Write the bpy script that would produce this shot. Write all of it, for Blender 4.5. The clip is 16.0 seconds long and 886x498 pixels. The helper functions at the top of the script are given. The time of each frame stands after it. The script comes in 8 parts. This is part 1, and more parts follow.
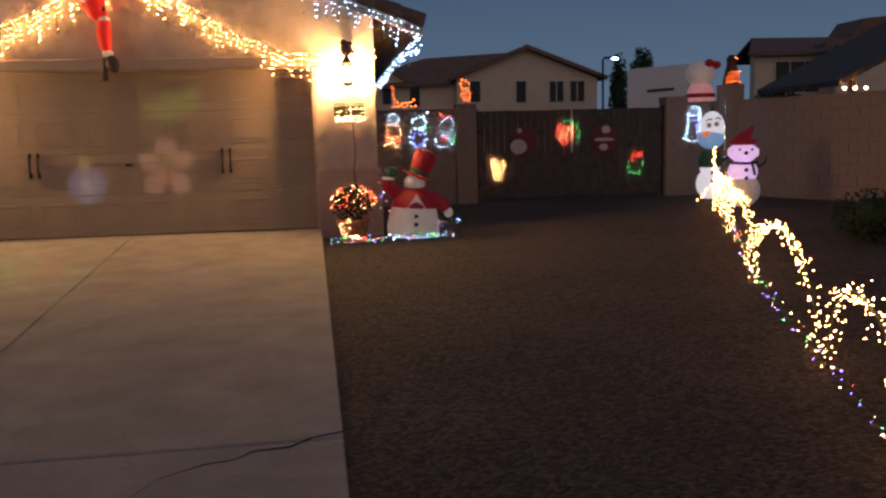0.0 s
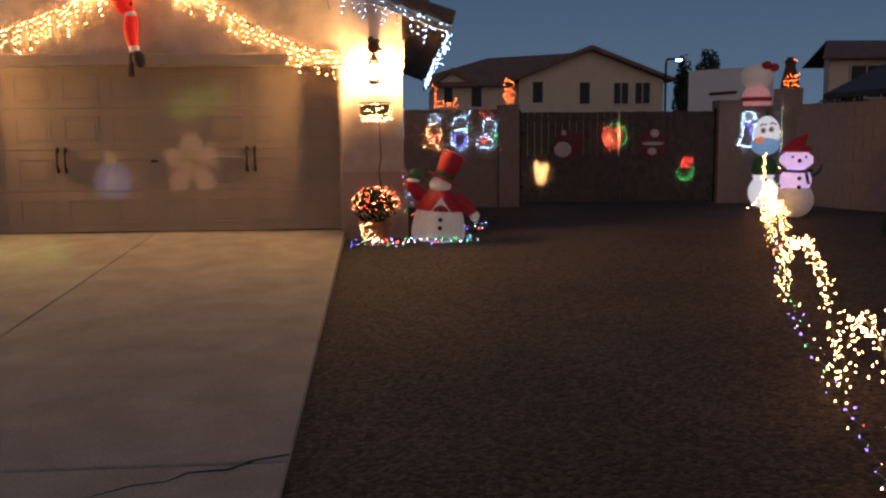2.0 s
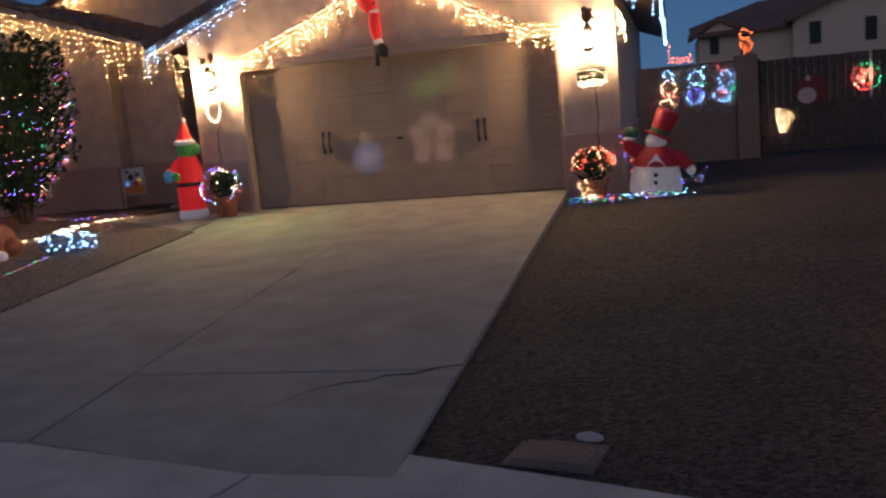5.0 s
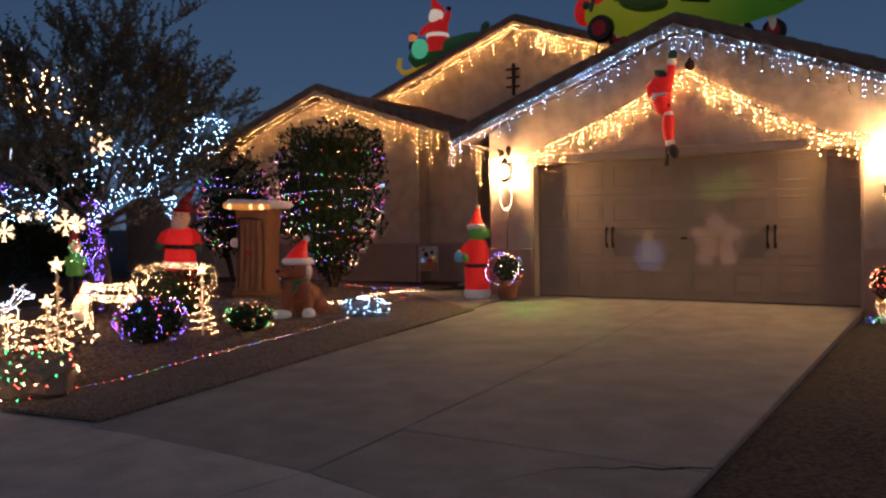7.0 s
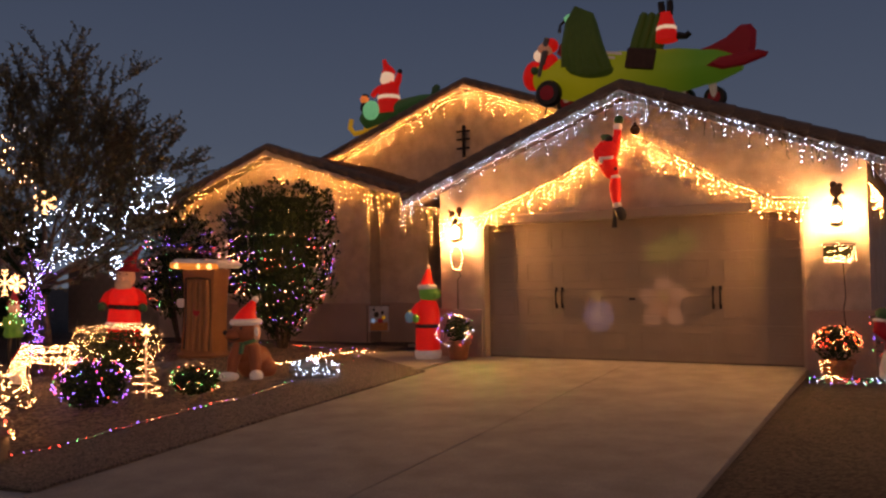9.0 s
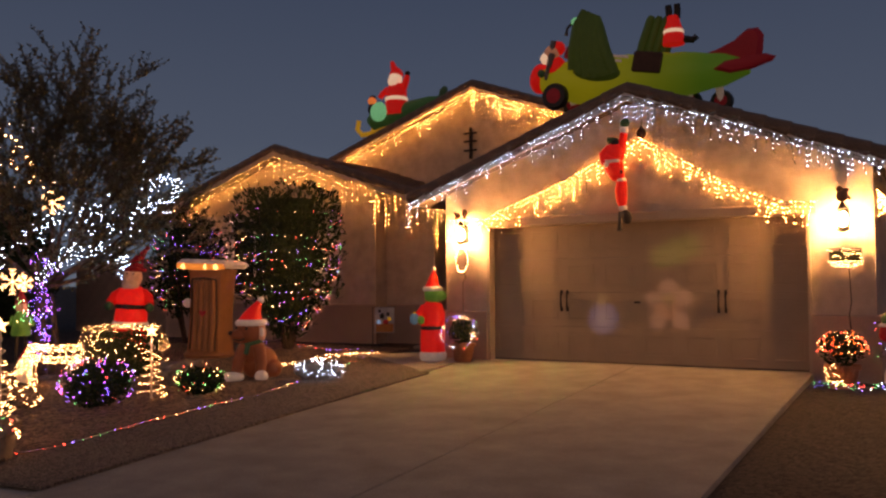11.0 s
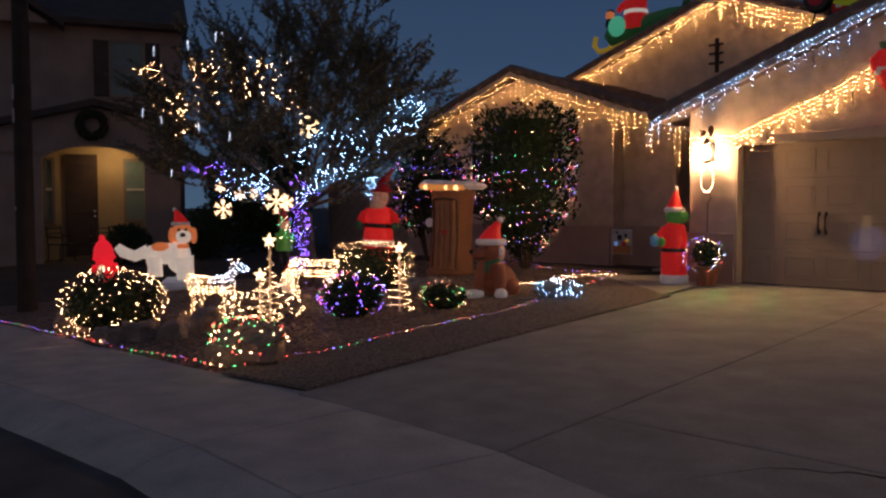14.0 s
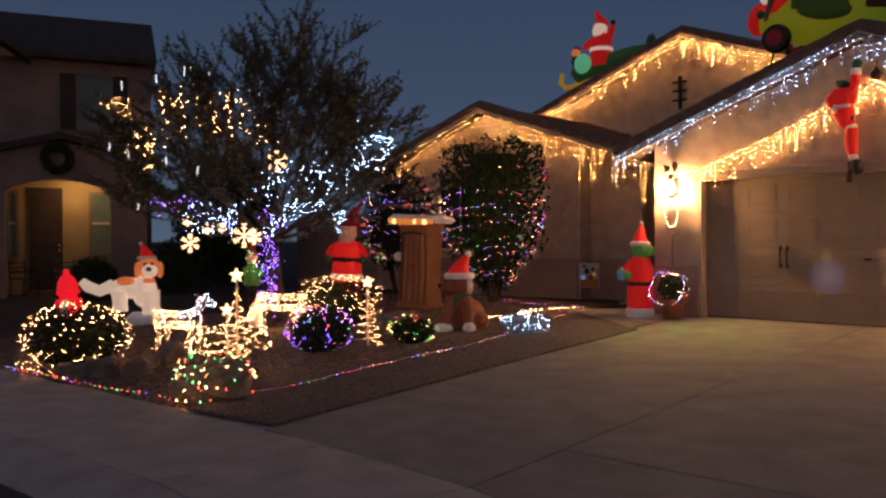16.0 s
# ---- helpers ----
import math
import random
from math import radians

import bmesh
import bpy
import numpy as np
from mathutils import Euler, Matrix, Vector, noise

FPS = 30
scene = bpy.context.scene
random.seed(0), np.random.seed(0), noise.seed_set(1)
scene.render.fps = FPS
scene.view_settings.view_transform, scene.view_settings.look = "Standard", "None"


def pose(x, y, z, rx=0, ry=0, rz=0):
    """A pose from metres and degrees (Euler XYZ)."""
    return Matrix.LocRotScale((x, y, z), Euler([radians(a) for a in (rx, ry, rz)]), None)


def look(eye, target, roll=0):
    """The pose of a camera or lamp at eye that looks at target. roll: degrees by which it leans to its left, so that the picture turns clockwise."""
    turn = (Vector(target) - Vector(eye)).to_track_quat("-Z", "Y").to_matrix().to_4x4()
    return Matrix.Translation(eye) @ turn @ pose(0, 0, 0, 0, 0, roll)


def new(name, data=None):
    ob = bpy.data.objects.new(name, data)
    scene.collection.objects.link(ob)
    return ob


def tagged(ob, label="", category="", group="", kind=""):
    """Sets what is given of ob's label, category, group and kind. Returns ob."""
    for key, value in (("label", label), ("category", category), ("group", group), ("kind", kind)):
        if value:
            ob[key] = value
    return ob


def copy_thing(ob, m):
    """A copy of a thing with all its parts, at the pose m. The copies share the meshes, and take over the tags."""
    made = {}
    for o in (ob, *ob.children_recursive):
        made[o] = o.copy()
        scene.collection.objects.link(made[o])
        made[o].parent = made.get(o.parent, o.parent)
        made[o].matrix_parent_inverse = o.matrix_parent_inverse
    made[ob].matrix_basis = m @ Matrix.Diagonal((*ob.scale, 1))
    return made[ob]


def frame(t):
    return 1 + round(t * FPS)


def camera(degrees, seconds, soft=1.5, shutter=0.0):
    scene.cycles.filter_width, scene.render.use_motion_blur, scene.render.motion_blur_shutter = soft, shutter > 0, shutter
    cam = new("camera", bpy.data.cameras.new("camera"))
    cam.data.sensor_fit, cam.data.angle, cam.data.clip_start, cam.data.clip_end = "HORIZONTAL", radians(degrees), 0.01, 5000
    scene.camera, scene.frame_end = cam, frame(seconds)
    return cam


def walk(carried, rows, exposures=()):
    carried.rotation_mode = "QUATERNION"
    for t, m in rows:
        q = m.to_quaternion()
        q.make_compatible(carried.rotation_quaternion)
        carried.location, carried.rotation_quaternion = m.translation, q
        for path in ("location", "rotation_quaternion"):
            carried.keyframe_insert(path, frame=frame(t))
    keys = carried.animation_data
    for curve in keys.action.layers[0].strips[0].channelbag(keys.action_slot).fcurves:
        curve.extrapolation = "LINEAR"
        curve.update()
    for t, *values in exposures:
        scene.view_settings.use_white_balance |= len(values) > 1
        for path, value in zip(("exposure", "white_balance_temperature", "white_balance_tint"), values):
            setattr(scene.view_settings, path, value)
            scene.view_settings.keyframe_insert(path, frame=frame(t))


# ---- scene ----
cam = camera(54.2, 16.0, 2.4, 0.5)
PATH = [
    (0, (0.131, -11.607, 1.188), (0.385, -9.639, 0.931), -1.5),
    (0.5, (0.339, -11.338, 1.16), (0.628, -9.375, 0.908), -1.6),
    (1, (0.565, -11.295, 1.172), (0.662, -9.318, 0.885), -1.1),
    (1.5, (0.68, -11.31, 1.196), (0.778, -9.331, 0.924), -0.7),
    (2, (0.688, -11.294, 1.198), (0.792, -9.313, 0.943), -0.5),
    (2.5, (0.722, -11.343, 1.221), (0.861, -9.364, 0.965), -1.7),
    (3, (0.761, -11.365, 1.223), (0.742, -9.383, 0.957), -2.1),
    (5.5, (1.646, -12.381, 1.198), (0.991, -10.517, 0.881), -3.1),
    (6, (1.726, -12.424, 1.189), (0.866, -10.635, 0.95), -0.2),
    (6.5, (1.732, -12.438, 1.196), (0.635, -10.767, 1.123), -1.1),
    (7, (1.712, -12.468, 1.191), (0.6, -10.807, 1.134), -0.9),
    (7.5, (1.712, -12.481, 1.228), (0.642, -10.791, 1.204), -1.3),
    (8, (1.712, -12.492, 1.241), (0.728, -10.752, 1.325), -0.7),
    (8.5, (1.699, -12.468, 1.217), (0.695, -10.74, 1.295), -1.0),
    (11, (1.747, -12.457, 1.229), (0.718, -10.744, 1.309), -0.4),
    (11.5, (1.715, -12.485, 1.264), (0.687, -10.771, 1.338), -1.1),
    (12, (1.671, -12.476, 1.217), (0.405, -10.928, 1.188), 0.1),
    (12.5, (1.647, -12.474, 1.204), (0.221, -11.074, 1.117), -0.4),
    (13, (1.641, -12.476, 1.205), (0.221, -11.07, 1.118), -0.1),
    (13.5, (1.643, -12.481, 1.208), (0.194, -11.104, 1.122), 0.1),
    (14, (1.633, -12.486, 1.202), (0.191, -11.104, 1.105), -0.2),
    (14.5, (1.644, -12.501, 1.208), (0.203, -11.117, 1.116), 0.1),
    (15, (1.66, -12.512, 1.208), (0.224, -11.122, 1.142), 0.2),
    (15.5, (1.676, -12.513, 1.215), (0.247, -11.115, 1.165), -0.0),
    (16, (1.677, -12.505, 1.213), (0.283, -11.071, 1.193), -0.2),
]
EXPOSURES = [(0, 1.0, 7400, 17), (3.2, 0.9, 6800, 14), (5.3, 0.85, 5200, 9), (6.1, 0.7, 5100, 6), (6.6, 0.6, 6000, 11), (7.5, 0.62, 7700, 23), (8, 0.72, 9800, 34), (11.4, 0.75, 10000, 35),
             (12.1, 0.7, 9500, 27), (12.8, 0.5, 8000, 24), (14, 0.34, 6300, 17), (15, 0.42, 6600, 20), (16, 0.5, 7500, 25)]
walk(cam, [(t, look(eye, target, roll)) for t, eye, target, roll in PATH], EXPOSURES)


# world: dusk sky, deep blue above and paler towards the horizon
world = bpy.data.worlds.new("dusk")
scene.world = world
world.use_nodes = True
wn, wl = world.node_tree.nodes, world.node_tree.links
w_co = wn.new("ShaderNodeTexCoord")
w_sep = wn.new("ShaderNodeSeparateXYZ")
w_ramp = wn.new("ShaderNodeValToRGB")
wl.new(w_co.outputs["Generated"], w_sep.inputs[0])
wl.new(w_sep.outputs["Z"], w_ramp.inputs[0])
w_ramp.color_ramp.elements[0].position = 0.0
w_ramp.color_ramp.elements[0].color = (0.045, 0.080, 0.126, 1)
w_ramp.color_ramp.elements[1].position = 1.0
w_ramp.color_ramp.elements[1].color = (0.016, 0.026, 0.055, 1)
e_mid = w_ramp.color_ramp.elements.new(0.16)
e_mid.color = (0.026, 0.051, 0.094, 1)
e_mid = w_ramp.color_ramp.elements.new(0.35)
e_mid.color = (0.0155, 0.034, 0.072, 1)
# afterglow low in the sky on the street side
w_neg = wn.new("ShaderNodeMath")
w_neg.operation, w_neg.use_clamp = "MULTIPLY", True
w_neg.inputs[1].default_value = -1.0
wl.new(w_sep.outputs["Y"], w_neg.inputs[0])
w_low = wn.new("ShaderNodeMath")
w_low.operation, w_low.use_clamp = "SUBTRACT", True
w_low.inputs[0].default_value = 1.0
wl.new(w_sep.outputs["Z"], w_low.inputs[1])
w_amt = wn.new("ShaderNodeMath")
w_amt.operation = "MULTIPLY"
wl.new(w_neg.outputs[0], w_amt.inputs[0])
wl.new(w_low.outputs[0], w_amt.inputs[1])
w_mix = wn.new("ShaderNodeMix")
w_mix.data_type = "RGBA"
wl.new(w_amt.outputs[0], w_mix.inputs[0])
wl.new(w_ramp.outputs[0], w_mix.inputs[6])
w_mix.inputs[7].default_value = (0.24, 0.19, 0.17, 1)
wl.new(w_mix.outputs[2], wn["Background"].inputs[0])
wn["Background"].inputs[1].default_value = 1.0


# ---- materials ----
def mat(name, color, rough=0.7, var=0.25, scale=6.0, fine=60.0, bump=0.2, metal=0.0, spec=0.4, emit=None, power=0.0,
        tint=None, trans=0.0, glow=0.0):
    """A surface with variation at two scales and fine relief; tint is the second colour of the coarse variation."""
    m = bpy.data.materials.new(name)
    m.use_nodes = True
    n, l = m.node_tree.nodes, m.node_tree.links
    b = n["Principled BSDF"]
    b.inputs["Roughness"].default_value = rough
    b.inputs["Metallic"].default_value = metal
    b.inputs["Specular IOR Level"].default_value = spec
    b.inputs["Transmission Weight"].default_value = trans
    co = n.new("ShaderNodeTexCoord")
    n1, n2 = n.new("ShaderNodeTexNoise"), n.new("ShaderNodeTexNoise")
    n1.inputs["Scale"].default_value, n2.inputs["Scale"].default_value = scale, fine
    n1.inputs["Detail"].default_value, n2.inputs["Detail"].default_value = 5, 4
    l.new(co.outputs["Object"], n1.inputs["Vector"])
    l.new(co.outputs["Object"], n2.inputs["Vector"])
    mix = n.new("ShaderNodeMix")
    mix.data_type = "RGBA"
    second = tint or tuple(c * (1 - var) for c in color)
    first = color if tint else tuple(min(1.0, c * (1 + var)) for c in color)
    mix.inputs[6].default_value, mix.inputs[7].default_value = (*first, 1), (*second, 1)
    cr = n.new("ShaderNodeMapRange")
    cr.inputs[1].default_value, cr.inputs[2].default_value = 0.3, 0.7
    l.new(n1.outputs[0], cr.inputs[0])
    l.new(cr.outputs[0], mix.inputs[0])
    mul = n.new("ShaderNodeMix")
    mul.data_type, mul.blend_type = "RGBA", "MULTIPLY"
    mul.inputs[0].default_value = 1.0
    gr = n.new("ShaderNodeMapRange")
    gr.inputs[1].default_value, gr.inputs[2].default_value = 0.25, 0.75
    gr.inputs[3].default_value, gr.inputs[4].default_value = 1 - var, 1 + var
    l.new(n2.outputs[0], gr.inputs[0])
    l.new(mix.outputs[2], mul.inputs[6])
    l.new(gr.outputs[0], mul.inputs[7])
    l.new(mul.outputs[2], b.inputs["Base Color"])
    if bump:
        bp = n.new("ShaderNodeBump")
        bp.inputs["Strength"].default_value = bump
        bp.inputs["Distance"].default_value = 0.02
        l.new(n2.outputs[0], bp.inputs["Height"])
        l.new(bp.outputs[0], b.inputs["Normal"])
    if emit:
        b.inputs["Emission Color"].default_value = (*emit, 1)
        b.inputs["Emission Strength"].default_value = power
    return m


def lamp_mat(name, color, power):
    """A small lit bulb."""
    m = bpy.data.materials.new(name)
    m.use_nodes = True
    n, l = m.node_tree.nodes, m.node_tree.links
    n.remove(n["Principled BSDF"])
    e = n.new("ShaderNodeEmission")
    e.inputs[0].default_value, e.inputs[1].default_value = (*color, 1), power
    l.new(e.outputs[0], n["Material Output"].inputs[0])
    return m


def inflatable(name, color, power):
    """Thin nylon with an even glow in its own colour, in place of a lamp inside."""
    return mat(name, color, rough=0.55, var=0.12, scale=3.0, fine=25.0, bump=0.25, emit=color, power=power)


STUCCO = mat("stucco", (0.54, 0.46, 0.40), 0.9, 0.12, 3.6, 70, 0.7, tint=(0.39, 0.325, 0.28))
STUCCO_DARK = mat("stucco base coat", (0.40, 0.30, 0.26), 0.9, 0.10, 1.5, 90, 0.5, tint=(0.33, 0.25, 0.22))
TRIM = mat("painted trim", (0.38, 0.31, 0.26), 0.7, 0.08, 2, 70, 0.2)
DOORPAINT = mat("garage door paint", (0.30, 0.235, 0.19), 0.55, 0.07, 2.5, 80, 0.12, tint=(0.26, 0.205, 0.165))
RECESS = mat("dark joint", (0.05, 0.04, 0.035), 0.9, 0.2, 5, 60, 0.1)
IRON = mat("black iron", (0.02, 0.018, 0.017), 0.45, 0.2, 8, 90, 0.1, metal=0.6)
TILE = mat("concrete roof tile", (0.20, 0.145, 0.12), 0.85, 0.25, 3, 50, 0.4, tint=(0.13, 0.10, 0.085))
FASCIA = mat("fascia board", (0.10, 0.075, 0.06), 0.75, 0.15, 3, 60, 0.2)
CONCRETE = mat("concrete slab", (0.34, 0.32, 0.29), 0.85, 0.18, 2.6, 70, 0.3, tint=(0.24, 0.225, 0.205))
WALK = mat("sidewalk concrete", (0.52, 0.49, 0.44), 0.88, 0.15, 2.4, 70, 0.3, tint=(0.36, 0.34, 0.31))
ASPHALT = mat("asphalt", (0.085, 0.08, 0.075), 0.9, 0.35, 2, 150, 0.5)
BLOCK = mat("concrete block", (0.31, 0.24, 0.20), 0.92, 0.12, 3, 80, 0.5, tint=(0.25, 0.19, 0.16))
GATEWOOD = mat("dark gate board", (0.064, 0.057, 0.056), 0.8, 0.3, 7, 60, 0.3)
GLASS = mat("window glass", (0.03, 0.035, 0.04), 0.2, 0.1, 2, 10, 0.0, spec=0.15)
WHITEFRAME = mat("white window frame", (0.6, 0.58, 0.54), 0.6, 0.06, 4, 40, 0.1)
WIRE = mat("green wire", (0.03, 0.05, 0.03), 0.6, 0.2, 9, 50, 0.0)
BARK = mat("bark", (0.085, 0.062, 0.048), 0.95, 0.35, 9, 50, 0.8)
LEAF = mat("leaf", (0.115, 0.12, 0.085), 0.6, 0.35, 4, 30, 0.1, tint=(0.075, 0.085, 0.055))
LEAF_DARK = mat("shrub leaf", (0.030, 0.056, 0.019), 0.75, 0.35, 4, 30, 0.1, tint=(0.016, 0.034, 0.011))
ROCK = mat("boulder", (0.26, 0.22, 0.19), 0.92, 0.25, 4, 40, 0.7, tint=(0.16, 0.14, 0.125))
WARM = lamp_mat("warm bulb", (1.0, 0.47, 0.14), 68.0)
WARM_SOFT = lamp_mat("gold bulb", (1.0, 0.52, 0.22), 34.0)
COOL = lamp_mat("cool bulb", (0.32, 0.60, 1.0), 25.0)
RED_B = lamp_mat("red bulb", (1.0, 0.07, 0.05), 14.0)
GREEN_B = lamp_mat("green bulb", (0.06, 1.0, 0.28), 8.0)
BLUE_B = lamp_mat("blue bulb", (0.14, 0.10, 1.0), 14.0)
ORANGE_B = lamp_mat("orange bulb", (1.0, 0.17, 0.035), 9.0)


def gravel_mat(name, a, b, stone):
    """Crushed rock: stones told apart by cells, each with its own tone."""
    m = mat(name, a, 0.95, 0.3, 0.7, 45, 0.6, tint=b)
    n, l = m.node_tree.nodes, m.node_tree.links
    bs = n["Principled BSDF"]
    vo = n.new("ShaderNodeTexVoronoi")
    vo.inputs["Scale"].default_value = stone
    co = n.new("ShaderNodeTexCoord")
    l.new(co.outputs["Object"], vo.inputs["Vector"])
    old = bs.inputs["Base Color"].links[0].from_socket
    tone = n.new("ShaderNodeSeparateColor")
    l.new(vo.outputs["Color"], tone.inputs[0])
    mr = n.new("ShaderNodeMapRange")
    mr.inputs[3].default_value, mr.inputs[4].default_value = 0.35, 1.9
    l.new(tone.outputs[0], mr.inputs[0])
    mx = n.new("ShaderNodeMix")
    mx.data_type, mx.blend_type = "RGBA", "MULTIPLY"
    mx.inputs[0].default_value = 1.0
    l.new(old, mx.inputs[6])
    l.new(mr.outputs[0], mx.inputs[7])
    l.new(mx.outputs[2], bs.inputs["Base Color"])
    bp = n.new("ShaderNodeBump")
    bp.inputs["Strength"].default_value, bp.inputs["Distance"].default_value = 0.55, 0.02
    bp.invert = True
    l.new(vo.outputs["Distance"], bp.inputs["Height"])
    l.new(bp.outputs[0], bs.inputs["Normal"])
    return m


GRAVEL = gravel_mat("crushed gravel", (0.045, 0.037, 0.033), (0.032, 0.027, 0.025), 38)
STRIP_GRAVEL = gravel_mat("pale fine gravel", (0.155, 0.130, 0.112), (0.118, 0.10, 0.086), 60)


# ---- mesh tools ----
class Geo:
    """Collects shapes into one mesh; mi picks the material slot."""

    def __init__(self):
        self.v, self.f, self.m = [], [], []

    def add(self, verts, faces, mi=0):
        k = len(self.v)
        self.v += [tuple(p) for p in verts]
        self.f += [tuple(k + i for i in f) for f in faces]
        self.m += [mi] * len(faces)
        return self

    def box(self, c, s, mi=0, R=None, bevel=0.0):
        hx, hy, hz = s[0] / 2, s[1] / 2, s[2] / 2
        if bevel:
            b = min(bevel, hx * 0.9, hy * 0.9, hz * 0.9)
            pts, fs = [], []
            for z, e in ((-hz, b), (-hz + b, 0), (hz - b, 0), (hz, b)):
                pts += [(-hx + e, -hy + e, z), (hx - e, -hy + e, z), (hx - e, hy - e, z), (-hx + e, hy - e, z)]
            for r in range(3):
                for i in range(4):
                    j = (i + 1) % 4
                    fs.append((r * 4 + i, r * 4 + j, r * 4 + 4 + j, r * 4 + 4 + i))
            fs += [(3, 2, 1, 0), (12, 13, 14, 15)]
        else:
            pts = [(x, y, z) for z in (-hz, hz) for x, y in ((-hx, -hy), (hx, -hy), (hx, hy), (-hx, hy))]
            fs = [(3, 2, 1, 0), (4, 5, 6, 7)] + [(i, (i + 1) % 4, (i + 1) % 4 + 4, i + 4) for i in range(4)]
        c = Vector(c)
        return self.add([c + (R @ Vector(p) if R else Vector(p)) for p in pts], fs, mi)

    def span(self, x0, x1, y0, y1, z0, z1, mi=0, bevel=0.0):
        return self.box(((x0 + x1) / 2, (y0 + y1) / 2, (z0 + z1) / 2), (x1 - x0, y1 - y0, z1 - z0), mi, None, bevel)

    def tube(self, pts, r, n=8, mi=0, caps=True):
        pts = [Vector(p) for p in pts]
        rs = r if isinstance(r, (list, tuple)) else [r] * len(pts)
        ring, side = [], None
        for i, p in enumerate(pts):
            d = (pts[min(i + 1, len(pts) - 1)] - pts[max(i - 1, 0)]).normalized()
            ref = side if side is not None else (Vector((0, 0, 1)) if abs(d.z) < 0.9 else Vector((1, 0, 0)))
            u = (ref - d * ref.dot(d))
            u = u.normalized() if u.length > 1e-6 else d.orthogonal().normalized()
            side, w = u, d.cross(u)
            ring += [p + (u * math.cos(6.2832 * k / n) + w * math.sin(6.2832 * k / n)) * rs[i] for k in range(n)]
        fs = [(i * n + k, i * n + (k + 1) % n, (i + 1) * n + (k + 1) % n, (i + 1) * n + k) for i in range(len(pts) - 1) for k in range(n)]
        if caps:
            fs += [tuple(range(n - 1, -1, -1)), tuple(range((len(pts) - 1) * n, len(pts) * n))]
        return self.add(ring, fs, mi)

    def lathe(self, prof, n=20, mi=0, M=None, squash=(1, 1)):
        """prof: (radius, z) from bottom to top."""
        pts = [Vector((r * math.cos(6.2832 * k / n) * squash[0], r * math.sin(6.2832 * k / n) * squash[1], z)) for r, z in prof for k in range(n)]
        if M:
            pts = [M @ p for p in pts]
        fs = [(i * n + k, i * n + (k + 1) % n, (i + 1) * n + (k + 1) % n, (i + 1) * n + k) for i in range(len(prof) - 1) for k in range(n)]
        fs += [tuple(range(n - 1, -1, -1)), tuple(range((len(prof) - 1) * n, len(prof) * n))]
        return self.add(pts, fs, mi)

    def ball(self, c, r, mi=0, n=14, k=9, R=None):
        r = (r, r, r) if isinstance(r, (int, float)) else r
        c = Vector(c)
        pts = [Vector((0, 0, -r[2]))]
        for i in range(1, k):
            a = math.pi * i / k
            pts += [Vector((r[0] * math.sin(a) * math.cos(6.2832 * j / n), r[1] * math.sin(a) * math.sin(6.2832 * j / n), -r[2] * math.cos(a))) for j in range(n)]
        pts.append(Vector((0, 0, r[2])))
        fs = [(0, 1 + (j + 1) % n, 1 + j) for j in range(n)]
        for i in range(k - 2):
            fs += [(1 + i * n + j, 1 + i * n + (j + 1) % n, 1 + (i + 1) * n + (j + 1) % n, 1 + (i + 1) * n + j) for j in range(n)]
        last = len(pts) - 1
        fs += [(last, 1 + (k - 2) * n + j, 1 + (k - 2) * n + (j + 1) % n) for j in range(n)]
        return self.add([c + (R @ p if R else p) for p in pts], fs, mi)

    def prism(self, outline, depth, M=None, mi=0):
        """A flat outline (x, y), counter-clockwise, made depth thick along z."""
        n = len(outline)
        pts = [Vector((x, y, z)) for z in (0, depth) for x, y in outline]
        if M:
            pts = [M @ p for p in pts]
        fs = [tuple(range(n - 1, -1, -1)), tuple(range(n, 2 * n))] + [(i, (i + 1) % n, (i + 1) % n + n, i + n) for i in range(n)]
        return self.add(pts, fs, mi)

    def bulb(self, p, r, mi=0):
        x, y, z = p
        r *= 0.61
        q = [(x + r, y, z), (x, y + r, z), (x - r, y, z), (x, y - r, z), (x, y, z + r * 1.2), (x, y, z - r * 1.2)]
        return self.add(q, [(0, 1, 4), (1, 2, 4), (2, 3, 4), (3, 0, 4), (1, 0, 5), (2, 1, 5), (3, 2, 5), (0, 3, 5)], mi)

    def make(self, name, mats, parent=None, label="", smooth=True, sharp=40):
        me = bpy.data.meshes.new(name)
        me.from_pydata(self.v, [], self.f)
        for m in mats if isinstance(mats, (list, tuple)) else [mats]:
            me.materials.append(m)
        me.polygons.foreach_set("material_index", self.m)
        if smooth:
            me.shade_smooth()
            me.set_sharp_from_angle(angle=radians(sharp))
        me.update()
        ob = new(name, me)
        if parent:
            ob.parent = parent
        if label:
            ob["label"] = label
        return ob


def root(name, m, label, category, group="", kind=""):
    """An empty at a thing's base, to carry its parts."""
    ob = new(name)
    ob.empty_display_size = 0.1
    ob.matrix_basis = m
    return tagged(ob, label, category, group, kind)


def rnd(a, b):
    return random.uniform(a, b)


UP = Matrix.Rotation(radians(90), 4, "X")  # local xy outline stood upright, facing -y


def front(x, y, z):
    return Matrix.Translation((x, y, z)) @ UP


# ---- ground, street, walks ----
WALK_X = (-70, -30, -10.8, -7.7, -5.66, -4.3, -2.1, 0.3, 4, 9, 20, 60)
WALK_Y = (-15, -10.6, -8.78, -8.58, -8.43, -8.25, -8.3, -8.92, -10.1, -12.2, -18, -45)


def walk_edge(x):
    return float(np.interp(x, WALK_X, WALK_Y))


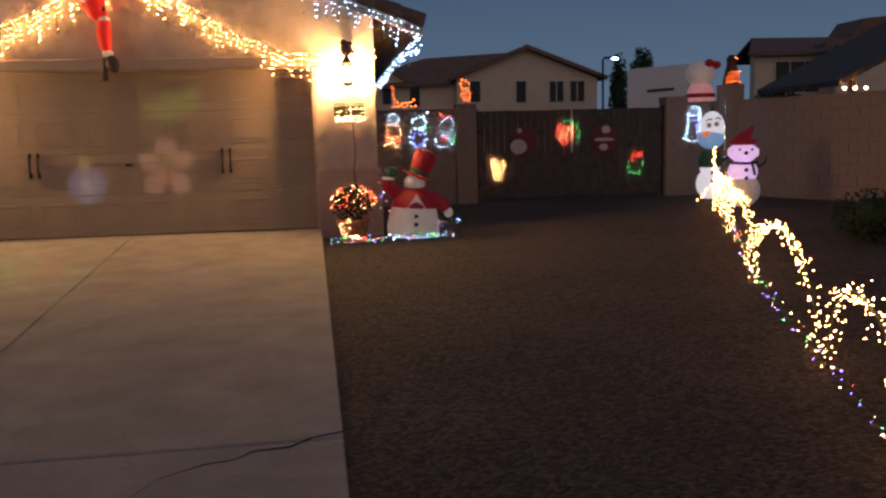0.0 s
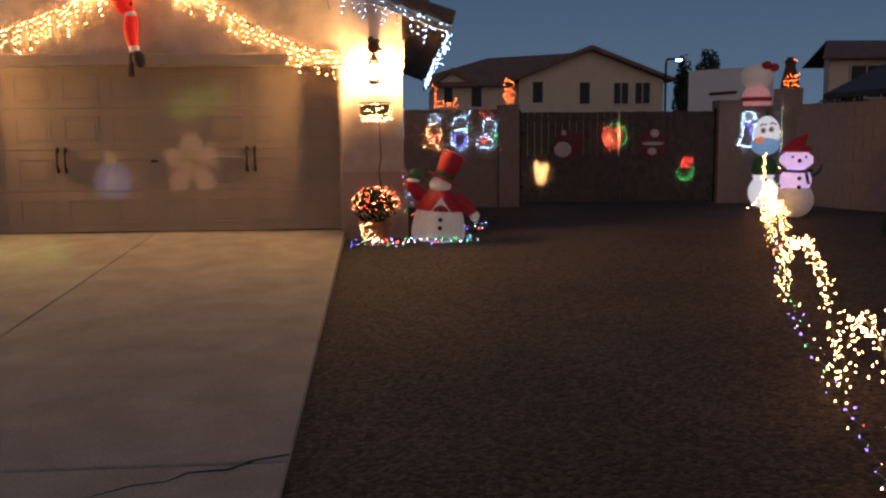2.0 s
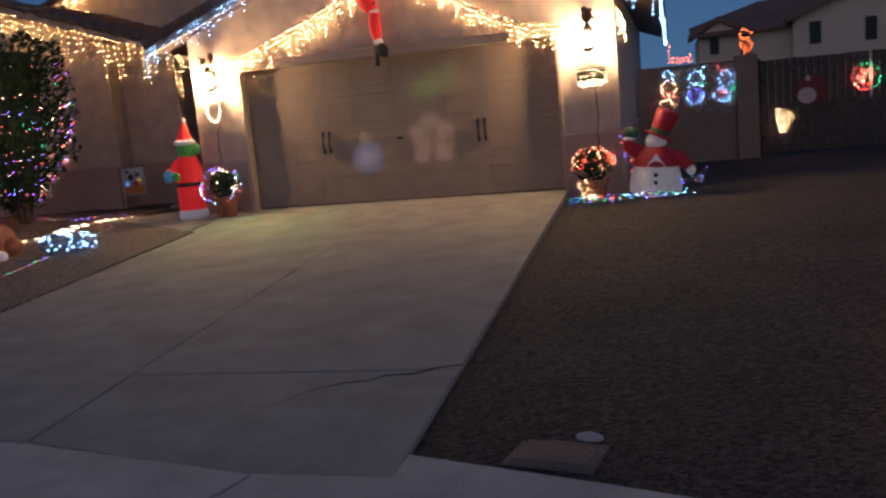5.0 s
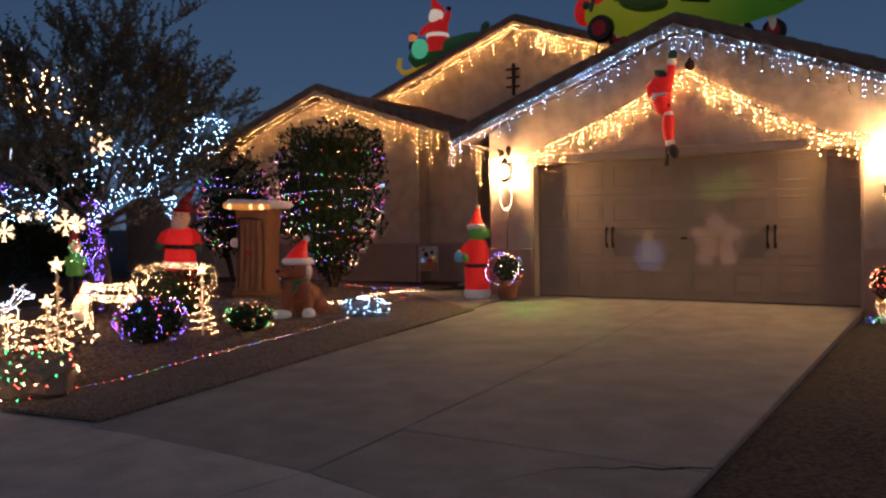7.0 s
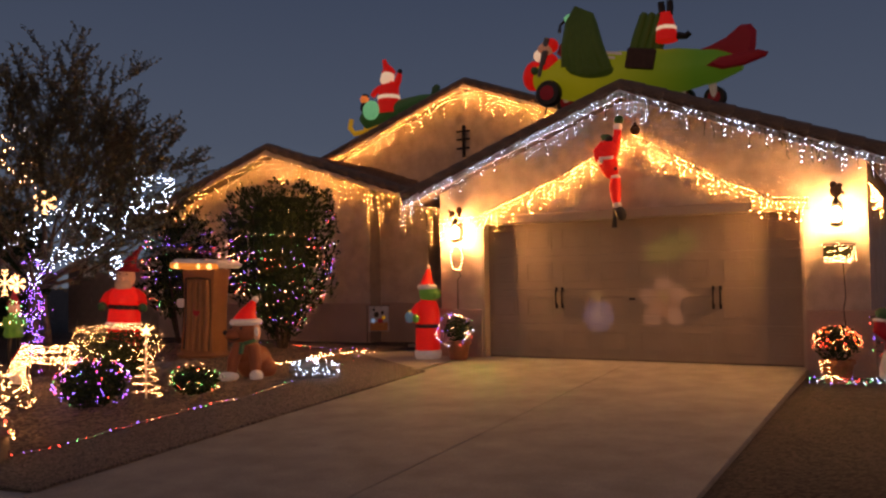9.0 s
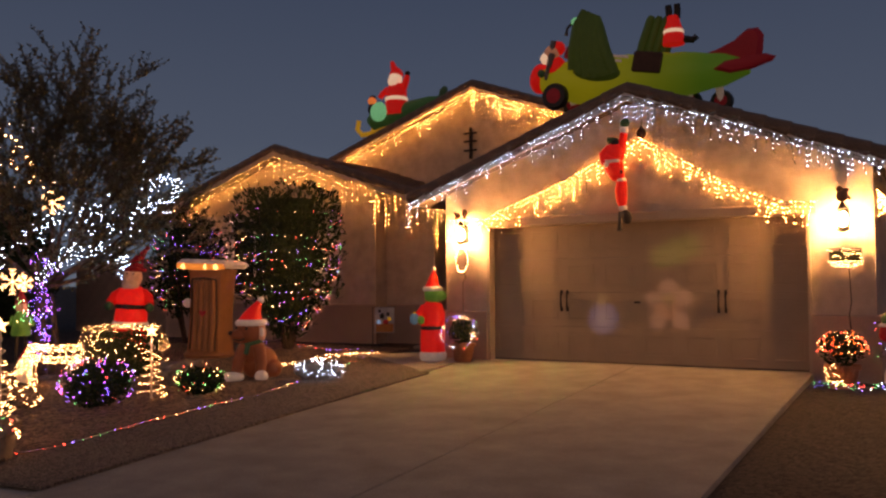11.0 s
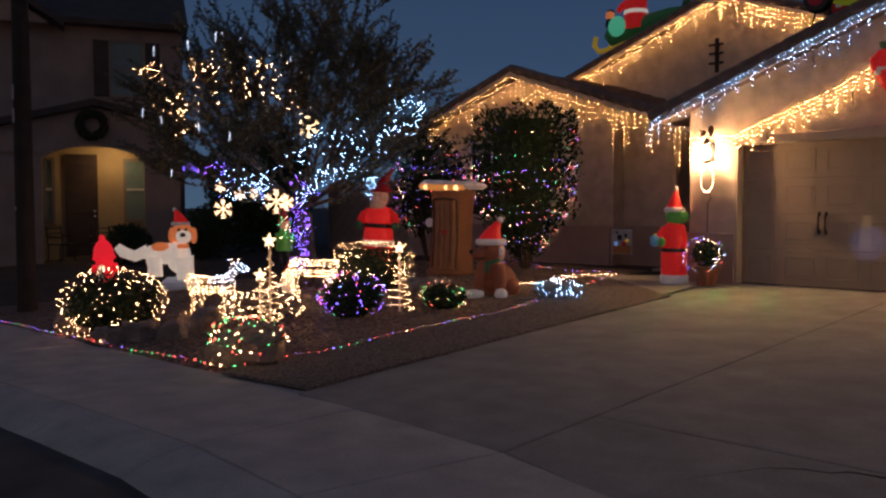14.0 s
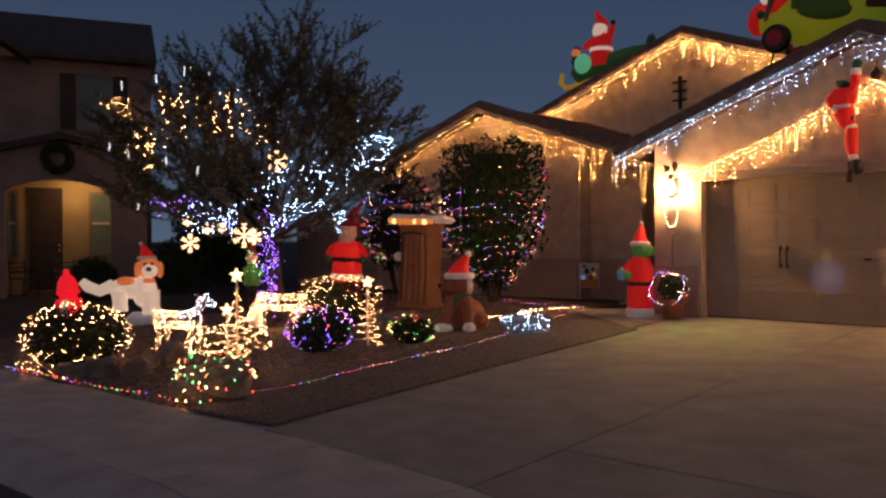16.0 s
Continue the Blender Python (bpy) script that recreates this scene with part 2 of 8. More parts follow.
def gz(x, y):
    """Height of the yard."""
    left = float(np.interp(y, (-9, 0, 3, 12), (-0.415, -0.045, -0.03, -0.03)))
    right = float(np.interp(y, (-11, -8.9, -2, 0, 6, 12), (-0.47, -0.425, -0.14, -0.10, -0.15, -0.15)))
    t = min(1.0, max(0.0, (x + 5.0) / 5.0))
    z = left * (1 - t) + right * t
    if -5.0 < x < 0.2 and y < 0.5:
        z = min(z, 0.044 * y - 0.07)
    low = walk_edge(x) - y
    if low > -0.1:
        z = min(z, -0.47 - 0.25 * min(1.0, max(0.0, low)))
    return z


def yard_relief(x, y):
    return 0.025 * noise.noise((x * 0.8, y * 0.8, 0)) + 0.012 * noise.noise((x * 3, y * 3, 4))


def grid_axis(far, a, b, step):
    return np.unique(np.round(np.concatenate([np.linspace(-far, a - 30, 10), np.arange(a - 30, a, 1.5), np.arange(a, b, step), np.arange(b, b + 30, 1.5), np.linspace(b + 30, far, 10)]), 3))


def ground_sheet():
    xs, ys = grid_axis(1500, -16, 10, 0.25), grid_axis(1500, -13, 8, 0.25)
    g = Geo()
    g.v = [(x, y, gz(x, y) + (yard_relief(x, y) if not (-5.4 < x < 0.4 and y < 0.6) and -9 < y < 12 else 0)) for y in ys for x in xs]
    w = len(xs)
    g.f = [(j * w + i, j * w + i + 1, (j + 1) * w + i + 1, (j + 1) * w + i) for j in range(len(ys) - 1) for i in range(w - 1)]
    g.m = [0] * len(g.f)
    tagged(g.make("ground", GRAVEL, sharp=180), "dark brown crushed gravel yard around the house", "ground", kind="structure")


ground_sheet()


def walk_line(off):
    """Points of the walk's inner edge, moved off metres towards the street, every 1.5 m."""
    xs = np.linspace(-40, 30, 700)
    p = np.array([(x, walk_edge(x)) for x in xs])
    k = np.ones(25) / 25
    sm = np.convolve(np.pad(p[:, 1], 12, mode="edge"), k, "valid")
    p[:, 1] = sm
    d = np.gradient(p, axis=0)
    d /= np.linalg.norm(d, axis=1)[:, None]
    p = p + off * np.stack([d[:, 1], -d[:, 0]], 1)
    return p


edge_in = walk_line(0.0)


def walk_y(x):
    return float(np.interp(x, edge_in[:, 0], edge_in[:, 1]))


def slab(parent, corners, top, thick, material, name="slab"):
    """A poured panel with eased top edges; corners counter-clockwise, top(x, y) its height."""
    c = Vector((sum(p[0] for p in corners) / 4, sum(p[1] for p in corners) / 4, 0))
    inner = []
    for p in corners:
        d = (Vector((p[0], p[1], 0)) - c)
        q = c + d * (1 - 0.012 / max(0.3, d.length))
        inner.append((q.x, q.y))
    n = len(corners)
    g = Geo()
    pts = [(x, y, top(x, y) - thick) for x, y in corners] + [(x, y, top(x, y) - 0.008) for x, y in corners] + [(x, y, top(x, y)) for x, y in inner]
    fs = [tuple(range(n - 1, -1, -1)), tuple(range(2 * n, 3 * n))]
    fs += [(k * n + i, k * n + (i + 1) % n, (k + 1) * n + (i + 1) % n, (k + 1) * n + i) for k in (0, 1) for i in range(n)]
    g.add(pts, fs)
    return g.make(name, material, parent, smooth=False)


def drive_top(x, y):
    return 0.0455 * y


drive = root("driveway", pose(0, 0, 0), "pale grey concrete driveway sloping from the garage to the sidewalk", "driveway", kind="structure")
EL = lambda y: -5.2 - 0.0905 * y * 0.95  # left edge
EM = lambda y: -2.44 - 0.042 * y
ER = lambda y: 0.0 - 0.020 * y
J = 0.007
slab(drive, [(EL(-7.9), walk_y(EL(-7.9))), (EM(-8.3) - J, walk_y(EM(-8.3))), (EM(0.02) - J, 0.02), (EL(0.02), 0.02)], drive_top, 0.12, CONCRETE)
slab(drive, [(EM(-7.32) + J, -7.32), (ER(-7.32), -7.27), (ER(0.02), 0.02), (EM(0.02) + J, 0.02)], drive_top, 0.12, CONCRETE)
slab(drive, [(EM(-8.3) + J, walk_y(EM(-8.3))), (ER(-8.9), walk_y(ER(-8.9))), (ER(-7.3), -7.29), (EM(-7.34) + J, -7.34)], drive_top, 0.12, CONCRETE)
slab(drive, [(-4.9, 0.03), (0.02, 0.03), (0.02, 0.6), (-4.9, 0.6)], lambda x, y: 0.004, 0.12, CONCRETE)
crack = Geo()
cpts = [(ER(-7.2), -7.2), (-0.02, -7.26), (-0.12, -7.36), (-0.3, -7.38), (-0.38, -7.47), (-0.52, -7.5), (-0.7, -7.62), (-0.86, -7.9), (-1.0, -8.2)]
crack.tube([(x, y, drive_top(x, y) - 0.002) for x, y in cpts], [0.008, 0.007, 0.009, 0.007, 0.005, 0.006, 0.004, 0.003, 0.002], 5)
crack.make("crack", RECESS, drive, "dark jagged crack in the slab")

entry = root("entry_walk", pose(0, 0, 0), "concrete walk from the driveway to the front door", "walkway", kind="structure")
slab(entry, [(-7.4, -0.2), (EL(-1.3) - 0.03, -1.7), (EL(-0.1) - 0.03, 0.0), (-5.75, 1.9)], lambda x, y: 0.004 + 0.035 * min(0, y), 0.12, CONCRETE)
slab(entry, [(-7.6, 1.95), (-5.75, 1.95), (-5.75, 5.4), (-7.6, 5.4)], lambda x, y: 0.006, 0.12, CONCRETE)

strip = Geo()
sp = [(-5.72, -8.36), (-4.5, -8.2), (-4.75, -5), (-4.95, -1.72), (-7.0, -0.35), (-6.35, -2.6), (-6.05, -3.8), (-5.72, -6.6)]
strip.prism(sp, 0.03, None, 0)
strip.v = [(x, y, z + 0.044 * y - 0.012) for x, y, z in strip.v]
tagged(strip.make("gravel_strip", STRIP_GRAVEL, smooth=False), "strip of pale fine gravel beside the driveway", "gravel", kind="structure")

# bark and gravel bed, coloured paler and browner to carry the bulbs' light
BED = gravel_mat("brown bark and gravel paled for bulb light", (0.165, 0.118, 0.088), (0.095, 0.07, 0.056), 30)
bed = Geo()
bx_, by_ = np.linspace(-13.2, -5.74, 64), np.linspace(0, 1, 70)
for q in by_:
    for x in bx_:
        y0, y1 = walk_y(x) + 0.03, 1.9
        right = float(np.interp(y0 + (y1 - y0) * q, (-8.4, -6.6, -3.8, -2.6, -0.35, 1.9), (-5.74, -5.74, -6.07, -6.37, -7.03, -7.6)))
        xx = min(x, right)
        y = y0 + (y1 - y0) * q
        bed.v.append((xx, y, gz(xx, y) + yard_relief(xx, y) + 0.012 + 0.012 * noise.noise((xx * 5, y * 5, 2))))
bed.f = [(j * 64 + i, j * 64 + i + 1, (j + 1) * 64 + i + 1, (j + 1) * 64 + i) for j in range(69) for i in range(63)]
bed.m = [0] * len(bed.f)
tagged(bed.make("planting_bed", BED, sharp=180), "bark and gravel planting bed before the house, paled for the bulb light", "bed", kind="structure")

side_walk = root("sidewalk", pose(0, 0, 0), "grey concrete sidewalk curving along the street", "sidewalk", kind="structure")
kerb = root("kerb", pose(0, 0, 0), "rolled concrete kerb along the street", "kerb", kind="structure")


arc = np.r_[0, np.cumsum(np.linalg.norm(np.diff(edge_in, axis=0), axis=1))]
mid_s = float(np.interp(-2.1, edge_in[:, 0], arc))
stops = np.arange(mid_s % 1.62, arc[-1], 1.62)


def walk_at(off, s):
    p = walk_line_cache[off]
    return (float(np.interp(s, arc, p[:, 0])), float(np.interp(s, arc, p[:, 1])))


walk_line_cache = {o: walk_line(o) for o in (-0.45, 0.1, 0.02, 1.45, 1.47, 1.72, 1.95, 40.0)}
for a, b in zip(stops[:-1], stops[1:]):
    q = [walk_at(1.45, a + 0.008), walk_at(1.45, b - 0.008), walk_at(0.02, b - 0.008), walk_at(0.02, a + 0.008)]
    slab(side_walk, q, lambda x, y: -0.382, 0.12, WALK)
    g = Geo()
    rows = [(1.47, -0.382), (1.72, -0.415), (1.95, -0.50), (1.95, -0.60), (1.47, -0.60)]
    pts = [(*walk_at(o, s), z) for s in (a + 0.004, b - 0.004) for o, z in rows]
    g.add(pts, [(i, (i + 1) % 5, (i + 1) % 5 + 5, i + 5) for i in range(5)] + [(4, 3, 2, 1, 0), (5, 6, 7, 8, 9)])
    g.make("kerb_stone", WALK, kerb, smooth=False)
joint = Geo()
lo, hi = [walk_at(-0.45, s) for s in stops], [walk_at(0.1, s) for s in stops]
k = len(lo)
joint.add([(x, y, -0.396) for x, y in lo] + [(x, y, -0.396) for x, y in hi], [(i, k + i, k + i + 1, i + 1) for i in range(k - 1)])
joint.make("joint_bed", WALK, side_walk, smooth=False)
street = Geo()
near = [walk_at(1.95, s) for s in stops]
far = [(p[0] * 1.6 - 4, -70.0) for p in near]
k = len(near)
street.add([(x, y, -0.505) for x, y in near] + [(x, y, -0.505) for x, y in far], [(i + 1, i, k + i, k + i + 1) for i in range(k - 1)])
tagged(street.make("street", ASPHALT, smooth=False), "dark asphalt street in front of the house", "street", kind="structure")


# ---- house: garage, entry wing, upper gable ----
def gable_wall(name, x0, x1, z0, eave_l, apex, eave_r, y, thick, material, openings, label):
    """A wall under a gable, with openings (x0, x1, z0, z1) cut through; built of panels that butt together."""
    (ax, az) = apex
    top = lambda x: float(np.interp(x, (x0, ax, x1), (eave_l, az, eave_r)))
    cuts = sorted({x0, x1, ax, *[v for o in openings for v in o[:2]]})
    g = Geo()
    for a, b in zip(cuts[:-1], cuts[1:]):
        gap = [o for o in openings if o[0] <= a + 1e-6 and o[1] >= b - 1e-6]
        base = z0
        for o in gap:
            if o[2] > base + 1e-6:
                g.prism([(a, base), (b, base), (b, o[2]), (a, o[2])], thick, front(0, y + thick, 0))
            base = o[3]
        g.prism([(a, base), (b, base), (b, top(b)), (a, top(a))], thick, front(0, y + thick, 0))
    ob = g.make(name, material, smooth=False)
    bm = bmesh.new()
    bm.from_mesh(ob.data)
    bmesh.ops.remove_doubles(bm, verts=bm.verts, dist=0.0005)
    bm.to_mesh(ob.data)
    bm.free()
    return tagged(ob, label, "wall", kind="structure")


gable_wall("wall_garage", -5.67, 0.78, -0.25, 2.72, (-2.40, 3.93), 2.76, 0.0, 0.2, STUCCO, [(-4.88, 0.0, -0.25, 2.13)], "tan stucco garage wall with a gable")
gable_wall("wall_wing", -15.2, -8.9, -0.2, 2.85, (-11.38, 4.14), 3.28, 2.5, 0.2, STUCCO, [(-13.1, -11.7, 1.0, 2.75)], "tan stucco front wall under a low gable")
gable_wall("wall_entry", -8.9, -7.7, -0.2, 3.25, (-8.3, 3.05), 2.85, 2.9, 0.2, STUCCO, [], "tan stucco wall beside the entry")
gable_wall("wall_upper", -13.2, -3.4, 2.4, 4.2, (-8.27, 5.92), 4.2, 6.0, 0.2, STUCCO, [], "tan stucco upper gable wall")
for nm, a in (("wall_garage_right", (0.58, 0.78, 0.2, 9.5, -0.25, 2.74)), ("wall_garage_left", (-5.67, -5.47, 0.2, 6.0, -0.2, 2.74)),
              ("wall_garage_back", (-5.67, 0.78, 9.5, 9.7, -0.25, 3.0)), ("wall_wing_left", (-15.2, -15.0, 2.7, 9.5, -0.2, 2.9)),
              ("wall_wing_end", (-9.1, -8.9, 2.7, 2.9, -0.2, 3.2)), ("wall_porch_side", (-7.9, -7.7, 3.1, 5.0, -0.2, 2.9)),
              ("wall_porch_back", (-7.9, -5.67, 5.0, 5.2, -0.2, 2.9))):
    tagged(Geo().span(*a).make(nm, STUCCO, smooth=False), "tan stucco side wall of the house", "wall", kind="structure")
# stucco base courses that stand proud of the walls
for nm, a in (("trim_base_right", (0.004, 0.83, -0.05, -0.002, -0.25, 0.78)), ("trim_base_left", (-5.72, -4.884, -0.05, -0.002, -0.25, 0.78)),
              ("trim_base_wing", (-15.25, -8.86, 2.45, 2.498, -0.2, 0.80)), ("trim_base_entry", (-8.856, -7.66, 2.85, 2.898, -0.2, 0.80)),
              ("trim_base_side", (0.782, 0.83, 0.0, 9.6, -0.25, 0.78))):
    tagged(Geo().span(*a, bevel=0.012).make(nm, STUCCO_DARK, smooth=False), "reddish tan stucco base course of the wall", "trim", kind="structure")
tagged(Geo().span(-4.95, 0.07, -0.06, -0.002, 2.13, 2.27, bevel=0.012).make("trim_door_head", TRIM, smooth=False), "stucco band over the garage door", "trim", kind="structure")
tagged(Geo().span(-5.47, 0.58, 0.9, 9.5, 2.5, 2.6).make("ceiling_garage", STUCCO, smooth=False), "plain garage ceiling", "ceiling", kind="structure")


def gable_roof(name, ax, az, half_l, half_r, pitch, y0, y1, label):
    """Two roof slopes with boards under them and a stepped row of tiles along the front rake."""
    house = root(name, pose(0, 0, 0), label, "roof", kind="structure")
    for sgn, half, nm in ((-1, half_l, "slope"), (1, half_r, "slope")):
        g = Geo()
        ex, ez = ax + sgn * half, az - pitch * half
        prof = [(ax, az), (ex, ez), (ex, ez - 0.10), (ax, az - 0.10)]
        if sgn > 0:
            prof = prof[::-1]
        g.prism(prof[::-1], y1 - y0, Matrix.Translation((0, y1, 0)) @ UP)
        g.make(nm, FASCIA, house, smooth=False)
        b = Geo()
        prof = [(ax, az - 0.02), (ex, ez - 0.02), (ex, ez - 0.17), (ax, az - 0.17)]
        if sgn > 0:
            prof = prof[::-1]
        b.prism(prof[::-1], 0.045, Matrix.Translation((0, y0 + 0.0, 0)) @ UP)
        b.make("fascia", TRIM, house, smooth=False)
        length = math.hypot(half, pitch * half)
        n = int(length / 0.34)
        ang = math.atan(pitch)
        t = Geo()
        t.lathe([(0.085, -0.2), (0.10, -0.19), (0.115, 0.18), (0.10, 0.2)], 10, 0)
        first = None
        for i in range(n + 1):
            s = (i + 0.5) * length / (n + 1)
            p = Vector((ax + sgn * s * math.cos(ang), y0 + 0.03, az - s * math.sin(ang) + 0.015))
            M = Matrix.Translation(p) @ Matrix.Rotation(-sgn * (math.pi / 2 - ang) + (math.pi if sgn < 0 else math.pi), 4, "Y")
            M = M @ Matrix.Rotation(rnd(-0.03, 0.03), 4, "X")
            if first is None:
                first = t.make("rake_tile", TILE, house)
                ob = first
            else:
                ob = new("rake_tile", first.data)
                ob.parent = house
            ob.matrix_basis = M
        # courses of field tiles over the slope, one long mesh
        f = Geo()
        m = int(length / 0.36)
        for i in range(m):
            s0, s1 = i * length / m, (i + 1) * length / m + 0.05
            a0 = (ax + sgn * s0 * math.cos(ang), az - s0 * math.sin(ang))
            a1 = (ax + sgn * s1 * math.cos(ang), az - s1 * math.sin(ang))
            f.add([(a0[0], y0 + 0.1, a0[1] + 0.012), (a1[0], y0 + 0.1, a1[1] + 0.05), (a1[0], y1, a1[1] + 0.05), (a0[0], y1, a0[1] + 0.012),
                   (a1[0], y0 + 0.1, a1[1] + 0.002), (a1[0], y1, a1[1] + 0.002)], [(0, 1, 2, 3), (1, 4, 5, 2)])
        tagged(f.make("field_tiles", TILE, house, smooth=False), kind="stuff")
    return house


gable_roof("roof_garage", -2.37, 4.02, 3.75, 3.75, 0.37, -0.42, 9.8, "brown concrete tile roof over the garage")
gable_roof("roof_wing", -11.38, 4.26, 4.4, 4.75, 0.335, 2.1, 9.0, "brown concrete tile roof over the entry wing")
gable_roof("roof_upper", -8.27, 6.02, 5.2, 5.2, 0.36, 5.6, 11.0, "brown concrete tile roof of the upper gable")

# ---- garage door ----
gdoor = root("door_1", pose(0, 0.15, 0), "closed brown panelled double garage door", "garage door", kind="structure")
for i in range(4):
    z0 = 0.02 + i * 0.53
    sec = Geo().span(-4.9, 0.02, 0.0, 0.05, z0, z0 + 0.5275, bevel=0.004).make("section", DOORPAINT, gdoor, smooth=False)
    for j in range(8):
        x0 = -4.88 + j * 0.61 + 0.09
        g = Geo()
        w, h, zc, xc = 0.45, 0.33, z0 + 0.265, x0 + 0.215
        for a in ((x0, x0 + 0.03, zc - h / 2, zc + h / 2), (x0 + w - 0.03, x0 + w, zc - h / 2, zc + h / 2),
                  (x0 + 0.03, x0 + w - 0.03, zc - h / 2, zc - h / 2 + 0.03), (x0 + 0.03, x0 + w - 0.03, zc + h / 2 - 0.03, zc + h / 2)):
            g.span(a[0], a[1], -0.007, 0.002, a[2], a[3], bevel=0.005)
        g.span(x0 + 0.05, x0 + w - 0.05, -0.005, 0.002, zc - h / 2 + 0.05, zc + h / 2 - 0.05, bevel=0.008)
        g.make("panel", DOORPAINT, sec, smooth=False)
for x in (-3.66, -3.56, -1.25, -1.15):
    g = Geo()
    g.tube([(x, -0.015, 0.82), (x, -0.045, 0.86), (x + 0.004, -0.05, 0.95), (x, -0.045, 1.04), (x, -0.015, 1.08)], [0.012, 0.014, 0.011, 0.014, 0.012], 8)
    g.box((x, -0.008, 0.82), (0.035, 0.016, 0.07), bevel=0.006).box((x, -0.008, 1.08), (0.035, 0.016, 0.07), bevel=0.006)
    g.make("handle", IRON, gdoor, "black iron pull handle")
Geo().box((-2.44, -0.012, 0.93), (0.09, 0.02, 0.03), bevel=0.005).make("lock", IRON, gdoor)
Geo().span(-4.9, 0.02, 0.0, 0.045, -0.02, 0.019, bevel=0.008).make("seal", RECESS, gdoor, "black rubber bottom seal", smooth=False)
tagged(Geo().span(-4.884, -4.84, -0.03, 0.148, 0.0, 2.128).make("trim_jamb_left", TRIM, smooth=False), "painted door jamb", "trim", kind="structure")
tagged(Geo().span(-0.04, 0.002, -0.03, 0.148, 0.0, 2.128).make("trim_jamb_right", TRIM, smooth=False), "painted door jamb", "trim", kind="structure")

# front door in the shaded entry
fd = root("door_2", pose(-6.7, 4.98, 0), "dark brown front door in the shaded entry", "door", kind="structure")
Geo().span(-0.48, 0.48, -0.05, 0.0, 0.0, 2.05, bevel=0.01).make("leaf", FASCIA, fd, smooth=False)
for z in (0.25, 0.95, 1.6):
    Geo().span(-0.34, 0.34, -0.065, -0.045, z, z + 0.42, bevel=0.012).make("panel", FASCIA, fd, smooth=False)
Geo().ball((0.4, -0.08, 1.0), 0.032).make("knob", IRON, fd)


def frame_ring(w, h, out, inn, y0, y1):
    """A rectangular frame in one piece, round an opening w by h whose sill is at z 0."""
    g = Geo()
    o = [(-w / 2 - out, -out), (w / 2 + out, -out), (w / 2 + out, h + out), (-w / 2 - out, h + out)]
    i = [(-w / 2 + inn, inn), (w / 2 - inn, inn), (w / 2 - inn, h - inn), (-w / 2 + inn, h - inn)]
    pts = [(x, y, z) for y in (y0, y1) for ring in (o, i) for x, z in ring]
    fs = []
    for k in range(4):
        j = (k + 1) % 4
        fs += [(k, j, 4 + j, 4 + k), (8 + j, 8 + k, 12 + k, 12 + j), (j, k, 8 + k, 8 + j), (4 + k, 4 + j, 12 + j, 12 + k)]
    return g.add(pts, fs)


def window(name, M, w, h, label, bars=1, frame_mat=None, lit=None):
    """A framed window: outer frame, panes, a meeting rail."""
    ob = root(name, M, label, "window", kind="structure")
    fm = frame_mat or WHITEFRAME
    frame_ring(w, h, 0.05, 0.02, -0.04, 0.06).make("window_frame", fm, ob, smooth=False)
    for i in range(bars):
        a, b = -w / 2 + 0.02 + i * (w - 0.04) / bars, -w / 2 + 0.02 + (i + 1) * (w - 0.04) / bars
        Geo().span(a, b, 0.015, 0.03, 0.02, h - 0.02).make("pane", lit or GLASS, ob, smooth=False)
        if i:
            Geo().span(a - 0.02, a + 0.02, -0.01, 0.012, 0.02, h - 0.02).make("mullion", fm, ob, smooth=False)
    return ob


window("window_1", pose(-12.4, 2.58, 1.0), 1.38, 1.74, "dark window with a pale frame in the stucco wall", 2)


# ---- light strings ----
def strand(name, mats, points, wire_paths, label, category="string lights", r=0.014, group=""):
    """A string of lights: its wire and its bulbs; points are (place, slot of mats)."""
    ob = root(name, pose(0, 0, 0), label, category, group)
    w = Geo()
    for path in wire_paths:
        if len(path) > 1:
            w.tube(path, 0.004, 4, 0, caps=False)
    if wire_paths:
        w.make("wire", WIRE, ob)
    b = Geo()
    for p, mi in points:
        b.bulb(p, r * rnd(0.75, 1.2), mi)
    tagged(b.make("bulbs", mats, ob, smooth=False), kind="stuff")
    return ob


def along(path, s):
    """The point at distance s along a polyline."""
    for a, b in zip(path[:-1], path[1:]):
        d = (Vector(b) - Vector(a)).length
        if s <= d:
            return Vector(a).lerp(Vector(b), s / d)
        s -= d
    return Vector(path[-1])


def span_of(path):
    return sum((Vector(b) - Vector(a)).length for a, b in zip(path[:-1], path[1:]))


def icicles(path, step, drop, gap, mats, label, r=0.014, sway=0.02, depth=0.03, group="icicle lights on the house", keep=1.0):
    total, s, pts, wires = span_of(path), 0.0, [], []
    main = []
    k = 0
    while s < total:
        p = along(path, s)
        main.append(p + Vector((0, 0, rnd(-0.012, 0.012))))
        cyc = random.choice((0.15, 0.35, 0.55, 0.8, 1.0))
        length = drop[0] + (drop[1] - drop[0]) * cyc * rnd(0.7, 1.1)
        z, line = 0.0, [p]
        lean = Vector((rnd(-sway, sway), rnd(-depth, depth), 0))
        while z < length:
            q = p + lean * (z / max(0.1, length)) + Vector((rnd(-0.012, 0.012), rnd(-0.01, 0.01), -z))
            line.append(q)
            if random.random() < keep:
                pts.append((q, random.randrange(len(mats))))
            z += gap * rnd(0.8, 1.2)
        wires.append(line)
        s += step * rnd(0.8, 1.2)
        k += 1
    return strand("icicle_lights", mats, pts, [main] + [w for w in wires if len(w) > 2], label, group=group, r=r)


